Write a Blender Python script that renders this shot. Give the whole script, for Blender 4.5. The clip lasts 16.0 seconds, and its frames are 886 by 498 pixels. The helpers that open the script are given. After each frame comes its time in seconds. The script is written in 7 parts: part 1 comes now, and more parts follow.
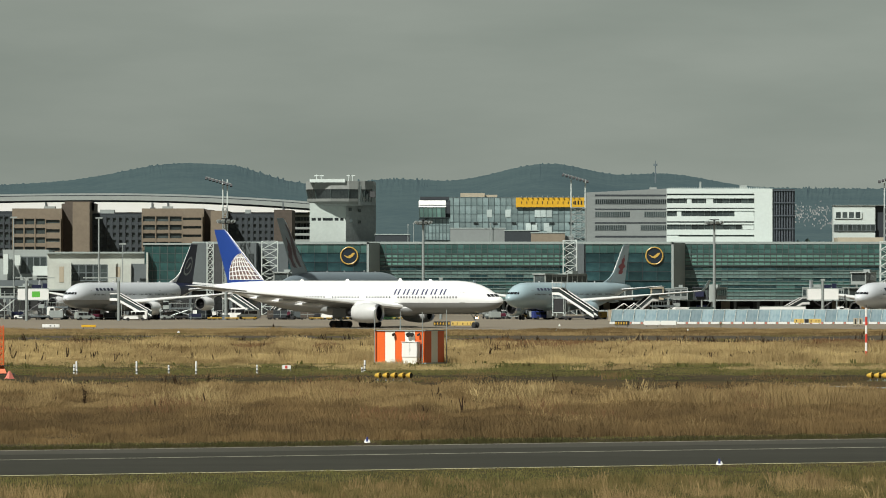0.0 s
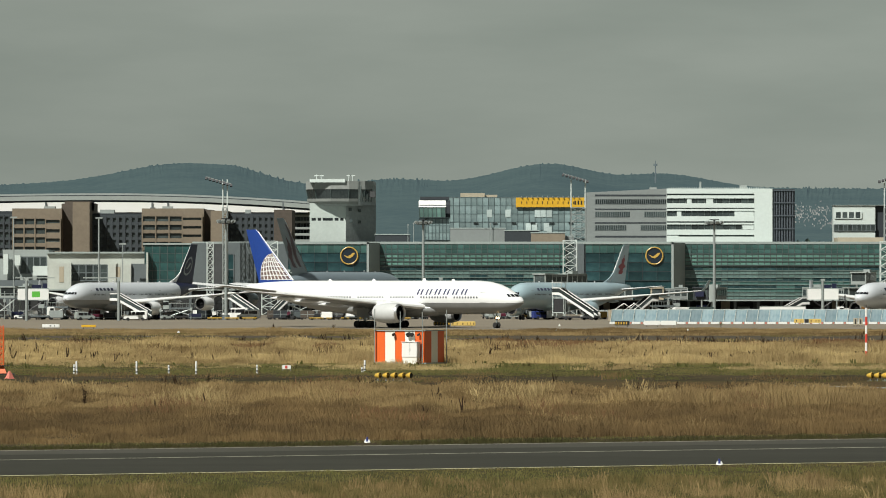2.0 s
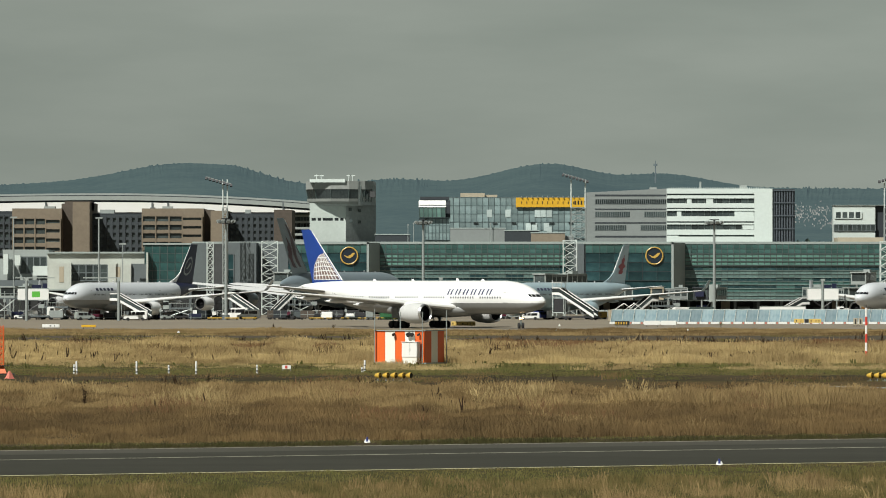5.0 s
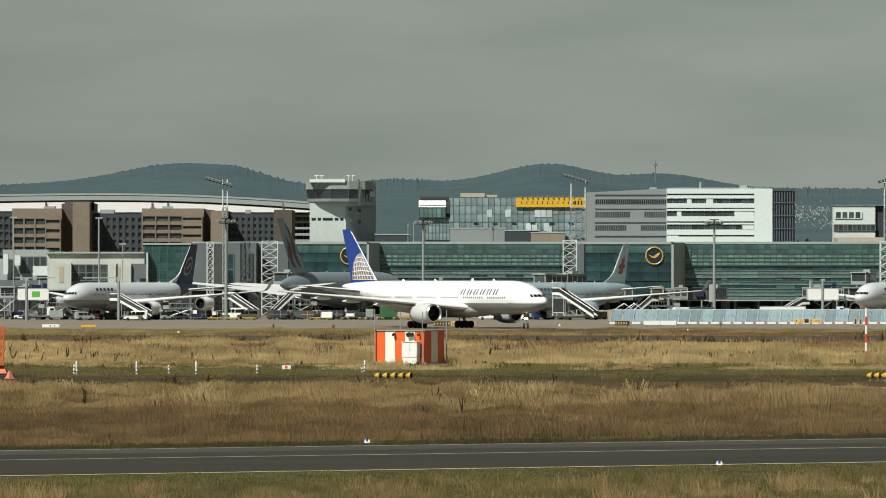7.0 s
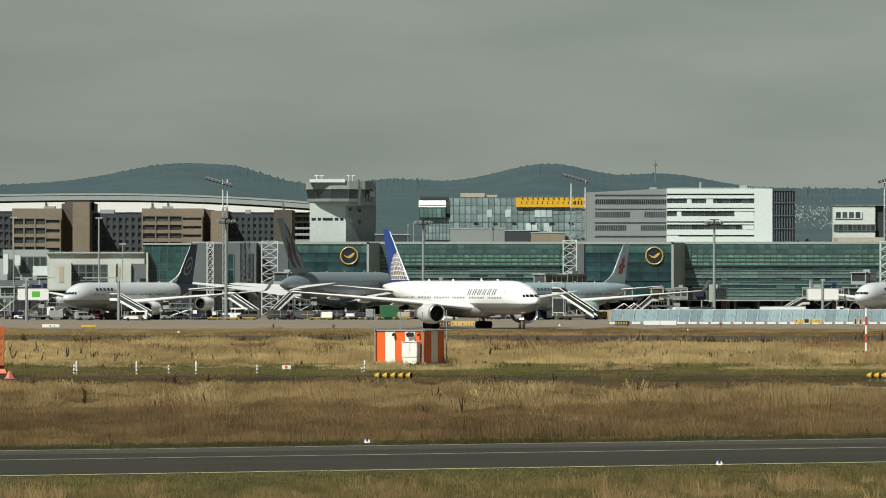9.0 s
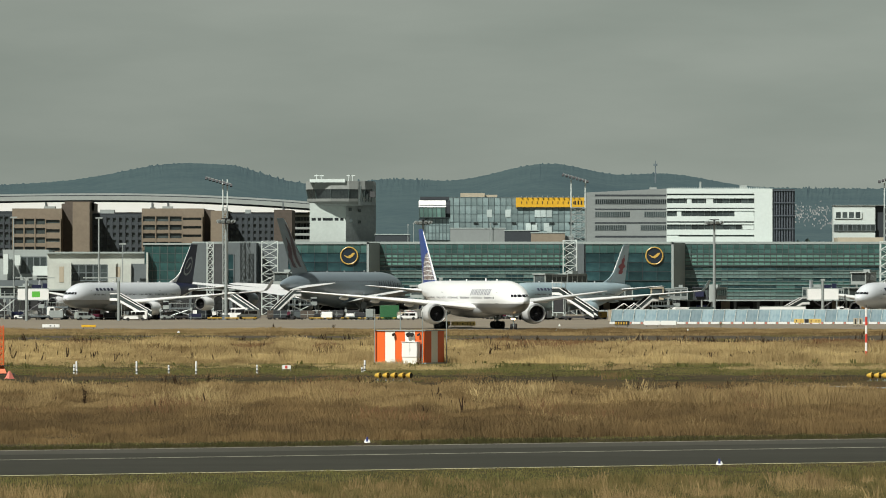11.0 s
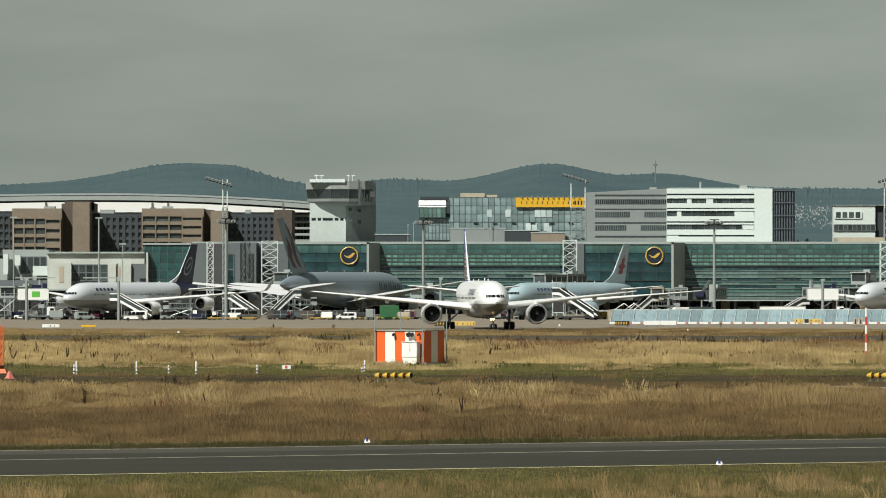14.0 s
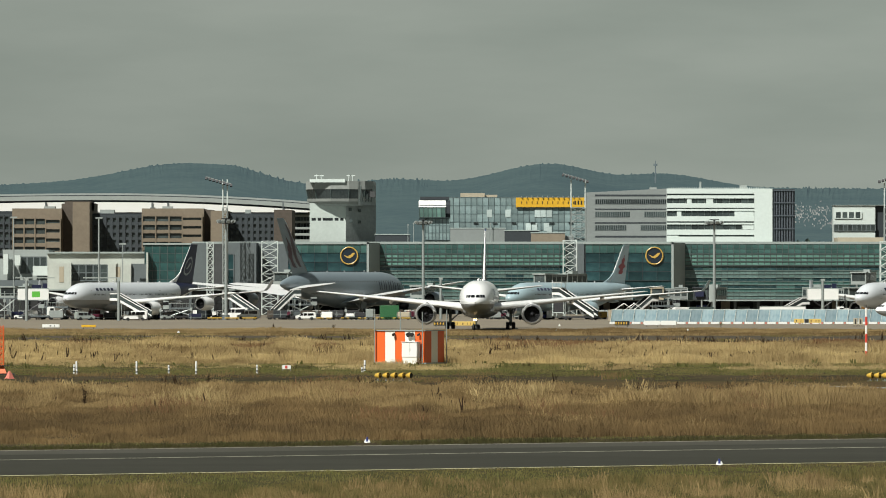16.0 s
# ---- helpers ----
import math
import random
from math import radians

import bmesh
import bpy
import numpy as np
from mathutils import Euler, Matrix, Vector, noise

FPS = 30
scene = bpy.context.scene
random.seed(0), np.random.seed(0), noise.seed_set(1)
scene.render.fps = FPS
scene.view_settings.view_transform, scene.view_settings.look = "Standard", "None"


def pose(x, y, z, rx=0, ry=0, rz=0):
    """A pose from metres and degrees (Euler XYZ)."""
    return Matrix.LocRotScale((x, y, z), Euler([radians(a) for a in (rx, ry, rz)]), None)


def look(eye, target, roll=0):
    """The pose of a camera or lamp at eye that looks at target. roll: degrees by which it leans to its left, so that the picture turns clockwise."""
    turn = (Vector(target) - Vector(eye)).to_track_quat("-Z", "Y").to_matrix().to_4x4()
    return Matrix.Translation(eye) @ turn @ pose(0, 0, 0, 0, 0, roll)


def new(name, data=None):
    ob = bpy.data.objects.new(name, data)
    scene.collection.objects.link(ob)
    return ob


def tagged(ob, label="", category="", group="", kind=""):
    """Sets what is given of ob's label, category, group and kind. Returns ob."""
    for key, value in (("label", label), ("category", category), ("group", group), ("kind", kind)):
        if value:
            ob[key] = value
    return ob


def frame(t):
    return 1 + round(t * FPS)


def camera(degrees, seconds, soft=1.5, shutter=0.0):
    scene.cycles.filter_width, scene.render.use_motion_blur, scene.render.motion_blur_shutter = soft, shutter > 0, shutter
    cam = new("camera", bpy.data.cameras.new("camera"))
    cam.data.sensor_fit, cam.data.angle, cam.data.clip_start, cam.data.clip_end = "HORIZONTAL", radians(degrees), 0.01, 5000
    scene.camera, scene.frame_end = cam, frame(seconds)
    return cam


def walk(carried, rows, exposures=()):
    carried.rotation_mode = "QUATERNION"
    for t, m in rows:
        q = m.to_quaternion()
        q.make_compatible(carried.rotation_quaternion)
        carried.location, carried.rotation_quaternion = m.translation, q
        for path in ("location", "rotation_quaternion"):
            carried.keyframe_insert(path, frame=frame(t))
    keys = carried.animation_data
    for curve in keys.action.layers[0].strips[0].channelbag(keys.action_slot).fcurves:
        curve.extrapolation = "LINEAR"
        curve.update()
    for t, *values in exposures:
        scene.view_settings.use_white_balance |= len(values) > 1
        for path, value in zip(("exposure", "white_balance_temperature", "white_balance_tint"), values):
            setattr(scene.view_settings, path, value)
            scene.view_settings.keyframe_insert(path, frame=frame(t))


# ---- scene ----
# camera: stands still behind the perimeter, long lens
cam = camera(8.877, 16.0, soft=1.0)
STAND = pose(0, 0, 9, 90.312, 0, 0)
walk(cam, [(0, STAND), (16.0, STAND)], exposures=[(0, 0.3), (9.0, 0.3), (12.5, 0.38), (16.0, 0.38)])

# daylight: broken cloud, sun high behind the camera's left shoulder
SUN_EL, SUN_AZ = radians(47), radians(36)      # azimuth: from behind the camera towards its left
world = bpy.data.worlds.new("world")
scene.world = world
world.use_nodes = True
wn, wl = world.node_tree.nodes, world.node_tree.links
wn.clear()
w_out, w_bg = wn.new("ShaderNodeOutputWorld"), wn.new("ShaderNodeBackground")
w_sky, w_co, w_map = wn.new("ShaderNodeTexSky"), wn.new("ShaderNodeTexCoord"), wn.new("ShaderNodeMapping")
w_noise, w_ramp, w_mix, w_gain = (wn.new("ShaderNodeTexNoise"), wn.new("ShaderNodeValToRGB"),
                                  wn.new("ShaderNodeMixRGB"), wn.new("ShaderNodeMixRGB"))
w_sky.sky_type, w_sky.sun_disc = "NISHITA", False
w_sky.sun_elevation, w_sky.sun_rotation = SUN_EL, math.pi + SUN_AZ
w_gain.blend_type, w_gain.inputs[0].default_value = "MULTIPLY", 1.0
w_gain.inputs[2].default_value = (0.014, 0.014, 0.014, 1)
w_map.inputs["Scale"].default_value = (9, 9, 42)
w_noise.inputs["Scale"].default_value, w_noise.inputs["Detail"].default_value = 1.6, 5
w_ramp.color_ramp.elements[0].position, w_ramp.color_ramp.elements[1].position = 0.3, 0.75
w_ramp.color_ramp.elements[0].color = (0.201, 0.231, 0.202, 1)
w_ramp.color_ramp.elements[1].color = (0.263, 0.292, 0.257, 1)
# thick cloud towards the horizon, thinner overhead
w_sep, w_cover = wn.new("ShaderNodeSeparateXYZ"), wn.new("ShaderNodeMapRange")
w_cover.inputs["From Min"].default_value, w_cover.inputs["From Max"].default_value = 0.05, 0.75
w_cover.inputs["To Min"].default_value, w_cover.inputs["To Max"].default_value = 0.92, 0.12
wl.new(w_co.outputs["Generated"], w_sep.inputs[0])
wl.new(w_sep.outputs["Z"], w_cover.inputs["Value"])
wl.new(w_cover.outputs[0], w_mix.inputs[0])
wl.new(w_co.outputs["Generated"], w_map.inputs[0])
wl.new(w_map.outputs[0], w_noise.inputs["Vector"])
wl.new(w_noise.outputs["Fac"], w_ramp.inputs[0])
wl.new(w_sky.outputs[0], w_gain.inputs[1])
wl.new(w_gain.outputs[0], w_mix.inputs[1])
wl.new(w_ramp.outputs[0], w_mix.inputs[2])
# the cloud thins a little towards the east
w_east, w_tone = wn.new("ShaderNodeMapRange"), wn.new("ShaderNodeMixRGB")
w_east.inputs["From Min"].default_value, w_east.inputs["From Max"].default_value = -0.12, 0.12
w_east.inputs["To Min"].default_value, w_east.inputs["To Max"].default_value = 0.93, 1.07
w_tone.blend_type, w_tone.inputs[0].default_value = "MULTIPLY", 1.0
wl.new(w_sep.outputs["X"], w_east.inputs["Value"])
wl.new(w_mix.outputs[0], w_tone.inputs[1])
wl.new(w_east.outputs[0], w_tone.inputs[2])
wl.new(w_tone.outputs[0], w_bg.inputs[0])
wl.new(w_bg.outputs[0], w_out.inputs[0])
sun_data = bpy.data.lights.new("sun", "SUN")
sun_data.energy, sun_data.angle, sun_data.color = 5.0, radians(0.6), (0.985, 0.98, 0.90)
sun = new("sun", sun_data)
sun.matrix_world = look((-math.sin(SUN_AZ) * math.cos(SUN_EL), -math.cos(SUN_AZ) * math.cos(SUN_EL), math.sin(SUN_EL)), (0, 0, 0))


# ---- materials ----
def mat(name, c, rough=0.6, metal=0.0, var=0.18, scale=0.6, fine=None, bump=0.0, c2=None, rnd=0.0, stretch=None, coat=0.0, island=0.0, spec=0.5, leafy=0.0):
    """Principled surface whose colour wanders between c and c2 (or a darker c) at two scales."""
    m = bpy.data.materials.new(name)
    m.use_nodes = True
    n, l = m.node_tree.nodes, m.node_tree.links
    b = n["Principled BSDF"]
    b.inputs["Roughness"].default_value, b.inputs["Metallic"].default_value = rough, metal
    b.inputs["Specular IOR Level"].default_value = spec
    if coat:
        b.inputs["Coat Weight"].default_value, b.inputs["Coat Roughness"].default_value = coat, 0.08
    co, big, small = n.new("ShaderNodeTexCoord"), n.new("ShaderNodeTexNoise"), n.new("ShaderNodeTexNoise")
    mp = n.new("ShaderNodeMapping")
    mp.inputs["Scale"].default_value = stretch or (1, 1, 1)
    l.new(co.outputs["Object"], mp.inputs[0])
    for t, s in ((big, scale), (small, fine or scale * 9)):
        l.new(mp.outputs[0], t.inputs["Vector"])
        t.inputs["Scale"].default_value, t.inputs["Detail"].default_value = s, 4
    add = n.new("ShaderNodeMath")
    add.operation = "ADD"
    l.new(big.outputs["Fac"], add.inputs[0])
    l.new(small.outputs["Fac"], add.inputs[1])
    ramp = n.new("ShaderNodeMapRange")
    ramp.inputs["From Min"].default_value, ramp.inputs["From Max"].default_value = 0.7, 1.3
    l.new(add.outputs[0], ramp.inputs["Value"])
    mix = n.new("ShaderNodeMixRGB")
    mix.inputs[1].default_value = (*c, 1)
    mix.inputs[2].default_value = (*(c2 or [x * (1 - var) for x in c]), 1)
    l.new(ramp.outputs[0], mix.inputs[0])
    last = mix.outputs[0]
    for amount, node, socket in ((rnd, "ShaderNodeObjectInfo", "Random"), (island, "ShaderNodeNewGeometry", "Random Per Island")):
        if amount:
            src, rng, hsv = n.new(node), n.new("ShaderNodeMapRange"), n.new("ShaderNodeHueSaturation")
            rng.inputs["To Min"].default_value, rng.inputs["To Max"].default_value = 1 - amount, 1 + amount
            l.new(src.outputs[socket], rng.inputs["Value"])
            l.new(rng.outputs[0], hsv.inputs["Value"])
            l.new(last, hsv.inputs["Color"])
            last = hsv.outputs[0]
    l.new(last, b.inputs["Base Color"])
    if leafy:
        # thin blades let part of the light through
        tr, mx = n.new("ShaderNodeBsdfTranslucent"), n.new("ShaderNodeMixShader")
        mx.inputs[0].default_value = leafy
        l.new(last, tr.inputs["Color"])
        l.new(b.outputs[0], mx.inputs[1])
        l.new(tr.outputs[0], mx.inputs[2])
        l.new(mx.outputs[0], n["Material Output"].inputs["Surface"])
    if bump:
        bp = n.new("ShaderNodeBump")
        bp.inputs["Strength"].default_value, bp.inputs["Distance"].default_value = bump, 0.05
        l.new(small.outputs["Fac"], bp.inputs["Height"])
        l.new(bp.outputs[0], b.inputs["Normal"])
    return m


def glow(name, c, strength):
    m = bpy.data.materials.new(name)
    m.use_nodes = True
    b = m.node_tree.nodes["Principled BSDF"]
    b.inputs["Base Color"].default_value = (*c, 1)
    b.inputs["Emission Color"].default_value, b.inputs["Emission Strength"].default_value = (*c, 1), strength
    return m


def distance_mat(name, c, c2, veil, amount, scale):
    """Far country seen through kilometres of air: its own colour, with haze painted on as a glow."""
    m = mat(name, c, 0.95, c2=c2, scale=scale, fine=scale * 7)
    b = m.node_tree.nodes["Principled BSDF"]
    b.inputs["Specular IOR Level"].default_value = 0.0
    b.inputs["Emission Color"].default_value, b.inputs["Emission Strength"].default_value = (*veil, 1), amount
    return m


M = {}
M["ground"] = mat("ground_soil", (0.104, 0.08, 0.0384), 0.95, spec=0.05, c2=(0.048, 0.0416, 0.024), scale=0.03, fine=0.9, stretch=(1, 0.35, 1))
M["mown"] = mat("mown_grass", (0.0464, 0.048, 0.016), 0.95, spec=0.05, c2=(0.06, 0.0432, 0.0216), scale=0.05, fine=1.3, stretch=(1, 0.4, 1))
M["brown_field"] = mat("brown_field", (0.084, 0.058, 0.027), 0.95, spec=0.05, c2=(0.045, 0.032, 0.017), scale=0.05, fine=0.7, stretch=(1, 0.3, 1))
M["straw_field"] = mat("straw_field", (0.192, 0.14, 0.064), 0.95, spec=0.05, c2=(0.112, 0.08, 0.04), scale=0.03, fine=0.5, stretch=(1, 0.3, 1))
M["asphalt"] = mat("asphalt", (0.0448, 0.044, 0.036), 1.0, spec=0.06, c2=(0.0304, 0.0304, 0.024), scale=0.12, fine=3, bump=0.1, stretch=(0.25, 1, 1))
M["old_asphalt"] = mat("old_asphalt", (0.0784, 0.064, 0.0448), 0.95, spec=0.06, c2=(0.056, 0.048, 0.036), scale=0.05, fine=1, stretch=(0.2, 1, 1))
M["concrete"] = mat("apron_concrete", (0.215, 0.182, 0.138), 0.9, spec=0.15, c2=(0.155, 0.137, 0.107), scale=0.04, fine=0.6, stretch=(0.3, 1, 1))
M["line_yellow"] = mat("line_yellow", (0.50, 0.46, 0.26), 0.8, c2=(0.30, 0.27, 0.15), scale=0.4)
M["line_white"] = mat("line_white", (0.36, 0.34, 0.26), 0.8, c2=(0.18, 0.17, 0.13), scale=0.4)
M["white_paint"] = mat("white_paint", (0.7, 0.7, 0.68), 0.35, var=0.06, scale=0.3)
M["air_white"] = mat("aircraft_white", (0.74, 0.745, 0.74), 0.28, var=0.05, scale=0.15, fine=1.2, coat=0.3)
# white hull paint with blue-grey shade mixed into the colour
M["air_shaded_white"] = mat("aircraft_shaded_white", (0.56, 0.585, 0.61), 0.3, var=0.06, scale=0.15, fine=1.2, coat=0.3)
M["air_grey"] = mat("aircraft_grey", (0.232, 0.236, 0.232), 0.35, var=0.12, scale=0.2, fine=1.5, coat=0.2)
M["nacelle_grey"] = mat("nacelle_grey", (0.50, 0.505, 0.50), 0.35, var=0.08, scale=0.2, fine=1.5, coat=0.2)
M["plum"] = mat("plum", (0.065, 0.024, 0.034), 0.4, c2=(0.035, 0.022, 0.028), scale=0.3)
M["tower_white"] = mat("tower_white", (0.4278, 0.475, 0.45), 0.7, var=0.14, scale=0.12, fine=1.5)
M["wing_grey"] = mat("wing_grey", (0.62, 0.625, 0.62), 0.4, var=0.10, scale=0.3, fine=2)
M["bare_metal"] = mat("bare_metal", (0.62, 0.62, 0.61), 0.3, 0.9, var=0.1, scale=1)
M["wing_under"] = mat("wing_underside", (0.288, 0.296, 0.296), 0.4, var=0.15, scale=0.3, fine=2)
M["edge_metal"] = mat("edge_metal", (0.80, 0.80, 0.79), 0.38, 0.25, var=0.08, scale=1)
M["dark_metal"] = mat("dark_metal", (0.048, 0.048, 0.052), 0.5, 0.5, var=0.3, scale=2)
M["fan"] = mat("fan_blades", (0.0096, 0.0096, 0.0112), 0.55, 0.3, var=0.3, scale=3)
M["rubber"] = mat("rubber", (0.02, 0.02, 0.02), 0.85, var=0.3, scale=3)
M["cockpit_glass"] = mat("cockpit_glass", (0.0096, 0.0104, 0.0128), 0.08, var=0.1, scale=1)
M["cabin_window"] = mat("cabin_window", (0.136, 0.14, 0.152), 0.2, var=0.2, scale=1)
M["royal_blue"] = mat("royal_blue", (0.0096, 0.04, 0.208), 0.3, var=0.1, scale=0.3, coat=0.3)
M["navy"] = mat("navy_blue", (0.0056, 0.0088, 0.036), 0.45, var=0.15, scale=0.3)
M["gold_brown"] = mat("gold_brown", (0.192, 0.12, 0.072), 0.4, c2=(0.056, 0.04, 0.068), scale=0.25)
M["letter_blue"] = mat("letter_blue", (0.04, 0.044, 0.104), 0.4, var=0.1)
M["pearl_grey"] = mat("pearl_grey", (0.165, 0.205, 0.23), 0.35, var=0.08, scale=0.1, coat=0.2)
M["maroon"] = mat("maroon", (0.096, 0.0144, 0.032), 0.4, var=0.15, scale=0.3)
M["ice_blue"] = mat("ice_blue", (0.33, 0.435, 0.475), 0.3, var=0.06, scale=0.1, coat=0.3)
M["leaf_red"] = mat("leaf_red", (0.24, 0.025, 0.035), 0.4, var=0.1)
M["orange_nacelle"] = mat("orange_nacelle", (0.6, 0.264, 0.024), 0.35, var=0.08)
M["steel"] = mat("galvanised_steel", (0.3125, 0.344, 0.336), 0.5, 0.4, var=0.2, scale=0.6)
M["white_steel"] = mat("white_steel", (0.5115, 0.56, 0.54), 0.5, var=0.12, scale=0.6)
M["glass_teal"] = mat("glass_teal", (0.058, 0.122, 0.11), 0.12, 0.0, c2=(0.034, 0.08, 0.074), scale=0.12, fine=0.5, rnd=0.28)
M["glass_pale"] = mat("glass_pale", (0.1116, 0.188, 0.164), 0.18, c2=(0.06696, 0.12, 0.108), scale=0.1, fine=0.6, rnd=0.35)
M["glass_painted_lit"] = mat("glass_painted_lit", (0.48, 0.56, 0.55), 0.15, c2=(0.38, 0.45, 0.44), scale=0.2, rnd=0.2)
M["glass_deep"] = mat("glass_deep", (0.007, 0.023, 0.028), 0.1, c2=(0.026, 0.064, 0.068), scale=0.1, fine=0.5, rnd=0.4)
M["glass_office"] = mat("glass_office", (0.2185, 0.285, 0.285), 0.1, c2=(0.1442, 0.2, 0.205), scale=0.08, fine=0.6, rnd=0.25)
M["glass_dark"] = mat("glass_dark", (0.02381, 0.0304, 0.032), 0.12, c2=(0.05208, 0.0656, 0.064), scale=0.2, rnd=0.5)
M["office_frame"] = mat("office_frame", (0.08928, 0.124, 0.128), 0.5, 0.2, var=0.2)
M["slate_fin"] = mat("slate_fin", (0.084, 0.1, 0.116), 0.5, 0.2, var=0.2)
M["mullion"] = mat("mullion_dark", (0.0558, 0.0784, 0.076), 0.5, 0.2, var=0.2)
M["parapet"] = mat("parapet_metal", (0.2902, 0.332, 0.32), 0.5, var=0.15, scale=0.2)
M["grey_panel"] = mat("grey_panel", (0.09821, 0.116, 0.1216), 0.6, var=0.15, scale=0.15, fine=1.5)
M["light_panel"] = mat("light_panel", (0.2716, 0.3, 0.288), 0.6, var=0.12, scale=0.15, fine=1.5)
M["white_wall"] = mat("white_wall", (0.5208, 0.575, 0.55), 0.6, var=0.1, scale=0.12, fine=1.5)
M["grey_wall"] = mat("grey_clad_wall", (0.188, 0.206, 0.202), 0.6, var=0.12, scale=0.12, fine=1.5)
M["tower_concrete"] = mat("tower_concrete", (0.31, 0.335, 0.325), 0.85, var=0.25, scale=0.15, fine=1.2)
M["tower_ring"] = mat("tower_ring", (0.2232, 0.236, 0.224), 0.8, var=0.2, scale=0.15, fine=1.2)
M["beige"] = mat("beige_concrete", (0.198, 0.161, 0.118), 0.85, var=0.22, scale=0.1, fine=1.2)
M["brown_and_shade"] = mat("brown_and_shade_concrete", (0.088, 0.071, 0.057), 0.85, var=0.25, scale=0.1, fine=1.2)
M["charcoal"] = mat("charcoal_facade", (0.02325, 0.03, 0.036), 0.6, var=0.3, scale=0.2, fine=2)
M["dark_clad"] = mat("dark_cladding", (0.03906, 0.049, 0.056), 0.6, var=0.3, scale=0.2, fine=2)
M["painted_shade"] = mat("painted_shade", (0.0176, 0.0192, 0.02), 0.8, var=0.3, scale=0.2)
M["yellow_sign"] = mat("yellow_sign", (0.6, 0.34, 0.018), 0.5, var=0.1, scale=0.3)
M["black"] = mat("black_paint", (0.016, 0.016, 0.016), 0.5, var=0.2)
M["gold_logo"] = mat("gold_logo", (0.496, 0.32, 0.072), 0.4, var=0.15)
M["logo_disc"] = mat("logo_disc", (0.0096, 0.0176, 0.028), 0.4, var=0.1)
M["orange"] = mat("signal_orange", (0.7, 0.115, 0.017), 0.5, var=0.14, scale=0.6, fine=5)
M["shelter_white"] = mat("shelter_white", (0.74, 0.72, 0.66), 0.5, var=0.1, scale=0.6, fine=5)
M["red"] = mat("signal_red", (0.55, 0.05, 0.03), 0.5, var=0.12)
M["sign_yellow"] = mat("sign_yellow", (0.62, 0.43, 0.12), 0.5, var=0.15, scale=1.5)
M["soil_dark"] = mat("soil_dark", (0.064, 0.048, 0.0272), 0.95, c2=(0.0256, 0.0224, 0.012), scale=0.08, fine=0.7, stretch=(1, 0.3, 1), spec=0.05)
M["lamp_yellow"] = mat("lamp_yellow", (0.52, 0.32, 0.045), 0.5, var=0.15, scale=2)
M["blue_panel"] = mat("blue_panel", (0.145, 0.23, 0.27), 0.3, c2=(0.31, 0.385, 0.405), scale=0.35, fine=2.2, rnd=0.22, stretch=(1, 1, 0.4))
M["vehicle_blue"] = mat("vehicle_blue", (0.024, 0.04, 0.176), 0.4, var=0.1)
M["green"] = mat("container_green", (0.028, 0.128, 0.048), 0.6, var=0.2, scale=0.5)
M["bright_green"] = mat("bright_green", (0.096, 0.4, 0.048), 0.5, var=0.1)
M["beige_box"] = mat("beige_box", (0.36, 0.312, 0.232), 0.7, var=0.15)
M["pink"] = mat("faded_red", (0.56, 0.176, 0.136), 0.6, var=0.12)
M["lamp_on"] = glow("landing_light", (1.0, 0.66, 0.32), 6.0)


# survey marks of the plan: bearing of the view's axis, height of the horizon, marks to a slope of one
AXIS, LEVEL, REACH = 784.0, 496.0, 10100.0


# ---- mesh helpers ----
def B():
    return bmesh.new()


def box(bm, x0, x1, y0, y1, z0, z1, turn=None):
    vs = [Vector((x, y, z)) for z in (z0, z1) for x, y in ((x0, y0), (x1, y0), (x1, y1), (x0, y1))]
    if turn:
        vs = [turn @ v for v in vs]
    v = [bm.verts.new(p) for p in vs]
    for f in ((3, 2, 1, 0), (4, 5, 6, 7), (0, 1, 5, 4), (1, 2, 6, 5), (2, 3, 7, 6), (3, 0, 4, 7)):
        bm.faces.new([v[i] for i in f])


def prism(bm, outline, y0, y1):
    """An outline of (x, z) points, seen from the south, given thickness from y0 to y1."""
    a = [bm.verts.new((x, y0, z)) for x, z in outline]
    b = [bm.verts.new((x, y1, z)) for x, z in outline]
    n = len(a)
    bm.faces.new(a)
    bm.faces.new(b[::-1])
    for i in range(n):
        j = (i + 1) % n
        bm.faces.new((a[j], a[i], b[i], b[j]))


def rod(bm, p, q, r0, r1=None, n=8):
    p, q = Vector(p), Vector(q)
    r1 = r0 if r1 is None else r1
    t = (q - p).to_track_quat("Z", "Y").to_matrix()
    rings = [[bm.verts.new(c + t @ Vector((r * math.cos(2 * math.pi * i / n), r * math.sin(2 * math.pi * i / n), 0))) for i in range(n)]
             for c, r in ((p, r0), (q, r1))]
    for i in range(n):
        j = (i + 1) % n
        bm.faces.new((rings[0][i], rings[0][j], rings[1][j], rings[1][i]))
    bm.faces.new(rings[0][::-1])
    bm.faces.new(rings[1])


def loft(bm, rings, closed=True, ends=True):
    """Skin over rings of points."""
    vs = [[bm.verts.new(p) for p in r] for r in rings]
    n = len(vs[0])
    for a, b in zip(vs, vs[1:]):
        for i in range(n if closed else n - 1):
            j = (i + 1) % n
            bm.faces.new((a[i], a[j], b[j], b[i]))
    if ends and closed:
        bm.faces.new(vs[0][::-1])
        bm.faces.new(vs[-1])


def lathe(bm, profile, origin, n=24):
    """A profile of (along x, radius) turned about the x axis at origin."""
    o = Vector(origin)
    loft(bm, [[o + Vector((x, r * math.cos(2 * math.pi * i / n), r * math.sin(2 * math.pi * i / n))) for i in range(n)] for x, r in profile], ends=False)


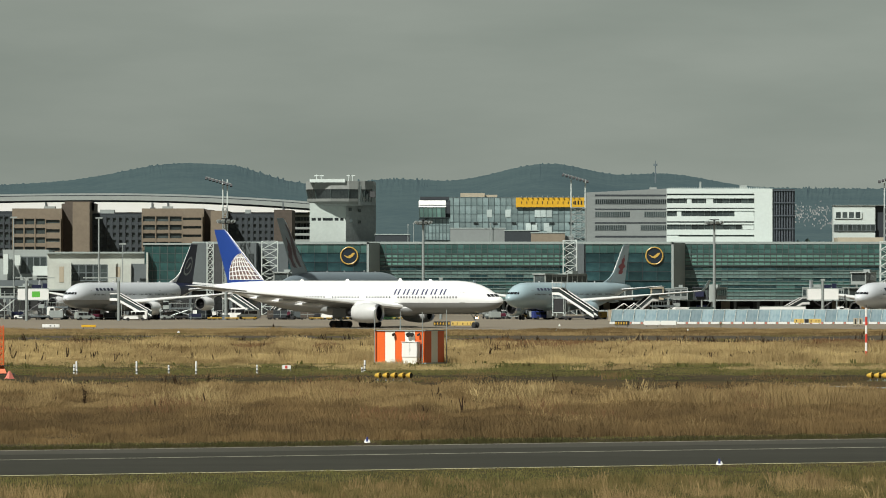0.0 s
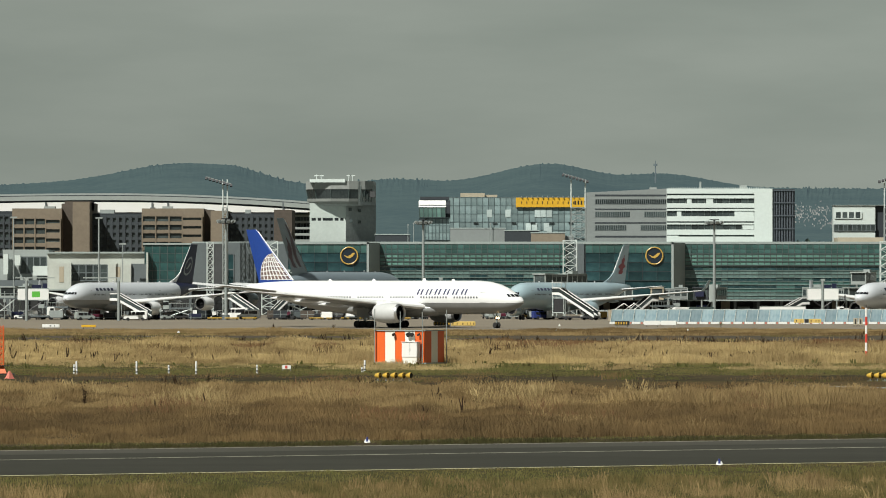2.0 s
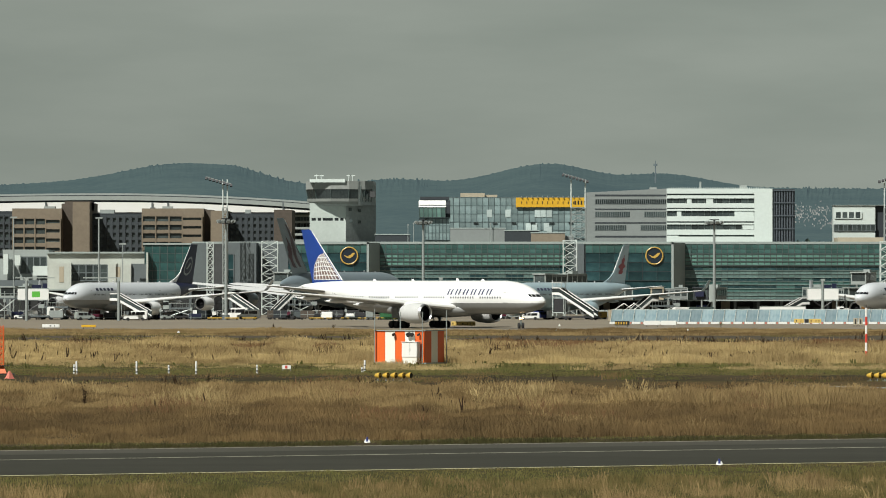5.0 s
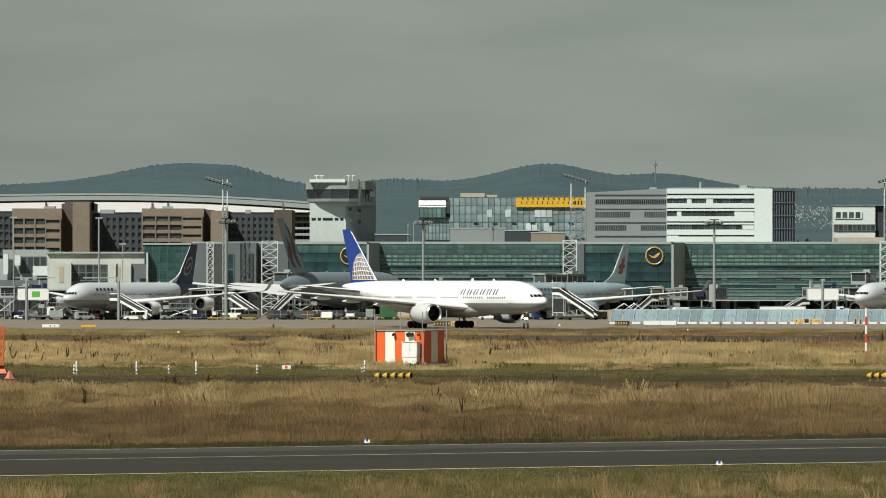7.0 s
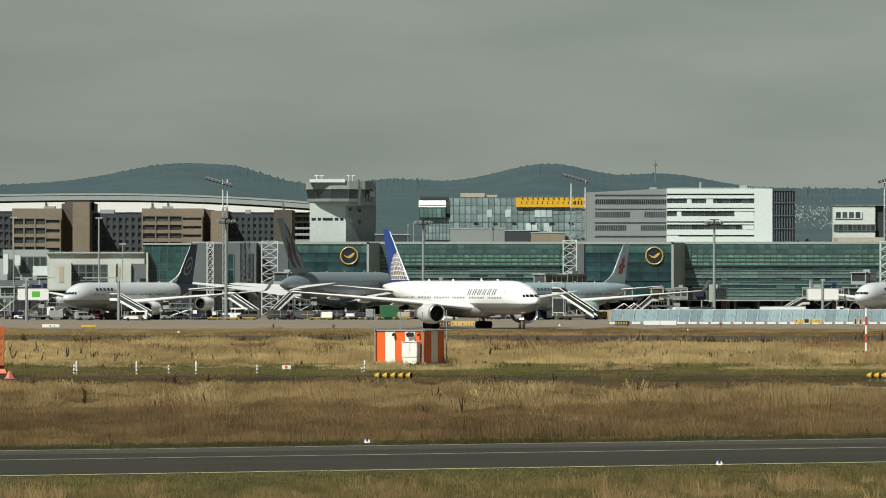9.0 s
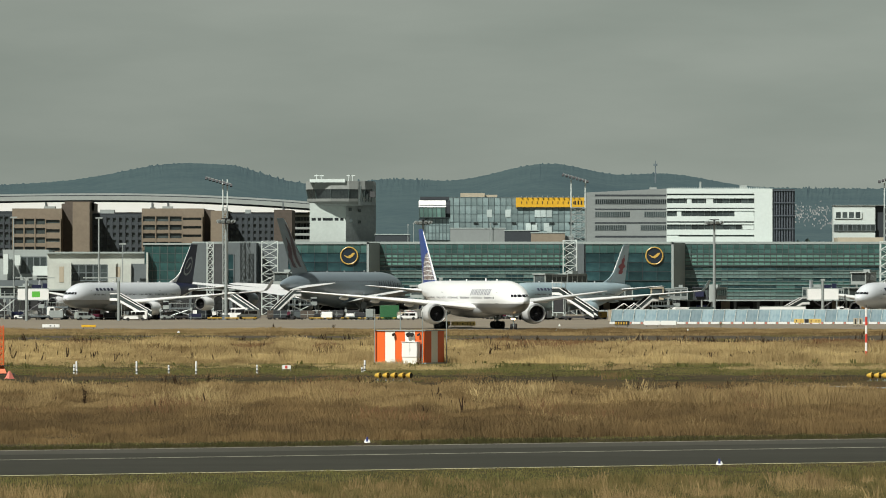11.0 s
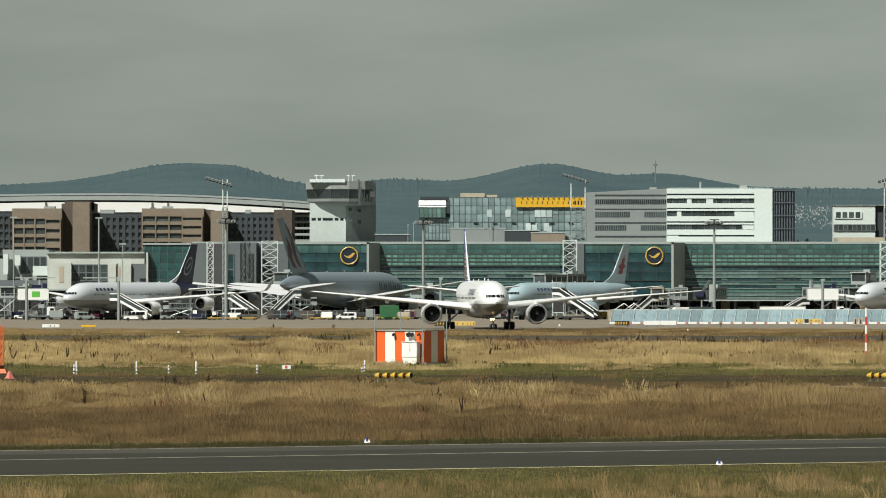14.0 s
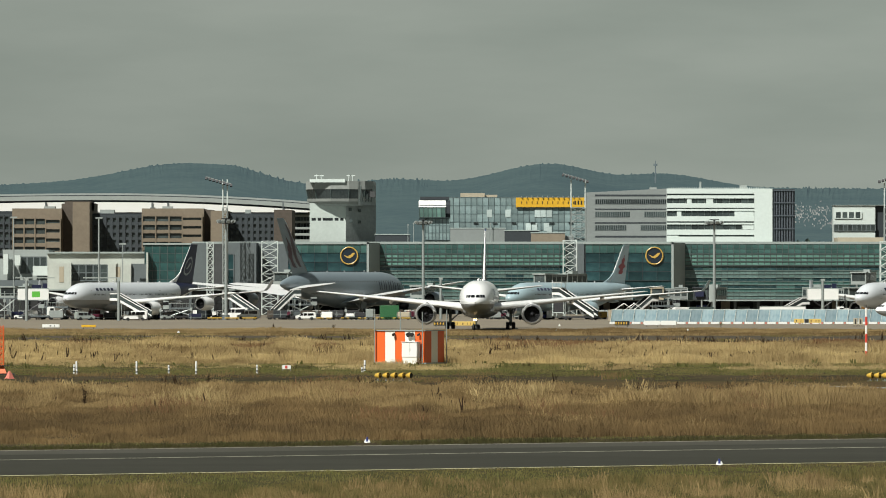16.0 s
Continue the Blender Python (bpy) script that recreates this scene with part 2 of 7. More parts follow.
def mesh_of(bm, material, smooth=False):
    bmesh.ops.recalc_face_normals(bm, faces=bm.faces[:])
    me = bpy.data.meshes.new("mesh")
    bm.to_mesh(me)
    bm.free()
    me.materials.append(M[material])
    if smooth:
        me.shade_smooth()
        me.set_sharp_from_angle(angle=radians(38))
    return me


def part(name, bm, material, parent=None, label="", smooth=False, m=None):
    """ONE mesh object under a thing or a part; bm may be a bmesh or a shared mesh."""
    me = bm if isinstance(bm, bpy.types.Mesh) else mesh_of(bm, material, smooth)
    ob = new(name, me)
    if parent:
        ob.parent = parent
    if m is not None:
        ob.matrix_basis = m
    return tagged(ob, label)


def thing(name, label, category, group="", kind="", m=None):
    ob = new(name)
    ob.empty_display_size = 0.5
    if m is not None:
        ob.matrix_basis = m
    return tagged(ob, label, category, group, kind)


def bx(*a, turn=None):
    bm = B()
    box(bm, *a, turn=turn)
    return bm


# ---- ground ----
def sheet(name, corners, material, label, z=0.0, category="ground"):
    bm = B()
    bm.faces.new([bm.verts.new((x, y, z)) for x, y in corners])
    return tagged(part(name, bm, material), label, category, kind="structure")


sheet("ground", [(-5000, -600), (5000, -600), (5000, 5000), (-5000, 5000)], "ground", "dry bare earth and thin grass of the airfield")
FIELD = 260
sheet("field_brown", [(-FIELD, 324.64), (FIELD, 324.64), (FIELD, 505.0), (-FIELD, 505.0)], "brown_field", "brown dried tall-grass meadow", 0.015)
sheet("field_mown", [(-FIELD, 505.0 + 0.1), (FIELD, 505.0 + 0.1), (FIELD, 601.99), (-FIELD, 601.99)], "mown", "short green mown grass strip", 0.015)
sheet("soil_track", [(-FIELD, 507.82), (FIELD, 507.82), (FIELD, 550.91), (-FIELD, 550.91)], "soil_dark", "bare dark earth track along the lights", 0.022)
sheet("field_straw", [(-FIELD, 601.99 + 0.1), (FIELD, 601.99 + 0.1), (FIELD, 826.36), (-FIELD, 826.36)], "straw_field", "straw-yellow tall dry grass meadow", 0.015)
sheet("runway", [(-400, 841.67), (400, 841.67), (400, 918.18), (-400, 918.18)], "old_asphalt", "weathered grey-brown runway far across the grass", 0.03, "runway")
sheet("apron", [(-600, 1027.12), (600, 1027.12), (600, 1500), (-600, 1500)], "concrete", "pale concrete taxiway and apron before the terminal", 0.04, "apron")

# the near taxiway runs aslant
NEAR = pose(0, 286.3, 0, 0, 0, 25.5)


def strip(name, v0, v1, material, label, z, category, u=(-150, 150)):
    bm = B()
    bm.faces.new([bm.verts.new(NEAR @ Vector((x, y, z))) for x, y in ((u[0], v0), (u[1], v0), (u[1], v1), (u[0], v1))])
    return tagged(part(name, bm, material), label, category, kind="structure")


strip("verge_near", -75, -14.0, "mown", "green and brown verge grass beside the taxiway", 0.012, "grass")
# dark soil colour here paints the shadow at the grass edge
strip("verge_far", 23.0, 32, "soil_dark", "narrow mown verge along the taxiway, its ground painted dark as shade", 0.02, "grass")
strip("taxiway", -14.2, 22.6, "asphalt", "dark grey asphalt taxiway crossing the grass", 0.03, "taxiway")
strip("edge_line", -14.0, -13.35, "line_yellow", "faded yellow edge line on the asphalt", 0.036, "marking")
strip("side_stripe", 7.6, 8.1, "line_white", "worn pale side stripe on the asphalt", 0.036, "marking")
M["shoulder"] = mat("shoulder_asphalt", (0.066, 0.063, 0.053), 1.0, spec=0.06, c2=(0.048, 0.047, 0.038), scale=0.12, fine=3, bump=0.1, stretch=(0.25, 1, 1))
strip("shoulder", 15.5, 22.0, "shoulder", "paler grey asphalt shoulder of the taxiway", 0.034, "taxiway")
strip("shoulder_line", 22.0, 22.5, "line_white", "pale concrete edge of the asphalt", 0.036, "marking")


# ---- aircraft: x forward, y to port, origin on the ground between the main wheels ----
WIDE = dict(
    base=31.8, split=4.7,
    # station behind the nose, half width, top, bottom
    hull=[(0, 0.05, 5.15, 5.0), (0.35, 0.72, 5.62, 4.4), (1.1, 1.3, 6.1, 3.85), (2.2, 1.85, 6.75, 3.35), (3.4, 2.28, 7.45, 3.02),
          (5.0, 2.65, 8.12, 2.8), (7.0, 2.93, 8.6, 2.68), (9.5, 3.1, 8.85, 2.62), (25, 3.1, 8.85, 2.55), (40, 3.1, 8.85, 2.62),
          (45, 3.03, 8.85, 3.0), (50, 2.65, 8.84, 4.0), (55, 1.95, 8.72, 5.35), (59, 1.2, 8.5, 6.55), (62, 0.55, 8.2, 7.3), (62.95, 0.18, 7.95, 7.55)],
    # span station, leading edge, trailing edge, height, thickness
    wing=[(2.6, 20.0, 36.6, 3.95, 1.7), (9.6, 26.0, 36.9, 4.75, 1.15), (20, 33.4, 39.4, 5.85, 0.55), (30.0, 40.4, 42.2, 6.85, 0.22), (30.46, 41.4, 42.3, 6.9, 0.08)],
    stab=[(0.6, 53.6, 61.0, 6.75, 0.7), (10.2, 60.3, 62.9, 7.85, 0.25), (10.75, 61.4, 63.0, 7.9, 0.08)],
    # height, leading edge, trailing edge, thickness
    fin=[(7.9, 50.6, 60.2, 0.62), (8.9, 52.0, 60.2, 0.58), (18.2, 60.2, 63.0, 0.24), (18.62, 60.8, 63.1, 0.1)],
    engines=[(9.61, 20.9, 2.8, 1.0)], gear=(5.5, 3, 5.9), winglet=0.0, windows=(8.2, 53, 5.72))
LONG = dict(
    base=30.5, split=4.5,
    hull=[(0, 0.05, 4.9, 4.75), (0.35, 0.7, 5.45, 4.15), (1.1, 1.25, 6.0, 3.6), (2.2, 1.75, 6.65, 3.15), (3.4, 2.15, 7.3, 2.85),
          (5.0, 2.5, 7.95, 2.65), (7.0, 2.75, 8.3, 2.55), (9.0, 2.85, 8.42, 2.5), (25, 2.85, 8.42, 2.45), (39, 2.85, 8.42, 2.5),
          (44, 2.8, 8.42, 2.8), (49, 2.45, 8.42, 3.8), (54, 1.8, 8.34, 5.1), (58, 1.15, 8.15, 6.2), (61.5, 0.5, 7.85, 6.95), (62.4, 0.15, 7.6, 7.2)],
    wing=[(2.4, 19.5, 32.8, 3.7, 1.5), (9.4, 25.0, 34.0, 4.5, 1.0), (19, 31.4, 36.6, 5.5, 0.5), (29.2, 38.2, 40.4, 6.5, 0.22), (29.5, 38.8, 40.5, 6.55, 0.15)],
    stab=[(0.6, 53.2, 59.4, 6.6, 0.6), (9.2, 58.9, 61.6, 7.5, 0.25), (9.7, 59.8, 61.8, 7.55, 0.08)],
    fin=[(7.6, 50.2, 59.3, 0.46), (8.5, 51.4, 59.5, 0.42), (16.8, 58.3, 61.8, 0.2), (17.25, 58.9, 61.9, 0.1)],
    engines=[(9.37, 20.6, 2.55, 0.8), (19.2, 27.5, 3.6, 0.8)], gear=(5.3, 2, 6.7), winglet=2.4, windows=(8, 52, 5.7))
TWIN = dict(LONG, engines=[(9.37, 19.6, 2.45, 0.86)])
k_ = 0.66
NARROW = dict(TWIN, base=TWIN["base"] * k_, hull=[tuple(v * k_ for v in r) for r in TWIN["hull"]], wing=[tuple(v * k_ for v in r) for r in TWIN["wing"]],
              stab=[tuple(v * k_ for v in r) for r in TWIN["stab"]], fin=[tuple(v * k_ for v in r) for r in TWIN["fin"]], engines=[(5.8, 13.0, 1.6, 0.58)], gear=(3.8, 1, 5.0),
              winglet=1.5, windows=(6, 34, 3.8), eye=0.66, split=3.0)
DOUBLE = dict(
    base=36.0, split=3.2, incidence=0.045,
    hull=[(0, 0.05, 5.2, 5.0), (0.5, 1.05, 6.3, 4.0), (1.6, 1.95, 7.3, 3.3), (3.2, 2.6, 8.4, 2.9), (5.5, 3.2, 9.8, 2.6), (8.5, 3.5, 10.6, 2.5),
          (12, 3.57, 10.95, 2.45), (30, 3.57, 11.0, 2.4), (44, 3.57, 11.0, 2.5), (52, 3.35, 10.95, 3.4), (59, 2.6, 10.6, 4.8), (64, 1.7, 9.9, 6.1),
          (68.2, 0.85, 8.9, 7.0), (69.5, 0.3, 8.3, 7.45), (69.8, 0.04, 7.95, 7.85)],
    wing=[(3.0, 20, 39, 3.9, 2.2), (14.6, 30, 41.5, 5.6, 1.35), (27, 38.8, 45.0, 7.2, 0.6), (39.3, 47.3, 50.2, 8.6, 0.3), (39.9, 48.2, 50.3, 8.65, 0.1)],
    stab=[(0.8, 57.5, 67.0, 7.0, 1.0), (13.2, 66.4, 70.2, 8.1, 0.35), (13.9, 67.7, 70.3, 8.15, 0.1)],
    fin=[(9.0, 51.8, 63.2, 0.9), (11.2, 55.2, 63.6, 0.8), (23.5, 67.2, 71.6, 0.4), (24.1, 68.2, 71.8, 0.15)],
    engines=[(14.6, 24.5, 2.75, 1.0), (25.7, 33.3, 4.2, 1.0)], gear=(6.0, 3, 5.2), winglet=0.0, windows=(9, 60, 5.6))
WING_SHAPE = [(0, 0.05), (0.04, 0.32), (0.15, 0.5), (0.4, 0.52), (0.75, 0.25), (1, 0.02), (0.75, -0.2), (0.4, -0.42), (0.15, -0.4), (0.04, -0.25)]


def aircraft(name, s, label, group="", colours=None, marks=None):
    """An airliner after the measures in s: hull, belly, wings, tail, engines, gear and windows as parts."""
    c = dict(hull="air_white", belly="air_grey", fin="air_white", engine="air_white", wing="wing_grey")
    c.update(colours or {})
    plane = thing(name, label, "airplane", group)
    base, hull = s["base"], s["hull"]

    def girth(a):
        for p, q in zip(hull, hull[1:]):
            if a <= q[0]:
                k = (a - p[0]) / (q[0] - p[0])
                return [u + (v - u) * k for u, v in zip(p[1:], q[1:])]
        return hull[-1][1:]

    def skin(a, deg, off=0.0):
        w, zt, zb = girth(a)
        t = radians(deg)
        return Vector((base - a, (w + off) * math.cos(t), (zt + zb) / 2 + ((zt - zb) / 2 + off) * math.sin(t)))

    def patch(bm, a0, a1, d0, d1, off=0.025, lean=0.0, n=2):
        rows = [[skin(a0 + (a1 - a0) * i / n + lean * j / n, d0 + (d1 - d0) * j / n, off) for i in range(n + 1)] for j in range(n + 1)]
        loft(bm, rows, closed=False)

    def at_height(a, z):
        w, zt, zb = girth(a)
        return math.degrees(math.asin(max(-0.999, min(0.999, (z - (zt + zb) / 2) / ((zt - zb) / 2)))))

    stations = []
    for p, q in zip(hull, hull[1:]):
        stations += [p[0], (p[0] + q[0]) / 2]
    stations.append(hull[-1][0])
    upper, lower = B(), B()
    cuts = [min(80.0, at_height(a, s["split"])) for a in stations]
    loft(upper, [[skin(a, cut + (180 - 2 * cut) * i / 26) for i in range(27)] for a, cut in zip(stations, cuts)], closed=False)
    loft(lower, [[skin(a, 180 - cut + (180 + 2 * cut) * i / 14) for i in range(15)] for a, cut in zip(stations, cuts)], closed=False)
    part("fuselage", upper, c["hull"], plane, smooth=True)
    part("belly", lower, c["belly"], plane, "light grey painted belly", smooth=True)
    # belly fairing under the wing root
    bm = B()
    mid = base - (s["wing"][0][1] + s["wing"][0][2]) / 2
    zb = girth(30)[2]
    loft(bm, [[Vector((mid + x, w * math.cos(2 * math.pi * i / 16), zb + 0.9 + h * math.sin(2 * math.pi * i / 16))) for i in range(16)]
              for x, w, h in ((-13, 0.4, 0.5), (-9, 2.6, 1.2), (-3, 3.35, 1.5), (4, 3.35, 1.5), (9, 2.7, 1.25), (12, 0.5, 0.6))])
    part("wing_fairing", bm, c["belly"], plane, smooth=True)

    for side in (-1, 1):
        def flip(d):
            return d if side > 0 else 180 - d
        # wing and stabiliser
        for nm, rows, col in (("wing", s["wing"], c["wing"]), ("stabiliser", s["stab"], c["wing"])):
            bm = B()
            inc = s.get("incidence", 0.0) * (1.0 if nm == "wing" else 1.8)
            rings = [[Vector((base - (le + (te - le) * u), side * y, z + th * v + inc * (te - le) * (0.4 - u))) for u, v in WING_SHAPE] for y, le, te, z, th in rows]
            loft(bm, rings)
            w = part(nm, bm, col, plane, smooth=True)
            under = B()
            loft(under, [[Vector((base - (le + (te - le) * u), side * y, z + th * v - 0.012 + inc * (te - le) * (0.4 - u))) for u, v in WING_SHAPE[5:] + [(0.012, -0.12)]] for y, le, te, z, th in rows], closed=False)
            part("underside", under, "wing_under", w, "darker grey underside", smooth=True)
            if nm == "wing":
                edge = B()
                loft(edge, [[Vector((base - (le - 0.04 + (te - le) * u), side * y, z + (th + 0.04) * v + inc * (te - le) * (0.4 - u))) for u, v in ((0.05, -0.3), (0.0, -0.1), (-0.004, 0.05), (0.0, 0.15), (0.05, 0.36))]
                            for y, le, te, z, th in rows[:-1]], closed=False)
                part("leading_edge", edge, "edge_metal", w, "polished bare metal leading edge", smooth=True)
                for k in (0.28, 0.5, 0.7):
                    y0, y1 = rows[0][0], rows[-1][0]
                    y = y0 + (y1 - y0) * k
                    te = z = 0
                    for p, q in zip(rows, rows[1:]):
                        if p[0] <= y <= q[0]:
                            f = (y - p[0]) / (q[0] - p[0])
                            te, z = p[2] + (q[2] - p[2]) * f, p[3] + (q[3] - p[3]) * f
                    bm = B()
                    lathe(bm, [(1.4, 0.02), (0.6, 0.28), (-1.2, 0.42), (-3.2, 0.3), (-4.6, 0.03)], (base - te + 2.6, side * y, z - 0.45), 10)
                    part("flap_fairing", bm, c["hull"], w, smooth=True)
                if s["winglet"]:
                    bm = B()
                    y, le, te, z, th = rows[-1]
                    loft(bm, [[Vector((base - (le + (te - le) * u) - dx, side * (y + dy + 0.16 * v), z + dz)) for u, v in WING_SHAPE]
                              for dx, dy, dz in ((0, 0, 0), (0.9, 0.35, 0.7), (2.0, 0.8, s["winglet"]))])
                    part("winglet", bm, c["hull"], w, smooth=True)
        # engines
        for y, a, z, k in s["engines"]:
            eng = part("engine", B(), c["engine"], plane)
            bm = B()
            o = (base - a, side * y, z)
            lathe(bm, [(-0.45, 1.76 * k), (-1.3, 1.9 * k), (-2.8, 1.93 * k), (-4.4, 1.78 * k), (-5.5 * k, 1.5 * k), (-5.4 * k, 1.4 * k), (-4.2, 1.3 * k)], o, 32)
            eng.data = mesh_of(bm, c["engine"], True)
            bm = B()
            lathe(bm, [(-0.45, 1.765 * k), (-0.12, 1.66 * k), (0, 1.55 * k), (-0.1, 1.45 * k), (-0.5, 1.4 * k)], o, 32)
            part("inlet_lip", bm, "bare_metal", eng, "polished metal inlet lip", smooth=True)
            bm = B()
            lathe(bm, [(-0.5, 1.4 * k), (-1.3, 1.46 * k), (-1.35, 0.5 * k)], o, 32)
            part("inlet_duct", bm, "fan", eng, "dark inlet duct and fan", smooth=True)
            for b in range(16):
                t = 2 * math.pi * b / 16
                bm = B()
                u, v = Vector((0, math.cos(t), math.sin(t))), Vector((0, -math.sin(t), math.cos(t)))
                q = Vector(o) + Vector((-1.2, 0, 0))
                bm.faces.new([bm.verts.new(q + p) for p in (u * 0.45 * k - v * 0.05, u * 1.43 * k - v * 0.16 + Vector((0.12, 0, 0)), u * 1.43 * k + v * 0.16 - Vector((0.1, 0, 0)), u * 0.45 * k + v * 0.05)])
                part("fan_blade", bm, "fan", eng)
            bm = B()
            lathe(bm, [(-0.55, 0.02), (-0.85, 0.3 * k), (-1.25, 0.5 * k)], o, 16)
            part("spinner", bm, "dark_metal", eng, smooth=True)
            bm = B()
            lathe(bm, [(-4.3, 1.05 * k), (-5.8 * k, 0.85 * k), (-6.8 * k, 0.5 * k), (-7.4 * k, 0.05)], o, 20)
            part("exhaust_core", bm, "dark_metal", eng, smooth=True)
            bm = B()
            loft(bm, [[Vector((o[0] - x, o[1] + w, zz)) for x, w in ((x0, 0), (x0 + 1, 0.28), (x1 - 1, 0.28), (x1, 0), (x1 - 1, -0.28), (x0 + 1, -0.28))]
                      for zz, x0, x1 in ((z + 1.5 * k, 1.2, 6.2), (z + 2.0 * k + 0.15, 2.6, 8.5))])
            part("pylon", bm, c["hull"], eng)
        # cockpit panes
        e = s.get("eye", 1.0)
        drop = 0.0 if s is WIDE else -0.1
        for l0, l1, u0, u1 in ((0.69, 1.06, 1.42, 1.72), (1.14, 1.64, 1.80, 2.22), (1.74, 2.26, 2.32, 2.66)):
            bm = B()
            rows = []
            for j in range(4):
                z = (5.83 + 0.50 * j / 3 + drop) * e
                row = []
                for i in range(4):
                    a = e * ((l0 + (l1 - l0) * i / 3) * (1 - j / 3) + (u0 + (u1 - u0) * i / 3) * j / 3)
                    row.append(skin(a, flip(min(87.0, at_height(a, z))), 0.03))
                rows.append(row)
            loft(bm, rows, closed=False)
            part("cockpit_window", bm, "cockpit_glass", plane)
        # cabin windows and doors
        bm = B()
        a0, a1, z = s["windows"]
        n = int((a1 - a0) / 0.62)
        for i in range(n):
            a = a0 + 0.62 * i
            if i % 23 in (9, 10, 21, 22):
                continue
            d = at_height(a, z)
            patch(bm, a, a + 0.3, flip(d - 3.2), flip(d + 3.2), 0.02, n=1)
        if s is DOUBLE:
            for i in range(42):
                a = 12 + 1.05 * i
                d = at_height(a, 8.6)
                patch(bm, a, a + 0.34, flip(d - 3.5), flip(d + 3.5), 0.02, n=1)
        tagged(part("cabin_windows", bm, "cabin_window", plane), kind="stuff")
        for a in (6.6, 17.6, 38.5, 51.5):
            d = at_height(a, z - 0.1)
            bm = B()
            for u0, u1, v0, v1 in ((0, 0.06, -18, 20), (1.04, 1.1, -18, 20), (0, 1.1, 19, 20.5), (0, 1.1, -18.5, -17)):
                patch(bm, a + u0, a + u1, flip(d + v0), flip(d + v1), 0.015, n=1)
            part("door", bm, "air_grey", plane)
        # main gear
        gy, axles, nose_a = s["gear"]
        leg = B()
        rod(leg, (0, side * gy, 0.75), (0, side * gy, 3.8), 0.26)
        rod(leg, (-(axles - 1) * 0.5 - 0.5, side * gy, 0.9), (-1.6, side * gy, 3.4), 0.1)
        rod(leg, (0, side * gy, 1.5), (0, side * (gy - 1.9), 3.2), 0.12)
        rod(leg, (-(axles - 1) * 0.75, side * gy, 0.68), ((axles - 1) * 0.75, side * gy, 0.68), 0.13)
        gear = part("main_gear", leg, "steel", plane)
        box_door = bx(-1.4, 1.4, side * (gy + 0.55) - 0.04, side * (gy + 0.55) + 0.04, 1.9, 3.6)
        part("gear_door", box_door, c["belly"], gear)
        for i in range(axles):
            for w in (-0.52, 0.52):
                bm = B()
                rod(bm, (0, -0.3, 0), (0, 0.3, 0), 0.66, n=20)
                bmesh.ops.bevel(bm, geom=[e for e in bm.edges if len(e.link_faces) == 2 and any(len(f.verts) > 4 for f in e.link_faces)], offset=0.1, segments=2, affect="EDGES")
                part("wheel", bm, "rubber", gear, m=pose((i - (axles - 1) / 2) * 1.45, side * gy + w, 0.67))
    # nose gear
    leg = B()
    rod(leg, (0, 0, 0.5), (0, 0, 3.1), 0.15)
    rod(leg, (0, 0, 1.3), (-1.3, 0, 2.9), 0.08)
    gear = part("nose_gear", leg, "steel", plane, m=pose(base - s["gear"][2], 0, 0))
    for w in (-0.36, 0.36):
        bm = B()
        rod(bm, (0, -0.17, 0), (0, 0.17, 0), 0.54, n=18)
        part("wheel", bm, "rubber", gear, m=pose(0, w, 0.55))
    if marks == "globe":
        for w in (-0.22, 0.22):
            bm = B()
            rod(bm, (0.1, w, 1.9), (0.3, w, 1.9), 0.22, n=12)
            part("light_housing", bm, "dark_metal", gear)
            bm = B()
            rod(bm, (0.301, w, 1.9), (0.31, w, 1.9), 0.19, n=12)
            part("taxi_light", bm, "lamp_on", gear, "glowing warm taxi light")
    # fin
    bm = B()
    loft(bm, [[Vector((base - (le + (te - le) * u), th * v, z)) for u, v in WING_SHAPE] for z, le, te, th in s["fin"]])
    fin = part("tail_fin", bm, c["fin"], plane, smooth=True)
    lo, hi = s["fin"][1], s["fin"][2]
    edge = B()
    loft(edge, [[Vector((base - (le - 0.05 + (te - le) * u), th * v, z)) for u, v in ((0.02, -0.32), (0, -0.12), (-0.004, 0), (0, 0.12), (0.02, 0.32))] for z, le, te, th in (lo, hi)], closed=False)
    part("fin_leading_edge", edge, "air_white", fin, "white leading edge strip", smooth=True)

    if s is LONG or s is TWIN:
        # the leading edge runs out in a curve along the crown
        bm = B()
        rings = []
        for i in range(7):
            k = i / 6
            z = lo[0] - 0.35 + 3.0 * k
            le = lo[1] + (hi[1] - lo[1]) * (z - lo[0]) / (hi[0] - lo[0])
            front = le - 4.2 * (1 - k) ** 2.2
            rings.append([Vector((base - (front + (le + 0.8 - front) * u), 0.3 * v, z)) for u, v in WING_SHAPE])
        loft(bm, rings)
        part("dorsal_fillet", bm, c["fin"] if c["fin"] != "navy" else "air_white", fin, smooth=True)

    def fin_edges(z):
        k = (z - lo[0]) / (hi[0] - lo[0])
        return lo[1] + (hi[1] - lo[1]) * k, lo[2] + (hi[2] - lo[2]) * k, lo[3] + (hi[3] - lo[3]) * k

    def fin_quad(bm, pts, side, off):
        vs = []
        for a, z in pts:
            le, te, th = fin_edges(z)
            u = min(1, max(0, (a - le) / (te - le)))
            y = np.interp(u, (0, 0.04, 0.15, 0.4, 0.75, 1), (0.05, 0.34, 0.52, 0.54, 0.27, 0.03)) * th + off
            vs.append(bm.verts.new((base - a, side * y, z)))
        bm.faces.new(vs)

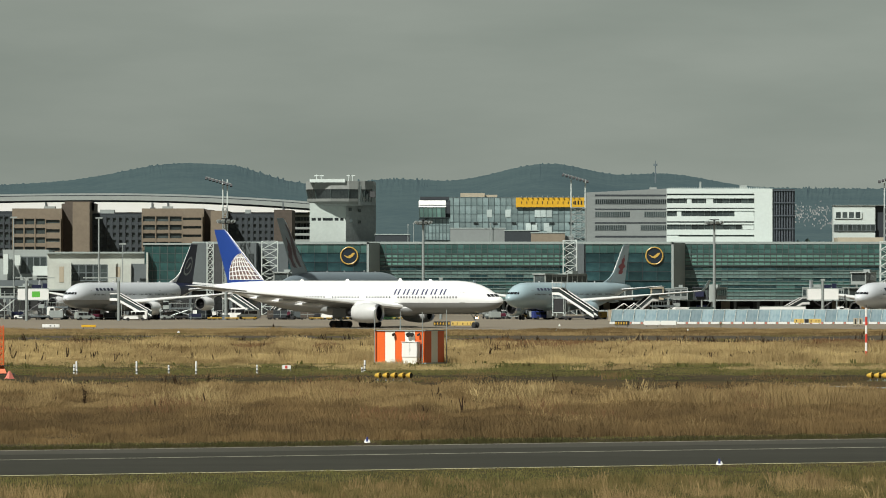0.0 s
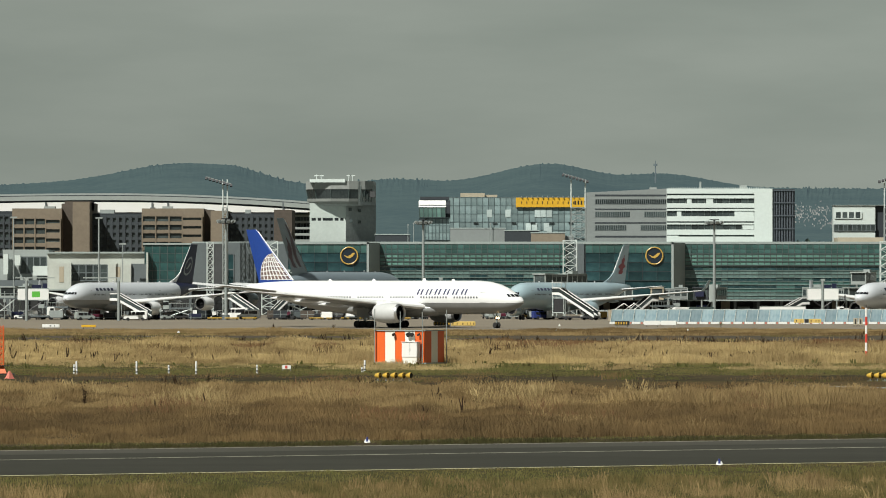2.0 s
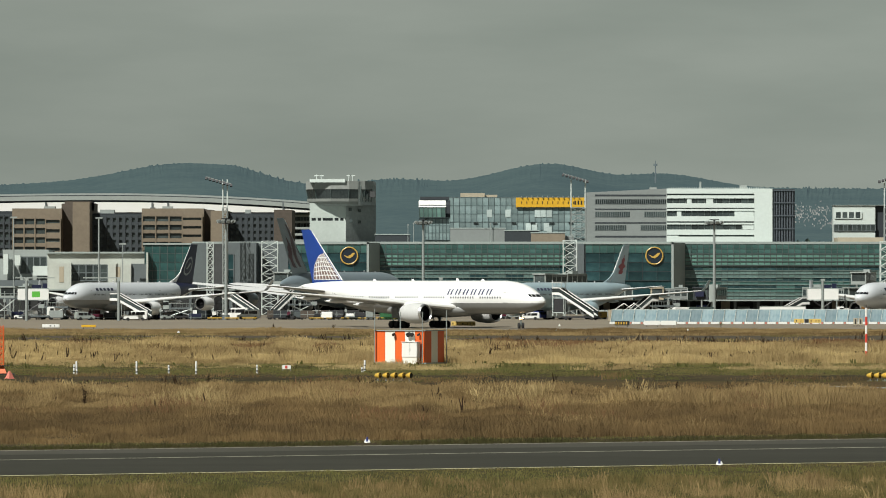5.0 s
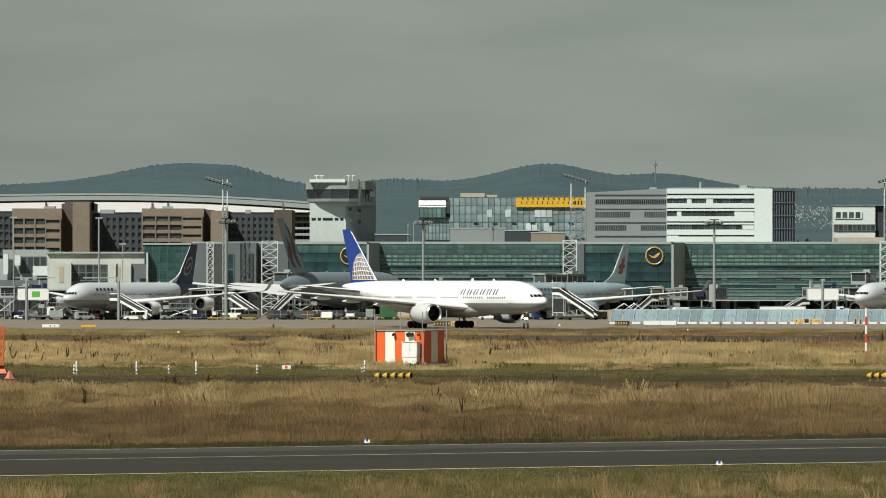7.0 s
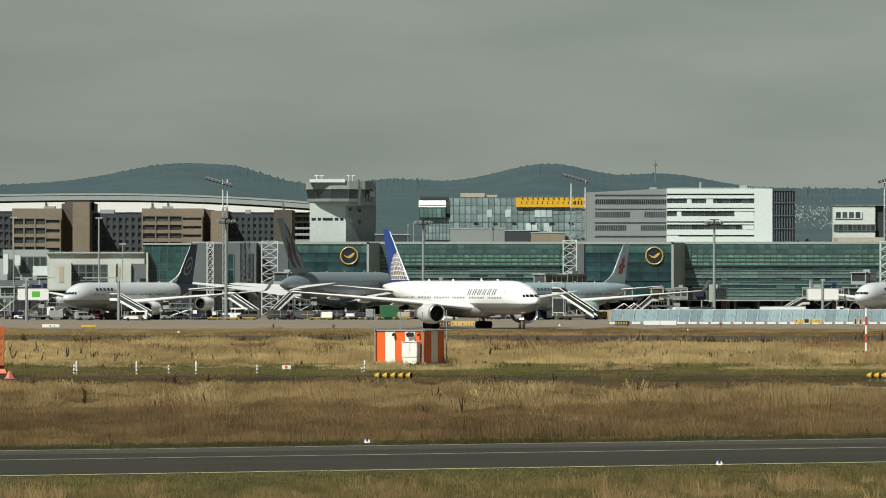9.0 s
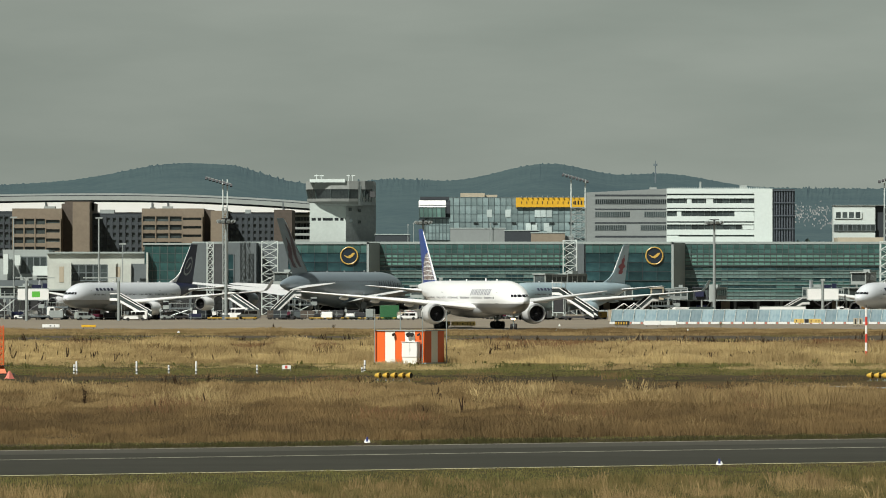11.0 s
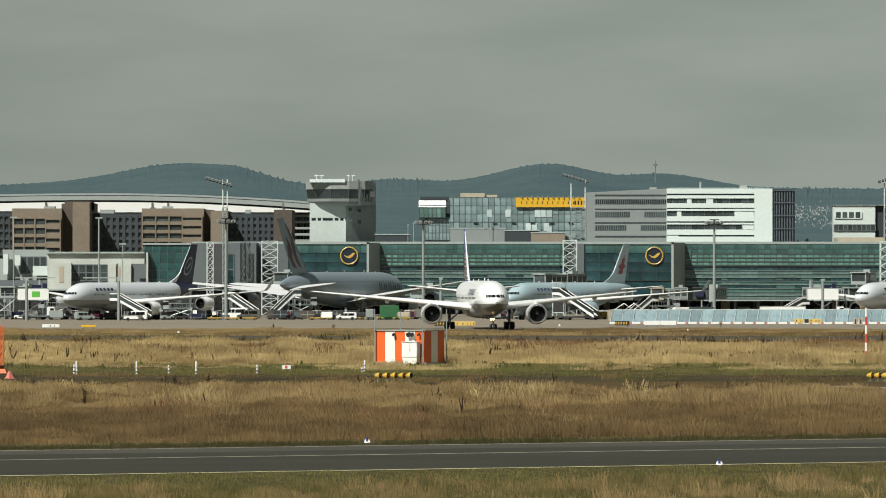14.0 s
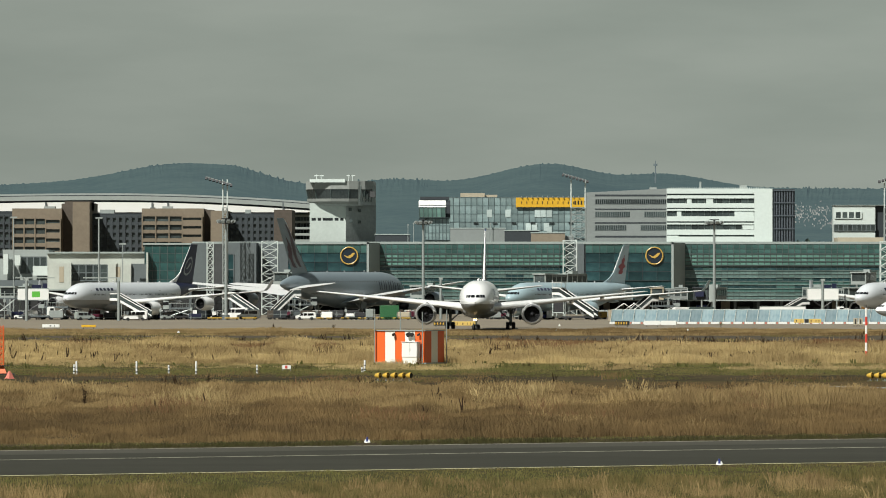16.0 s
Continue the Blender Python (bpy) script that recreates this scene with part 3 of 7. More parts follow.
    def fin_shape(nm, col, spans, off, lab, rows=14):
        """A mark on both sides of the fin: spans(z) gives its front and rear edge as shares of the chord."""
        for side in (-1, 1):
            bm = B()
            z0, z1 = spans
            for i in range(rows):
                za, zb_ = z0 + (z1 - z0) * i / rows, z0 + (z1 - z0) * (i + 1) / rows
                for j in range(8):
                    pts = []
                    for z, jj in ((za, j), (za, j + 1), (zb_, j + 1), (zb_, j)):
                        le, te, th = fin_edges(z)
                        u0, u1 = nm_range(nm, (z - z0) / (z1 - z0))
                        pts.append((le + (te - le) * (u0 + (u1 - u0) * jj / 8), z))
                    fin_quad(bm, pts, side, off)
            part(nm, bm, col, fin, lab)

    def nm_range(nm, k):
        if nm == "antelope_mark":
            w = 0.1 + 0.2 * max(0.0, math.sin(k * 3.3)) * (0.75 + 0.25 * math.sin(k * 17))
            m_ = 0.34 + 0.14 * math.sin(k * 5.2 + 0.4)
            return m_ - w * 0.6, m_ + w * 0.6
        if nm == "antelope_slash":
            return 0.5 + 0.06 * math.sin(k * 7), 0.55 + 0.08 * math.sin(k * 6)
        if nm == "antelope_back":
            return 0.64 + 0.08 * math.sin(k * 7), 0.80 + 0.12 * math.sin(k * 5) + 0.03 * math.sin(k * 23)
        if nm == "leaf_mark":
            w = 0.26 * (1 - abs(2 * k - 0.8) / 1.25) * (1 + 0.35 * math.sin(k * 19))
            return 0.52 - max(0.02, w), 0.52 + max(0.02, w)
        if nm == "crest_shape":
            return 0.3 + 0.18 * k, 0.42 + 0.2 * k
        w = (0.24 if nm == "crest_disc" else 0.3) * math.sqrt(max(0.0, 1 - (2 * k - 1) ** 2))
        return 0.45 - w - 0.005, 0.45 + w + 0.005

    if marks == "globe":
        # navy and gold globe with white meridians, low on the fin
        def globe(u, v):
            """u from the rear rim to the leading edge, v from the pole down to the fin's root."""
            z = 14.2 - 5.2 * v + 0.55 * math.sin(math.pi * u) * v * (1 - v) * 2 - 0.5 * (1 - u) * v * (1 - v)
            z = max(9.0, z)
            rear = 56.5 + 3.15 * math.sqrt(1 - (1 - min(1.0, v * 1.3)) ** 2)
            front = fin_edges(z)[0] + 0.28
            return min(rear, fin_edges(z)[1] - 0.1) + (front - min(rear, fin_edges(z)[1] - 0.1)) * u, z

        for side in (-1, 1):
            white = B()
            for i in range(16):
                for j in range(16):
                    fin_quad(white, [globe((i + p) / 16, (j + q) / 16) for p, q in ((0, 0), (1, 0), (1, 1), (0, 1))], side, 0.02)
            lon, lat = 8, 6
            for i in range(lon):
                for j in range(lat):
                    gap = 0.1 + 0.12 * (1 - j / lat)
                    cell = B()
                    fin_quad(cell, [globe((i + p) / lon, ((j + q) / lat) ** 0.9) for p, q in ((gap, 0.1), (1 - gap, 0.1), (1 - gap, 0.9), (gap, 0.9))], side, 0.045)
                    part("globe_cell", cell, "gold_brown", fin)
            part("globe_lines", white, "air_white", fin, "white grid of the globe emblem")
            for k in range(6):
                a = 10.8 + 1.97 * (5 - k)
                bm = B()
                for da in (0.0, 0.8):
                    d0, d1 = (9, 30) if side > 0 else (171, 150)
                    patch(bm, a + da, a + da + 0.34, d0, d1, 0.03, lean=-0.35)
                part("title_bar", bm, "letter_blue", plane, "dark blue slanted title bar")
    elif marks == "antelope":
        fin_shape("antelope_mark", "plum", (12.2, 22.6), 0.03, "dark plum emblem on the fin", 16)
        fin_shape("antelope_slash", "light_panel", (11.8, 21.5), 0.03, "pale slash on the fin", 16)
        fin_shape("antelope_back", "plum", (12.0, 20.0), 0.03, "dark plum emblem on the fin", 16)
        for k in range(5):
            for side in (-1, 1):
                bm = B()
                d0, d1 = (-2, 24) if side > 0 else (182, 156)
                for da in (0.0, 1.1):
                    patch(bm, 8.0 + 2.7 * k + da, 8.45 + 2.7 * k + da, d0, d1, 0.03)
                part("title_bar", bm, "navy", plane, "dark slate title bar")
    elif marks == "leaf":
        fin_shape("leaf_mark", "leaf_red", (10.3, 14.8), 0.03, "red emblem on the fin")
    elif marks == "ring":
        fin_shape("crest_ring", "light_panel", (10.0, 14.4), 0.03, "pale ring emblem on the fin")
        fin_shape("crest_disc", "navy", (10.45, 13.95), 0.06, "dark disc inside the ring")
        fin_shape("crest_shape", "light_panel", (11.5, 12.9), 0.09, "pale slanted emblem shape")
    if c["fin"] == "navy":
        bm = B()
        patch(bm, 49.5, 61.0, -25, 205, 0.03, n=14)
        part("tail_band", bm, "navy", plane, "navy paint round the rear hull", smooth=True)
    if marks in ("ring", "leaf"):
        for k in range(5):
            for side in (-1, 1):
                bm = B()
                d0, d1 = (22, 35) if side > 0 else (158, 145)
                patch(bm, 9.5 + 1.7 * k, 10.6 + 1.7 * k, d0, d1, 0.03)
                part("title_bar", bm, "navy" if marks == "ring" else "letter_blue", plane, "dark title bar")
    # aerials and beacon on the crown
    for a, h in () if s is NARROW else ((15.0, 0.3), (21.5, 0.45), (33.0, 0.3), (43.0, 0.3)):
        bm = B()
        z = girth(a)[1]
        loft(bm, [[Vector((base - a - x, y, z + zz)) for x, y in ((k * 0.4, 0), (0.4, 0.08), (1.0 - k * 0.2, 0), (0.4, -0.08))] for zz, k in ((-0.1, 0), (h, 1))])
        part("aerial", bm, "air_white", plane)
    return plane


taxiing = aircraft("airliner", WIDE, "white twin-engined wide-body airliner with royal blue tail, turning",
                   colours=dict(fin="royal_blue", engine="nacelle_grey"), marks="globe")
parked = "airliners parked at the terminal"
# white hull whose shade is put into its paint, darker at the belly
navy_tail = aircraft("airliner", LONG, "white four-engined airliner with a navy tail, parked at the gate", parked, dict(hull="air_shaded_white", fin="navy"), "ring")
navy_tail.matrix_basis = pose(-70.9, 1300, 0.04, 0, 0, -116)
pale_blue = aircraft("airliner", TWIN, "ice-blue airliner with a red emblem on its tail, parked with stairs", parked,
                     dict(hull="ice_blue", belly="ice_blue", fin="ice_blue", engine="ice_blue"), "leaf")
pale_blue.matrix_basis = pose(28.9, 1308, 0.04, 0, 0, -118)
orange_jet = aircraft("airliner", TWIN, "white airliner with orange engines, parked at the gate", parked, dict(hull="air_shaded_white", belly="air_shaded_white", engine="orange_nacelle"), "ring")
orange_jet.matrix_basis = pose(93.62 + 14.4, 1317, 0.04, 0, 0, -118)
double_deck = aircraft("airliner", DOUBLE, "grey double-deck airliner with a maroon emblem on its tail, parked nose-in", parked,
                       dict(hull="pearl_grey", belly="pearl_grey", fin="pearl_grey", wing="wing_grey", engine="pearl_grey"), "antelope")
double_deck.matrix_basis = pose(-25.6, 1421, 0.04, 0, 0, 65.5)

arriving = aircraft("airliner", NARROW, "white narrow-body airliner with a grey belly, taxiing in", colours=dict(), marks=None)


# ---- far country ----
def ridge(x):
    """Height of the skyline in metres above the plain, at x metres off the view's middle, 4.5 km out."""
    h = 81.0
    for c, left, right, a in ((-202, 78, 62, 20.0), (-160, 20, 40, 4.5), (-40, 50, 45, 7.0), (84, 62, 52, 19.5), (176, 40, 50, 11.0), (-330, 60, 60, 2.5)):
        h += a * math.exp(-((x - c) / (left if x < c else right)) ** 2)
    return h


def hill_height(x, y):
    k = (y - 3500) / 1000
    h = ridge(x * 4500 / y) * (0.25 + 0.75 * max(0, k) ** 1.3)
    return h + 2 * noise.noise((x * 0.006, y * 0.004, 3)) * (1 - k) * k * 4


def hill_side():
    bm = B()
    nx, ny = 1300, 26
    rows = []
    for j in range(ny + 1):
        k = j / ny
        y = 3500 + 1000 * k
        row = []
        for i in range(nx + 1):
            x = (-700 + 1400 * i / nx) * (0.75 + 0.25 * k)
            h = hill_height(x, y)
            trees = 1.0 + 5.0 * max(0, noise.noise((x * 0.012, 0, 2)) + 0.1)
            h += max(0, k - 0.75) * 4 * trees * (max(0, noise.noise((x * 0.4, y * 0.2, 9))) + 1.2 * max(0, noise.noise((x * 1.1, y * 0.3, 5))))
            row.append(Vector((x, y, h)))
        rows.append(row)
    loft(bm, rows, closed=False)
    return bm


# the far materials' blue emission is painted haze
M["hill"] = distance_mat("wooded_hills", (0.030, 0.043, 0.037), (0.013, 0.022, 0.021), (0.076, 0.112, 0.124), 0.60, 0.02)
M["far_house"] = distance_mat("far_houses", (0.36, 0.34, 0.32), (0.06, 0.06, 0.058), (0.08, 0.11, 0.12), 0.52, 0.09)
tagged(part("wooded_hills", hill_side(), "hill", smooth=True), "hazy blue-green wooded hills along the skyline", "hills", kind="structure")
bm = B()
rng = random.Random(5)
towns = [(rng.uniform(257.1, 343.37), rng.uniform(4010, 4250), rng.uniform(4, 13)) for _ in range(20)]
for i in range(520):
    tx, ty, tr = rng.choice(towns)
    y = ty + rng.gauss(0, 28)
    x = (tx + rng.gauss(0, tr)) * y / 4250
    z, s = hill_height(x, y), rng.uniform(0.1, 0.28) * (1.8 if rng.random() < 0.12 else 1)
    box(bm, x - s * 1.3, x + s * 1.3, y - s, y + s, z - 3, z + 0.9 + s * 0.8)
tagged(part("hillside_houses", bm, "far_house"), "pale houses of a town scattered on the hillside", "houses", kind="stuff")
mast = thing("hill_mast", "slim grey transmitter mast on the hilltop", "mast")
bm = B()
rod(bm, (163.8, 4400, 70), (163.8, 4400, 100.92), 0.9, 0.3)
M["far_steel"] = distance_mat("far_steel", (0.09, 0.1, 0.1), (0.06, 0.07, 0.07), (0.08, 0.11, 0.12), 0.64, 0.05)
part("shaft", bm, "far_steel", mast)
bm = B()
rod(bm, (163.8, 4400, 97.0), (163.8, 4400, 98.74), 1.5, 1.5)
part("platform", bm, "far_steel", mast)
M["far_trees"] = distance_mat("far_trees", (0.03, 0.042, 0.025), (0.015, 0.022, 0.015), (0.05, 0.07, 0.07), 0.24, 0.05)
bm = B()
rng = random.Random(8)
for i in range(900):
    x = rng.uniform(-28.51, 165.54)
    y, r = rng.uniform(1900, 2100), rng.uniform(0.8, 2.4)
    z = 19 + rng.uniform(-6, 3.0) + 2 * noise.noise((x * 0.05, 0, 0))
    q = Vector((x, y, z))
    vs = [bm.verts.new(q + Vector((rng.uniform(-r, r), rng.uniform(-r, r), rng.uniform(-r, r)))) for _ in range(6)]
    for a, b, c in ((0, 1, 2), (1, 2, 3), (2, 3, 4), (3, 4, 5), (0, 3, 5), (1, 4, 5)):
        bm.faces.new((vs[a], vs[b], vs[c]))
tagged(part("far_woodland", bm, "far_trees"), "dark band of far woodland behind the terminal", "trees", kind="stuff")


# ---- building helpers ----
def grid_front(parent, x0, x1, y, z0, z1, cols, rows, pane, bar, name="pane", bw=0.16, bh=0.16, depth=0.12, skip=None):
    """A glazed front of separate panes between real bars; the panes share one mesh."""
    w, h = (x1 - x0) / cols, (z1 - z0) / rows
    me = mesh_of(bx(-w / 2 + bw / 2, w / 2 - bw / 2, -0.03, 0.03, -h / 2 + bh / 2, h / 2 - bh / 2), pane)
    for i in range(cols):
        for j in range(rows):
            if not (skip and skip(i, j)):
                part(name, me, pane, parent, m=pose(x0 + w * (i + 0.5), y, z0 + h * (j + 0.5)))
    bm = B()
    for i in range(cols + 1):
        box(bm, x0 + w * i - bw / 2, x0 + w * i + bw / 2, y - depth, y + 0.08, z0, z1)
    for j in range(rows + 1):
        box(bm, x0, x1, y - depth * 0.8, y + 0.08, z0 + h * j - bh / 2, z0 + h * j + bh / 2)
    part("glazing_bars", bm, bar, parent)


def solid(name, mat_name, parent, *spans, label=""):
    bm = B()
    for s in spans:
        box(bm, *s)
    return part(name, bm, mat_name, parent, label)


# ---- the terminal ----
T = 1500.0          # distance of the glazed front
M["louvre"] = mat("louvre_metal", (0.1562, 0.216, 0.204), 0.45, 0.2, var=0.35, scale=0.2, rnd=0.4)
M["glass_mint"] = mat("glass_mint", (0.125, 0.245, 0.205), 0.2, c2=(0.08, 0.175, 0.15), scale=0.15, fine=0.7, rnd=0.3)
M["dark_recess"] = mat("dark_recess", (0.056, 0.0584, 0.06), 0.7, var=0.3, scale=0.3)
M["glass_grey"] = mat("glass_grey", (0.1209, 0.185, 0.172), 0.2, c2=(0.06975, 0.115, 0.11), scale=0.2, fine=1.1, rnd=0.2)
terminal = thing("terminal", "long green-glazed airport terminal above a dark undercroft", "terminal", kind="structure")
solid("wall", "mullion", terminal, (-65.94, 121.19, T + 0.6, T + 40, 3.8, 18.65))
solid("roof", "parapet", terminal, (-65.94, 121.19, T + 0.1, T + 41, 18.5, 19.1), label="pale metal parapet")
# the undercroft's shade is painted: a near-black block behind the columns
solid("undercroft", "painted_shade", terminal, (-65.94, 121.19, T + 8, T + 40, 0, 3.8), label="undercroft painted near-black as shade, at apron level")
me = mesh_of(bx(-0.35, 0.35, -0.35, 0.35, 0, 3.8), "grey_panel")
for i in range(28):
    part("column", me, "grey_panel", terminal, m=pose(-45.15 + 6.1 * i, T + 1.5, 0))
rng = random.Random(31)
for i in range(26):
    x, w = -12.48 + 5.0 * i + rng.uniform(-1, 1), rng.uniform(0.8, 3.2)
    solid("undercroft_panel", rng.choice(("grey_panel", "light_panel", "beige_box", "dark_recess", "vehicle_blue")), terminal, (x, x + w, T + 7.6, T + 7.98, 0, rng.uniform(1.8, 3.6)))
solid("undercroft_beam", "parapet", terminal, (-18.42, 121.19, T - 0.6, T + 0.4, 3.5, 3.88))
for n, (x0, x1, cols) in enumerate(((-16.63, 32.23, 31), (63.56, 119.7, 35))):
    wall = thing("terminal_front", "green-glazed terminal front with sun louvres below", "facade", "terminal fronts", kind="structure")
    grid_front(wall, x0, x1, T, 15.98, 18.43, cols, 2, "glass_teal", "mullion", bw=0.2, bh=0.14)
    grid_front(wall, x0, x1, T - 0.35, 12.86, 15.83, cols, 3, "glass_mint", "mullion", bw=0.22, bh=0.3, depth=0.2)
    solid("louvre_backing", "glass_deep", wall, (x0, x1, T - 0.05, T + 0.5, 3.95, 12.71))
    rng = random.Random(40 + n)
    bays = (cols + 2) // 3
    bay = (x1 - x0) / cols * 3
    blade = mesh_of(bx(0.0, bay, -0.2, 0.0, -0.09, 0.09), "louvre")
    infill = {g: mesh_of(bx(0.04, bay - 0.04, -0.04, 0.0, -0.38, 0.38), g) for g in ("glass_deep", "glass_teal", "glass_grey")}
    tones = ("glass_deep", "glass_grey", "glass_grey", "glass_deep", "glass_teal", "glass_deep", "glass_teal", "glass_grey", "glass_grey")
    for k, tone in enumerate(tones):
        for b in range(bays):
            if x0 + bay * (b + 1) > x1 + 0.3:
                continue
            x, z = x0 + bay * b, 12.5 - k * 0.95
            part("louvre", blade, "louvre", wall, m=pose(x, T - 0.1, z, rng.uniform(-6, 6), 0, 0))
            g = tone if rng.random() < 0.9 else rng.choice(tones)
            part("pane", infill[g], g, wall, m=pose(x, T - 0.07, z - 0.475))
    post = mesh_of(bx(-0.05, 0.05, 0, 0.1, 3.95, 12.71), "mullion")
    for k in range(cols + 1):
        part("louvre_post", post, "mullion", wall, m=pose(x0 + (x1 - x0) * k / cols, T - 0.135, 0))
    # a dozen paler panels at random among the louvres
    rng = random.Random(3 + n)
    for k in range(12):
        i, z = rng.randrange(cols), 11.67 - rng.randrange(7) * 0.92
        x = x0 + (x1 - x0) * i / cols
        solid("lit_panel", "glass_pale", wall, (x, x + 1.5 * rng.choice((1, 2)), T - 0.12, T - 0.08, z - 0.75, z - 0.2))

# two projecting glass pavilions with a round emblem, and their slanting grey return walls
F = T - 12
for x0, x1, xr, logo in ((-40.37, -19.89, -16.63, -24.46), (37.13, 59.52, 63.56, 55.1)):
    pav = thing("pavilion", "projecting dark green glass pavilion with a gold-ringed emblem", "building", "terminal pavilions", kind="structure")
    solid("body", "glass_deep", pav, (x0, x1, F + 0.2, T + 20, 3.95, 18.65))
    grid_front(pav, x0, x1, F, 8.85, 16.07, 6, 3, "glass_deep", "charcoal", bw=0.09, bh=0.09)
    grid_front(pav, x0, x1, F, 16.07, 18.36, 12, 1, "glass_teal", "mullion", bw=0.12, bh=0.12)
    solid("frame", "parapet", pav, (x0 - 0.5, x1 + 0.6, F - 0.3, F + 0.3, 18.36, 18.87), (x1, x1 + 0.6, F - 0.3, F + 0.3, 3.99, 18.87))
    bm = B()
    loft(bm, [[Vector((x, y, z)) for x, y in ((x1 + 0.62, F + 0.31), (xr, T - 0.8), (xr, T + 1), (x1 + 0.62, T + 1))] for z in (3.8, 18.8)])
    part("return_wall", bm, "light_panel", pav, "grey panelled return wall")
    bm = B()
    for k in range(36):
        t0, t1 = 2 * math.pi * k / 36, 2 * math.pi * (k + 1) / 36
        rod(bm, (logo + 2.2 * math.cos(t0), F - 0.4, 15.34 + 2.2 * math.sin(t0)), (logo + 2.2 * math.cos(t1), F - 0.4, 15.34 + 2.2 * math.sin(t1)), 0.19, n=6)
    part("emblem_ring", bm, "gold_logo", pav, "gold emblem ring")
    bm = B()
    prism(bm, [(logo + 2.05 * math.cos(2 * math.pi * k / 28), 15.34 + 2.05 * math.sin(2 * math.pi * k / 28)) for k in range(28)], F - 0.3, F - 0.2)
    part("emblem_disc", bm, "logo_disc", pav, "dark blue emblem disc")
    bm = B()
    z = 15.34
    prism(bm, [(logo - 1.6, z + 0.35), (logo - 0.3, z - 0.25), (logo + 0.9, z + 0.75), (logo + 1.6, z + 0.8), (logo + 0.9, z - 0.2), (logo + 0.1, z - 0.7), (logo - 0.6, z - 0.5)], F - 0.4, F - 0.32)
    part("emblem_shape", bm, "gold_logo", pav, "gold slanted emblem shape")
solid("grey_column", "grey_panel", terminal, (34.37, 36.88, T - 10, T, 3.95, 18.5))

M["glass_hall"] = mat("glass_hall", (0.030, 0.082, 0.078), 0.15, c2=(0.018, 0.052, 0.052), scale=0.15, fine=0.8, rnd=0.2)
west = thing("gate_block", "grey and glass gate block with a small teal glass hall", "building", kind="structure")
solid("wall", "grey_panel", west, (-65.5, -61.37, 1479, 1520, 0, 18.59), (-56.65, -48.39, 1479, 1530, 0, 18.74), (-48.71, -40.4, 1491, 1530, 0, 18.5), label="grey metal wall panels")
solid("recess", "dark_recess", west, (-61.67, -54.58, 1481, 1520, 0, 18.44))
solid("glass_hall", "glass_deep", west, (-77.3, -65.5, 1479.3, 1520, 0, 18.29))
grid_front(west, -77.3, -65.5, 1479, 6.93, 18.15, 6, 5, "glass_hall", "mullion", bw=0.2, bh=0.14)
solid("roof_edge", "parapet", west, (-77.75, -65.21, 1478.6, 1520, 18.15, 18.59))
grid_front(west, -55.73, -54.25, 1478.9, 7.67, 15.78, 1, 2, "glass_deep", "grey_panel", bw=0.2, bh=0.3)
for z in (16.13, 13.46, 10.78):
    solid("landing", "grey_panel", west, (-61.58, -55.06, 1482, 1500, z - 0.2, z + 0.2))

# low white gate buildings at the west end
M["white_bay"] = mat("white_bay", (0.4278, 0.45, 0.41), 0.6, var=0.14, scale=0.2, fine=1.5)
lows = thing("gate_building", "low white and grey gate building with flat roofs", "building", kind="structure")
solid("wall", "white_bay", lows, (-102.57, -76.93, 1480, 1510, 0, 16.18))
solid("white_bay", "white_bay", lows, (-100.69, -96.16, 1476, 1480, 0, 13.38), (-86.66, -80.67, 1476, 1480, 0, 13.24), (-76.72, -76.28, 1476, 1480, 0, 16.16))
solid("bay_panel", "beige_box", lows, (-99.23, -98.06, 1475.9, 1476, 8.42, 12.51), (-84.61, -83.45, 1475.9, 1476, 9.0, 12.36))
grid_front(lows, -96.21, -86.98, 1479, 8.85, 12.95, 5, 2, "glass_dark", "grey_panel", bw=0.3, bh=0.25)
solid("grey_bay", "grey_panel", lows, (-80.72, -76.77, 1477, 1480, 0, 13.24))
solid("roof", "parapet", lows, (-102.72, -76.78, 1479, 1510, 15.89, 16.33))
annex = thing("gate_annex", "grey flat-roofed annex with dark windows", "building", kind="structure")
solid("wall", "light_panel", annex, (-118.61, -102.68, 1490, 1515, 0, 14.61), (-115.08, -103.11, 1492, 1515, 14.61, 16.97))
grid_front(annex, -110.27, -103.49, 1489.9, 10.77, 15.04, 4, 1, "glass_dark", "grey_panel", bw=0.3, bh=0.25)
solid("roof_unit", "white_wall", annex, (-106.82, -102.84, 1486, 1489, 10.18, 12.68))
solid("pale_bay", "white_wall", annex, (-114.47, -113.29, 1486, 1489, 10.47, 15.77), (-111.52, -110.05, 1486, 1489, 12.83, 15.47))
solid("ramp", "grey_panel", annex, (-118.13, -100.79, 1484, 1489, 6.65, 9.0))

# near-black sheets stand in for the shade inside the ground floors
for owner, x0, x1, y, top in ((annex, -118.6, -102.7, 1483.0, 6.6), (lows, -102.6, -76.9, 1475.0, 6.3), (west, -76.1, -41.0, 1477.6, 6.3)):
    solid("undercroft", "painted_shade", owner, (x0, x1, y + 0.3, y + 0.9, 0, top), label="sheet painted near-black as the shade of the ground floor")
    solid("beam", "parapet", owner, (x0, x1, y - 0.4, y + 0.29, top, top + 0.35))
    for k in range(int((x1 - x0) / 5.2) + 1):
        solid("pillar", "grey_panel", owner, (x0 + 5.2 * k, x0 + 5.2 * k + 0.6, y - 0.3, y + 0.28, 0, top))

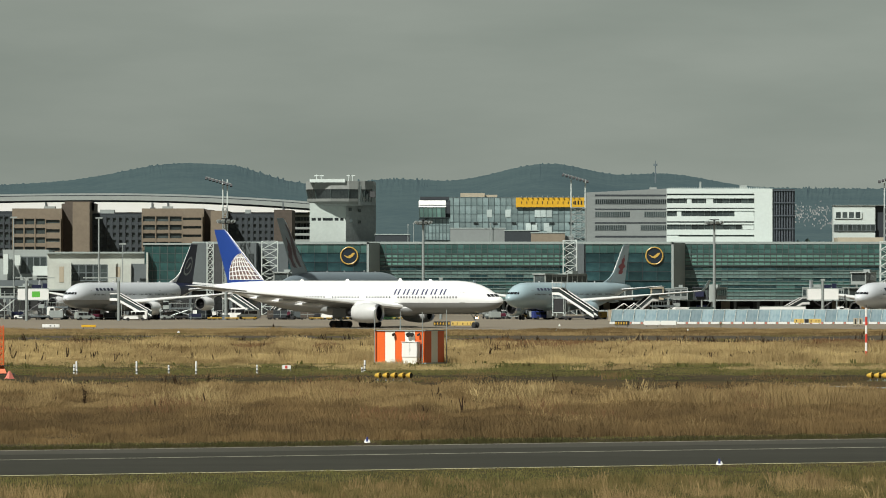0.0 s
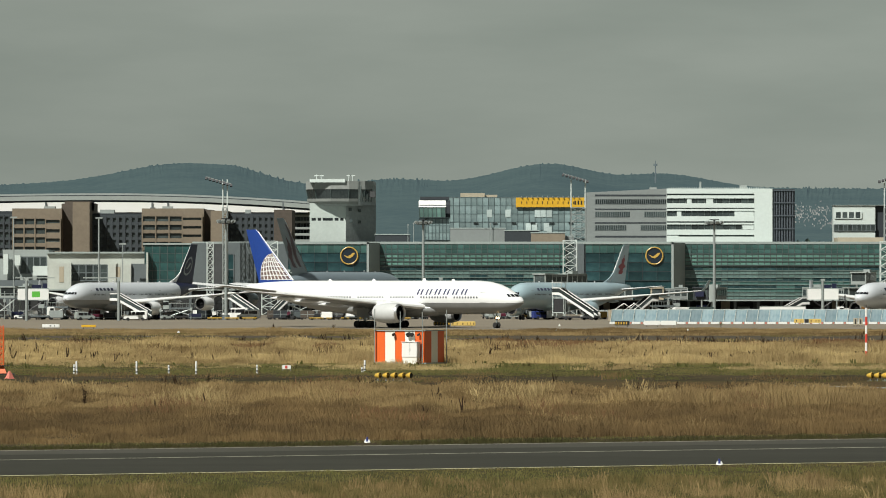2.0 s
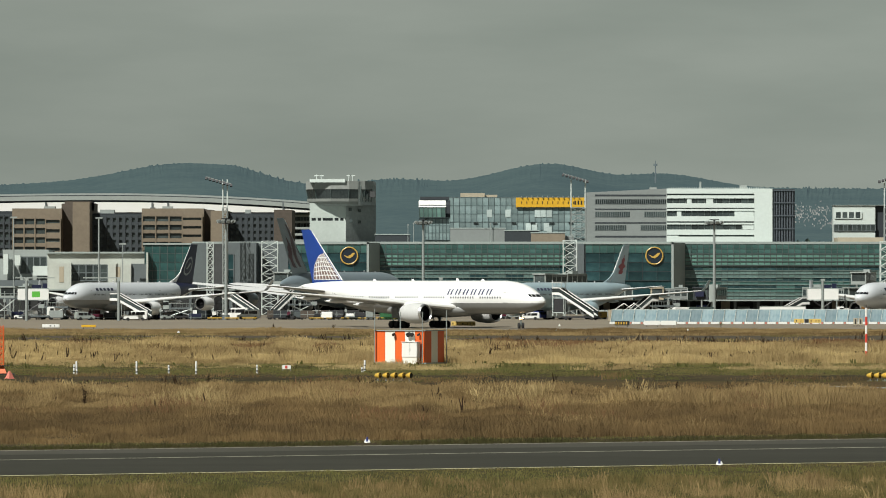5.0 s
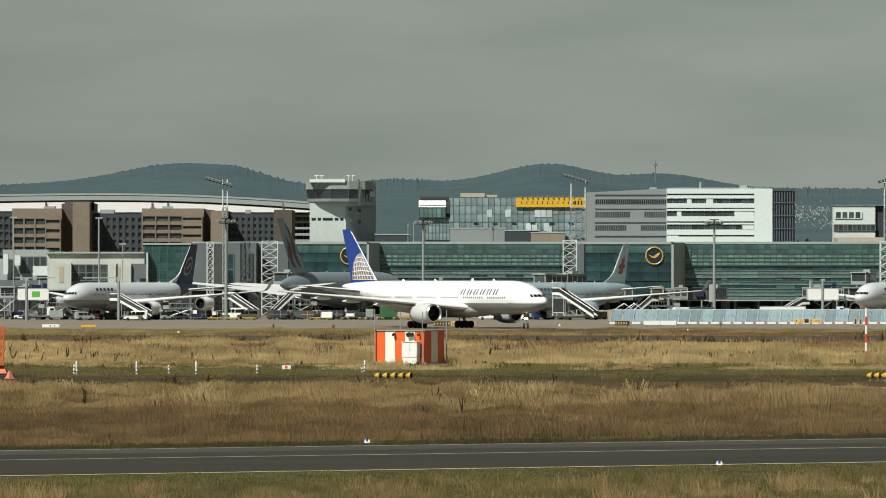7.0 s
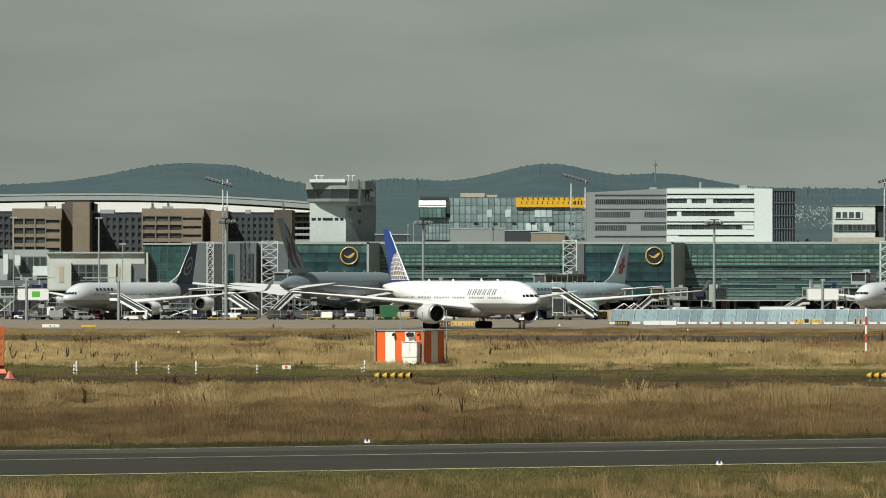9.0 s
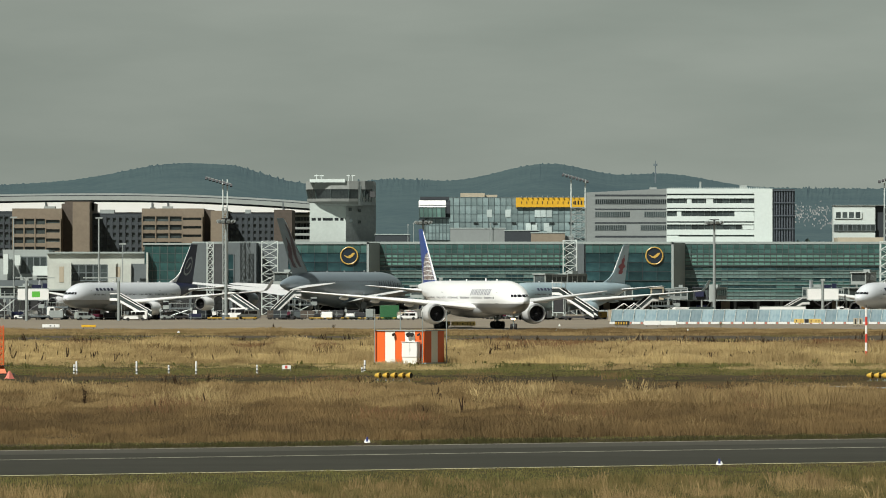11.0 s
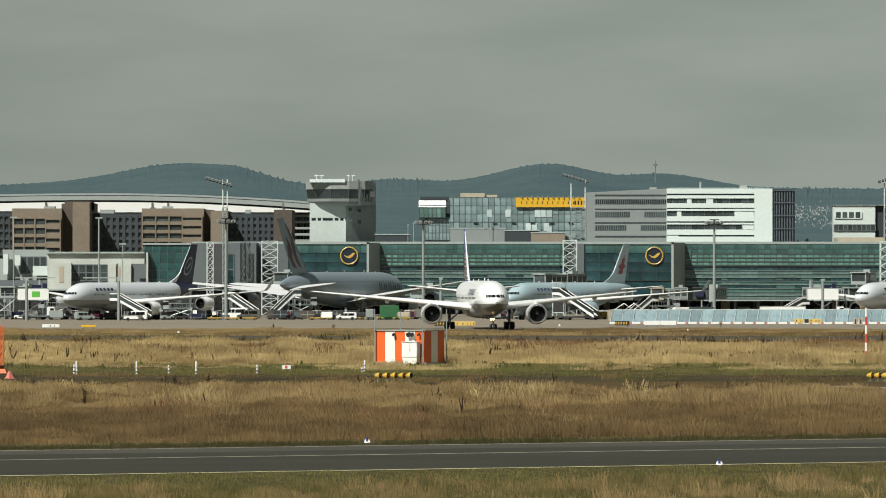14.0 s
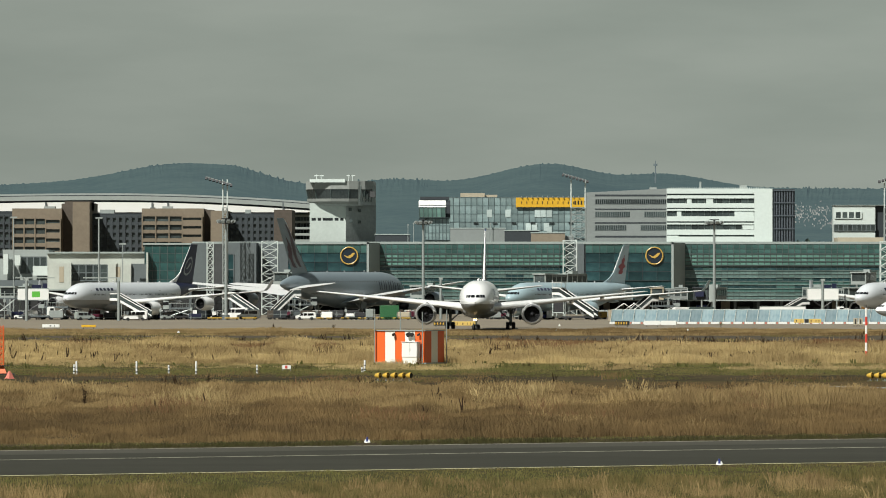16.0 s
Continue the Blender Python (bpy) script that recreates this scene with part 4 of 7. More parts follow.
# roof plant on the terminal
for x0, x1, y1, mt in ((797, 894, 405, "grey_wall"), (893, 955, 409, "charcoal"), (940, 1000, 413, "beige"), (664, 725, 416, "charcoal"), (1000, 1016, 419, "grey_wall")):
    d = 1515 + (x0 % 7)
    k = d / REACH
    unit = thing("roof_plant", "flat-roofed plant room on the terminal roof", "plant room", "roof plant rooms")
    X0, X1, Z1 = (x0 - AXIS) * k, (x1 - AXIS) * k, 9 + (LEVEL - y1) * k
    solid("wall", mt, unit, (X0, X1, d, d + 14, 19.1, Z1))
    solid("coping", "parapet", unit, (X0 - 0.15, X1 + 0.15, d - 0.15, d + 14, Z1, Z1 + 0.25))

# ---- office blocks behind ----
office = thing("office_building", "blue-grey glass office block with a yellow sign band", "building", kind="structure")
solid("wall", "glass_office", office, (1.24, 39.54, 1560.3, 1590, 0, 31.7))
grid_front(office, 1.24, 39.54, 1560, 20.43, 31.55, 24, 5, "glass_office", "office_frame", bw=0.18, bh=0.14)
# bright reflections painted into nine panes as a paler glass colour
lit = mesh_of(bx(-0.72, 0.72, -0.02, 0.02, -1.05, 1.05), "glass_painted_lit")
for mark, rise in ((866, 378), (899, 378), (951, 378), (961, 378), (972, 378), (935, 402), (946, 402), (967, 402), (972, 408)):
    part("lit_pane", lit, "glass_painted_lit", office, m=pose((mark - AXIS) * 1560 / REACH, 1559.85, 9 + (LEVEL - rise) * 1560 / REACH))
solid("sign_band", "yellow_sign", office, (19.92, 39.23, 1559.2, 1559.8, 28.92, 31.55), label="yellow sign band on the parapet")
for i in range(12):
    x = 21.46 + i * 1.42
    solid("sign_lamp", "steel", office, (x - 0.08, x + 0.08, 1558.6, 1559.2, 31.55, 32.01))
    solid("sign_bar", "black", office, (x - 0.09, x + 0.09, 1559.1, 1559.19, 29.85, 30.5))
for i in range(4):
    x = 36.12 + i * 0.85
    solid("sign_bar", "black", office, (x - 0.2, x + 0.2, 1559.1, 1559.19, 29.65, 30.7))
solid("roof_unit", "beige_box", office, (4.8, 11.47, 1565, 1575, 31.78, 32.86), (10.23, 14.88, 1566, 1575, 31.78, 32.4))
for i in range(9):
    x = 8.34 + 5.2 * i
    solid("open_vent", "glass_dark", office, (x, x + 1.2, 1559.6, 1559.9, 24.45, 24.83))

barrel = thing("barrel_lounge", "octagonal white-roofed glass lounge on a glazed shaft", "building", kind="structure")
bm = B()
oct_ = [(1.0, 0.45), (0.5, 1.0), (-0.5, 1.0), (-1.0, 0.45), (-1.0, -0.45), (-0.5, -1.0), (0.5, -1.0), (1.0, -0.45)]
loft(bm, [[Vector((x, 1548 + 3.2 * u, 28.12 + 2.45 * v)) for u, v in oct_] for x in (-6.42, 1.99)])
part("hull", bm, "charcoal", barrel)
bm = B()
loft(bm, [[Vector((x, 1544.3 + dy, z)) for dy, z in ((0.2, 28.73), (1.6, 30.57), (4.0, 30.72), (4.0, 28.73))] for x in (-6.58, 0.76)])
part("white_roof", bm, "white_paint", barrel, "bright white metal roof")
solid("roof_cap", "charcoal", barrel, (-6.2, 1.7, 1545.9, 1551, 30.73, 31.6))
grid_front(barrel, -6.42, 0.61, 1544.6, 25.97, 28.57, 6, 1, "glass_pale", "mullion", bw=0.15, bh=0.15)
solid("shaft", "glass_office", barrel, (-4.9, 1.84, 1546, 1552, 0, 26.0))
grid_front(barrel, -4.9, 1.84, 1545.8, 19.86, 25.67, 7, 3, "glass_office", "office_frame", bw=0.2, bh=0.16)

white_block = thing("office_building", "white office block with long dark window bands and a grey wing", "building", kind="structure")
solid("wall", "white_wall", white_block, (60.38, 88.89, 1540.6, 1566, 0, 33.7))
bm = B()
prism(bm, [(38.75, 0), (60.42, 0), (60.42, 33.72), (38.75, 32.65)], 1541, 1566)
part("grey_wing", bm, "grey_wall", white_block, "light grey clad wing")
W0 = 1540 / REACH
bands = ((334, 343), (346, 351.5), (360, 368), (370, 373.5), (383, 392), (394.5, 397.5), (406.5, 416), (419, 428))
for y0, y1 in bands:
    solid("white_band", "white_wall", white_block, (60.43, 84.01, 1540.0, 1540.59, 9 + (LEVEL - y1) * W0, 9 + (LEVEL - y0) * W0))
solid("end_pier", "white_wall", white_block, (84.03, 88.89, 1539.9, 1540.59, 0, 33.7))
for y0, y1 in ((343, 346), (351.5, 360), (368, 370), (373.5, 383), (392, 394.5), (397.5, 406.5), (416, 419)):
    tall = y1 - y0 > 5
    n = 14 if tall else 1
    w = (84.01 - 60.38) / n
    me = mesh_of(bx(0.06, w - 0.06, -0.05, 0.05, 9 + (LEVEL - y1) * W0, 9 + (LEVEL - y0) * W0), "glass_dark")
    for i in range(n):
        mt = "glass_dark"
        part("window", me, mt, white_block, m=pose(60.38 + w * i, 1540.45, 0))
    # the same bands on the grey wing
    x0, x1 = 41.04, 60.27
    if tall:
        cuts = {351.5: ((0, 1),), 373.5: ((0, 0.49), (0.69, 1)), 397.5: ((0, 0.44), (0.64, 1))}[y0]
    else:
        cuts = ((0, 1),)
    dy = 1.5
    for a, b in cuts:
        solid("window_band", "glass_dark" if tall else "charcoal", white_block, (x0 + (x1 - x0) * a, x0 + (x1 - x0) * b, 1540.94, 1541.2, 9 + (LEVEL - y1 - dy) * W0, 9 + (LEVEL - y0 - dy) * W0))
        if tall:
            n = int((b - a) * 34)
            for k in range(n):
                x = x0 + (x1 - x0) * (a + (b - a) * k / n)
                solid("window_bar", "grey_panel", white_block, (x, x + 0.16, 1540.85, 1540.93, 9 + (LEVEL - y1 - dy) * W0, 9 + (LEVEL - y0 - dy) * W0))
for x0, x1, y0, y1 in ((1198, 1206, 374, 383), (1300, 1334, 374, 383), (1314, 1334, 398, 406), (1216, 1224, 352, 360), (1250, 1262, 352, 360), (1180, 1201, 417, 423)):
    solid("blind", "white_wall", white_block, ((x0 - AXIS) * W0, (x1 - AXIS) * W0, 1540.2, 1540.38, 9 + (LEVEL - y1) * W0, 9 + (LEVEL - y0) * W0))
solid("end_wall", "charcoal", white_block, (88.92, 94.99, 1541, 1566, 0, 33.55))
fin_me = mesh_of(bx(-0.16, 0.16, -0.5, 0, 0, 33.09), "slate_fin")
for i in range(8):
    part("sun_fin", fin_me, "slate_fin", white_block, m=pose(89.35 + i * 0.72, 1540.98, 0))
for y in (336, 358, 381, 404):
    solid("floor_edge", "slate_fin", white_block, (88.92, 94.99, 1540.2, 1541, 9 + (LEVEL - y - 2) * W0, 9 + (LEVEL - y) * W0))
for i in range(42):
    x = 61.03 + i * 0.62
    solid("roof_rail", "white_steel", white_block, (x, x + 0.14, 1542, 1542.14, 33.7, 34.08))
solid("roof_box", "light_panel", white_block, (80.46, 82.3, 1545, 1549, 33.78, 34.7), (69.45, 69.91, 1545, 1546, 33.78, 35.62), (55.99, 57.82, 1545, 1549, 33.32, 34.09))

small = thing("office_building", "small white office block with two window bands", "building", kind="structure")
solid("wall", "white_wall", small, (106.73, 118.16, 1560, 1565, 0, 29.39))
grid_front(small, 107.19, 114.3, 1559.8, 25.84, 27.69, 4, 1, "glass_dark", "white_wall", bw=0.45, bh=0.2, depth=0.1)
grid_front(small, 106.88, 118.16, 1559.8, 22.44, 24.14, 9, 1, "glass_dark", "grey_panel", bw=0.25, bh=0.2, depth=0.1)
solid("side_wall", "charcoal", small, (118.19, 124.49, 1561, 1565, 0, 29.39))
solid("roof", "parapet", small, (106.57, 124.49, 1559.6, 1565, 29.39, 29.54))
solid("terrace", "beige_box", small, (105.82, 118.32, 1530, 1545, 0, 20.44))

# ---- old apron tower ----
tower = thing("apron_tower", "concrete airport control tower with a dark-glazed overhanging cab", "control tower", kind="structure")
D0 = 1545.0
solid("shaft", "tower_white", tower, (-36.1, -26.31, D0, D0 + 10, 0, 25.06), (-36.1, -26.31, D0, D0 + 10, 25.83, 29.8), label="white rendered shaft")
solid("shaft_slot", "charcoal", tower, (-35.95, -26.46, D0 + 0.4, D0 + 9, 25.03, 25.86))
for mark in (548, 559, 568, 589, 599, 608):
    x = (mark - AXIS) * D0 / REACH
    solid("slot_pier", "tower_white", tower, (x, x + 0.5, D0 + 0.02, D0 + 0.38, 25.06, 25.83))
bm = B()
foot = [(-26.28, D0 - 1.0), (-18.36, D0 + 8.4), (-18.36, D0 + 16), (-26.28, D0 + 16)]
loft(bm, [[Vector((x, y, z)) for x, y in foot] for z in (0, 29.8)])
part("core", bm, "tower_concrete", tower, "grey exposed concrete stair core")
bm = B()
loft(bm, [[Vector((x, y, z)) for x, y in ((-22.9, D0 - 3.0), (-18.36, D0 + 2.4), (-18.36, D0 + 16), (-22.9, D0 + 16))] for z in (29.2, 35.6)])
part("stair_head", bm, "tower_concrete", tower, "grey concrete stair head beside the cab")
bm = B()
for k in range(5):
    rod(bm, (-22.5 + 0.75 * k, D0 - 2.62 + 0.9 * k, 30.2), (-22.2 + 0.75 * k, D0 - 2.26 + 0.9 * k, 34.4), 0.14, n=5)
part("stair_rail", bm, "mullion", tower)
solid("stair_slot", "dark_recess", tower, (-20.2, -18.3, D0 + 0.0, D0 + 9, 31.4, 33.0))
for mark, rise in ((620, 371), (636, 373), (621, 391), (636, 393)):
    x, z = (mark - AXIS) * D0 / REACH, 9 + (LEVEL - rise) * D0 / REACH
    y = D0 - 1.0 + (x + 26.28) * 1.187
    solid("slot_window", "glass_dark", tower, (x - 0.4, x + 0.4, y - 0.75, y + 0.4, z - 0.4, z + 0.4))
cx_, cy_ = -27.84, D0 + 4.5


def cab(r0, r1, y0, y1, squash=0.9):
    bm = B()
    k = D0 / REACH
    loft(bm, [[Vector((cx_ + r * math.cos(2 * math.pi * i / 12 + 0.26), cy_ + squash * r * math.sin(2 * math.pi * i / 12 + 0.26), 9 + (LEVEL - y) * k)) for i in range(12)]
              for r, y in ((r0, y0), (r1, y1))])
    return bm


part("cab_base", cab(7.8, 9.2, 362, 357), "tower_ring", tower)
part("cab_ring", cab(9.2, 9.4, 357, 352), "tower_ring", tower, "concrete ring below the cab")
part("cab_soffit", cab(6.6, 7.8, 365, 362), "tower_concrete", tower)
part("cab_glass", cab(9.0, 9.5, 352, 335.5), "glass_dark", tower, "slanted dark control cab glazing")
part("cab_roof", cab(9.7, 9.6, 335.5, 321), "tower_ring", tower, "deep concrete roof band")
for i in range(12):
    t = 2 * math.pi * (i + 0.5) / 12 + 0.0
    bm = B()
    k = D0 / REACH
    rod(bm, (cx_ + 9.1 * math.cos(t), cy_ + 8.2 * math.sin(t), 9 + (LEVEL - 352) * k), (cx_ + 9.6 * math.cos(t), cy_ + 8.65 * math.sin(t), 9 + (LEVEL - 335.5) * k), 0.12, n=6)
    part("cab_mullion", bm, "mullion", tower)
solid("roof_parapet", "white_wall", tower, (-35.98, -26.38, 1540.5, 1549, 35.38, 36.29))
for mark in (560, 568, 617, 624):
    x = (mark - AXIS) * D0 / REACH
    bm = B()
    rod(bm, (x, D0 + 4, 35.92), (x, D0 + 4, 37.61), 0.12, n=6)
    part("aerial", bm, "white_steel", tower)
    solid("aerial_bar", "white_steel", tower, (x - 0.7, x + 0.7, D0 + 3.9, D0 + 4.1, 37.22, 37.45))

# ---- brown hotel-like blocks at the west end ----
H0 = 1640.0
KH = H0 / REACH
hotel = thing("concrete_block", "beige and dark brown concrete building with rows of windows", "building", kind="structure")


def hx(mark):
    return (mark - AXIS) * KH


def hz(rise):
    return 9 + (LEVEL - rise) * KH


# brown strips at 106 and 358 paint the shaded sides of the walls
for x0, x1, y0, d, mt in ((-20, 22, 373, 12, "charcoal"), (20, 108, 369, 2, "beige"), (106, 130, 360, 6, "brown_and_shade"), (128, 158, 358, 0, "beige"), (152, 252, 377, 14, "charcoal"),
                          (250, 360, 369, 2, "beige"), (358, 374, 371, 6, "brown_and_shade"), (372, 402, 373, 2, "beige"), (398, 492, 377, 12, "charcoal"), (484, 516, 371, 4, "brown_and_shade")):
    solid("wall", mt, hotel, (hx(x0), hx(x1), H0 + d + 1.2, H0 + 40, 0, hz(y0)))
for x0, x1, y0, y1, d, cols, rows, pane, bar, bw, bh in (
        (22, 80, 384, 450, 2, 3, 4, "glass_dark", "beige", 0.36, 1.0), (80, 106, 384, 450, 1, 1, 4, "glass_dark", "beige", 0.3, 1.7),
        (-20, 21, 380, 450, 12, 4, 5, "glass_dark", "dark_clad", 0.5, 0.8), (158, 248, 382, 448, 14, 8, 5, "glass_dark", "dark_clad", 0.9, 0.9),
        (251, 322, 380, 440, 2, 3, 4, "glass_dark", "beige", 0.36, 1.0), (322, 357, 380, 440, 1, 1, 4, "glass_dark", "beige", 0.3, 1.7),
        (402, 484, 382, 440, 12, 8, 5, "glass_dark", "dark_clad", 0.9, 0.9)):
    grid_front(hotel, hx(x0), hx(x1), H0 + d + 1.0, hz(y1), hz(y0), cols, rows, pane, bar, name="window", bw=bw, bh=bh, depth=0.7)
for x0, x1, y0, y1 in ((170, 196, 370, 377), (260, 268, 366, 370), (282, 300, 364, 370), (70, 90, 364, 370), (430, 440, 370, 377)):
    solid("roof_unit", "light_panel" if x0 % 4 else "grey_panel", hotel, (hx(x0), hx(x1), H0 + 18, H0 + 22, hz(y1), hz(y0)))
solid("roof_tower", "brown_and_shade", hotel, (hx(110), hx(158), H0 + 10, H0 + 24, hz(372), hz(356)))

# ---- arched white hall behind ----
hall = thing("hall", "long white hall under a gently arched grey roof", "building", kind="structure")
K1 = 1800 / REACH
for nm, mt, dy, lo_, hi_, lab in (("fascia", "white_paint", 0, 376, 358, "bright white fascia"), ("shadow_gap", "charcoal", 1.0, 358, 354.5, ""), ("roof_edge", "light_panel", -0.4, 354.5, 347, "pale roof edge"), ("roof_rim", "charcoal", -0.2, 347, 345.5, ""), ("roof", "light_panel", 4, 345.5, 342, "grey metal roof")):
    bm = B()
    rings = []
    for i in range(41):
        mark = -40 + 590 * i / 40
        drop = 0.00011 * max(0, mark - 180) ** 2 + 0.00006 * max(0, 180 - mark) ** 2
        z0, z1 = 9 + (LEVEL - lo_ - drop * (1.0 if lo_ < 370 else 0.0)) * K1, 9 + (LEVEL - hi_ - drop) * K1
        x = (mark - AXIS) * K1
        rings.append([Vector((x, 1800 + dy, z0)), Vector((x, 1800 + dy, z1)), Vector((x, 1840, z1)), Vector((x, 1840, z0))])
    loft(bm, rings)
    part(nm, bm, mt, hall, lab)
solid("wall", "grey_panel", hall, ((-40 - AXIS) * K1, (549 - AXIS) * K1, 1806, 1838, 0, 9 + (LEVEL - 378) * K1))
for k in range(5):
    y = 384 + 11 * k
    solid("floor_band", "light_panel", hall, ((500 - AXIS) * K1, (549 - AXIS) * K1, 1803, 1806, 9 + (LEVEL - y) * K1, 9 + (LEVEL - y + 4) * K1))
    for i in range(8):
        x = (502 + 5.8 * i - AXIS) * K1
        solid("window", "glass_dark", hall, (x, x + 0.85, 1805.6, 1805.9, 9 + (LEVEL - y - 7) * K1, 9 + (LEVEL - y) * K1))
for mark in (80, 268, 296, 500):
    x = (mark - AXIS) * K1
    solid("fascia_joint", "grey_panel", hall, (x, x + 0.4, 1799.5, 1800, 9 + (LEVEL - 372) * K1, 9 + (LEVEL - 358) * K1))


# ---- masts and towers on the apron ----
def flood_mast(x, y, top, label="tall grey steel floodlight mast with a ring of lamps"):
    m = thing("floodlight_mast", label, "floodlight mast", "floodlight masts", m=pose(x, y, 0.04))
    bm = B()
    rod(bm, (0, 0, 0), (0, 0, top), 0.4, 0.24, 12)
    part("pole", bm, "steel", m, smooth=True)
    bm = B()
    rod(bm, (0, 0, top - 1.2), (0, 0, top - 0.9), 1.5, 1.5, 16)
    rod(bm, (0, 0, top - 0.1), (0, 0, top + 0.05), 1.1, 1.1, 16)
    part("lamp_ring", bm, "dark_metal", m)
    lamp = mesh_of(bx(-0.38, 0.38, -0.18, 0.22, -0.32, 0.32), "steel")
    for i in range(10):
        a = 2 * math.pi * i / 10
        part("lamp", lamp, "steel", m, m=pose(1.9 * math.cos(a), 1.9 * math.sin(a), top - 0.7, 25, 0, math.degrees(a) + 90))
    bm = B()
    for i in range(8):
        a = 2 * math.pi * i / 8
        rod(bm, (0, 0, top - 0.2), (2.2 * math.cos(a), 2.2 * math.sin(a), top - 1.0), 0.06, n=5)
    part("bracket", bm, "dark_metal", m)
    bm = B()
    rod(bm, (0, 0, 0), (0, 0, 1.1), 0.95, 0.8, 12)
    part("base", bm, "grey_panel", m)
    return m


for mark, d, rise in ((400, 1290, 387), (749, 1330, 389), (1264, 1290, 389)):
    flood_mast((mark - AXIS) * d / REACH, d, 9 + (LEVEL - rise) * d / REACH)


def lattice(name, x0, x1, y, dy, z0, z1, bays, r=0.1, label="white steel lattice tower", mt="white_steel", category="lattice tower"):
    t = thing(name, label, category, "lattice towers")
    for x in (x0, x1):
        for yy in (y, y + dy):
            bm = B()
            rod(bm, (x, yy, z0), (x, yy, z1), r, n=6)
            part("leg", bm, mt, t)
    h = (z1 - z0) / bays
    for b in range(bays):
        a, c = z0 + b * h, z0 + (b + 1) * h
        for p, q in (((x0, y, a), (x1, y, c)), ((x1, y, a), (x0, y, c)), ((x0, y, c), (x1, y, c)), ((x0, y + dy, a), (x1, y + dy, c)), ((x0, y + dy, c), (x1, y + dy, c)),
                     ((x0, y, a), (x0, y + dy, c)), ((x1, y, a), (x1, y + dy, c))):
            bm = B()
            rod(bm, p, q, r * 0.7, n=5)
            part("brace", bm, mt, t)
    return t


def lamp_rack(parent, x, y, z, w, lean):
    """A sloping rack of floodlights on top of a mast."""
    bm = B()
    for k in (-1, 0, 1):
        rod(bm, (x - w, y + k, z + lean), (x + w, y + k, z - lean), 0.2, n=5)
    for k in range(7):
        u = -1 + 2 * k / 6
        rod(bm, (x + u * w, y - 1, z - lean * u), (x + u * w, y + 1, z - lean * u), 0.08, n=5)
    part("lamp_rack", bm, "steel", parent, "sloping steel lamp rack")
    lamp = mesh_of(bx(-0.32, 0.32, -0.25, 0.25, -0.3, 0.3), "dark_metal")
    for k in range(8):
        u = -1 + 2 * k / 7
        part("lamp", lamp, "dark_metal", parent, m=pose(x + u * w, y - 1.2, z - lean * u - 0.3, -30, 0, 0))


lattice("stair_tower", 31.0, 34.49, 1470, 3.5, 0, 19.19, 9)
lattice("stair_tower", -46.72, -42.64, 1470, 3.5, 0, 19.04, 9)
lattice("stair_tower", -60.9, -59.3, 1472, 3.0, 0, 18.82, 11, 0.1)
lattice("stair_tower", 112.8, 116.58, 1470, 3.5, 0, 18.9, 9)
for x0, x1, xr in ((1011, 1036, 1018), (1566, 1590, 1578), (394, 402, 387)):
    d = 1508 if x0 > 500 else 1470
    k = d / REACH
    a, b = (x0 - AXIS) * k, (x1 - AXIS) * k
    z0 = 19.1 if x0 > 500 else 0.04
    m = lattice("lattice_mast", a, b, d, 3.0, z0, 9 + (LEVEL - 368) * k, 5 if x0 > 500 else 14, 0.12, "steel lattice mast with a sloping floodlight rack", "steel", "floodlight mast")
    for x in (a, b):
        bm = B()
        rod(bm, (x, d + 1.5, 9 + (LEVEL - 368) * k), (x, d + 1.5, 9 + (LEVEL - 318) * k), 0.18, n=6)
        part("upright", bm, "white_steel", m)
    lamp_rack(m, (xr - AXIS) * k, d + 1.5, 9 + (LEVEL - (314 if x0 > 500 else 320)) * k, 3.2, -0.9 if x0 > 1500 else 0.9)
for mark, rise0, rise1, d, r in ((24, 385, 500, 1470, 0.16), (175, 386, 520, 1470, 0.2), (217, 432, 500, 1470, 0.1), (968 - 100, 396, 428, 1520, 0.08), (722, 398, 428, 1520, 0.08), (732, 396, 428, 1520, 0.08)):
    k = d / REACH
    p = thing("lamp_post", "slim grey post with a small crosshead", "post", "slim posts")
    bm = B()
    x, top = (mark - AXIS) * k, 9 + (LEVEL - rise0) * k
    low = 19.1 if d == 1520 else 0.04
    rod(bm, (x, d, low), (x, d, top), r * 1.2, r, 8)
    part("pole", bm, "steel", p)
    solid("crosshead", "steel", p, (x - 0.9 if r > 0.09 else x - 0.2, x + 0.9 if r > 0.09 else x + 0.2, d - 0.15, d + 0.15, top - 0.2, top + 0.2))
for mark, rise0, d, arm in ((47, 497, 1255, (-2.5, 6.2)), (210, 497, 1255, (-7.8, 0.5)), (1456, 498, 1250, None), (780, 495, 1300, None)):
    k = d / REACH
    p = thing("apron_post", "thick grey marker post at the stand", "post", "stand posts")
    x, top = (mark - AXIS) * k, 9 + (LEVEL - rise0) * k
    bm = B()
    rod(bm, (x, d, 0.04), (x, d, top), 0.33, 0.3, 10)
    part("pole", bm, "steel", p, smooth=True)
    if arm:
        solid("arm", "light_panel", p, (x + arm[0], x + arm[1], d - 0.15, d + 0.15, top + 0.501, top + 0.75))
    solid("head", "light_panel", p, (x - 0.45, x + 0.45, d - 0.2, d + 0.2, top, top + 0.5))


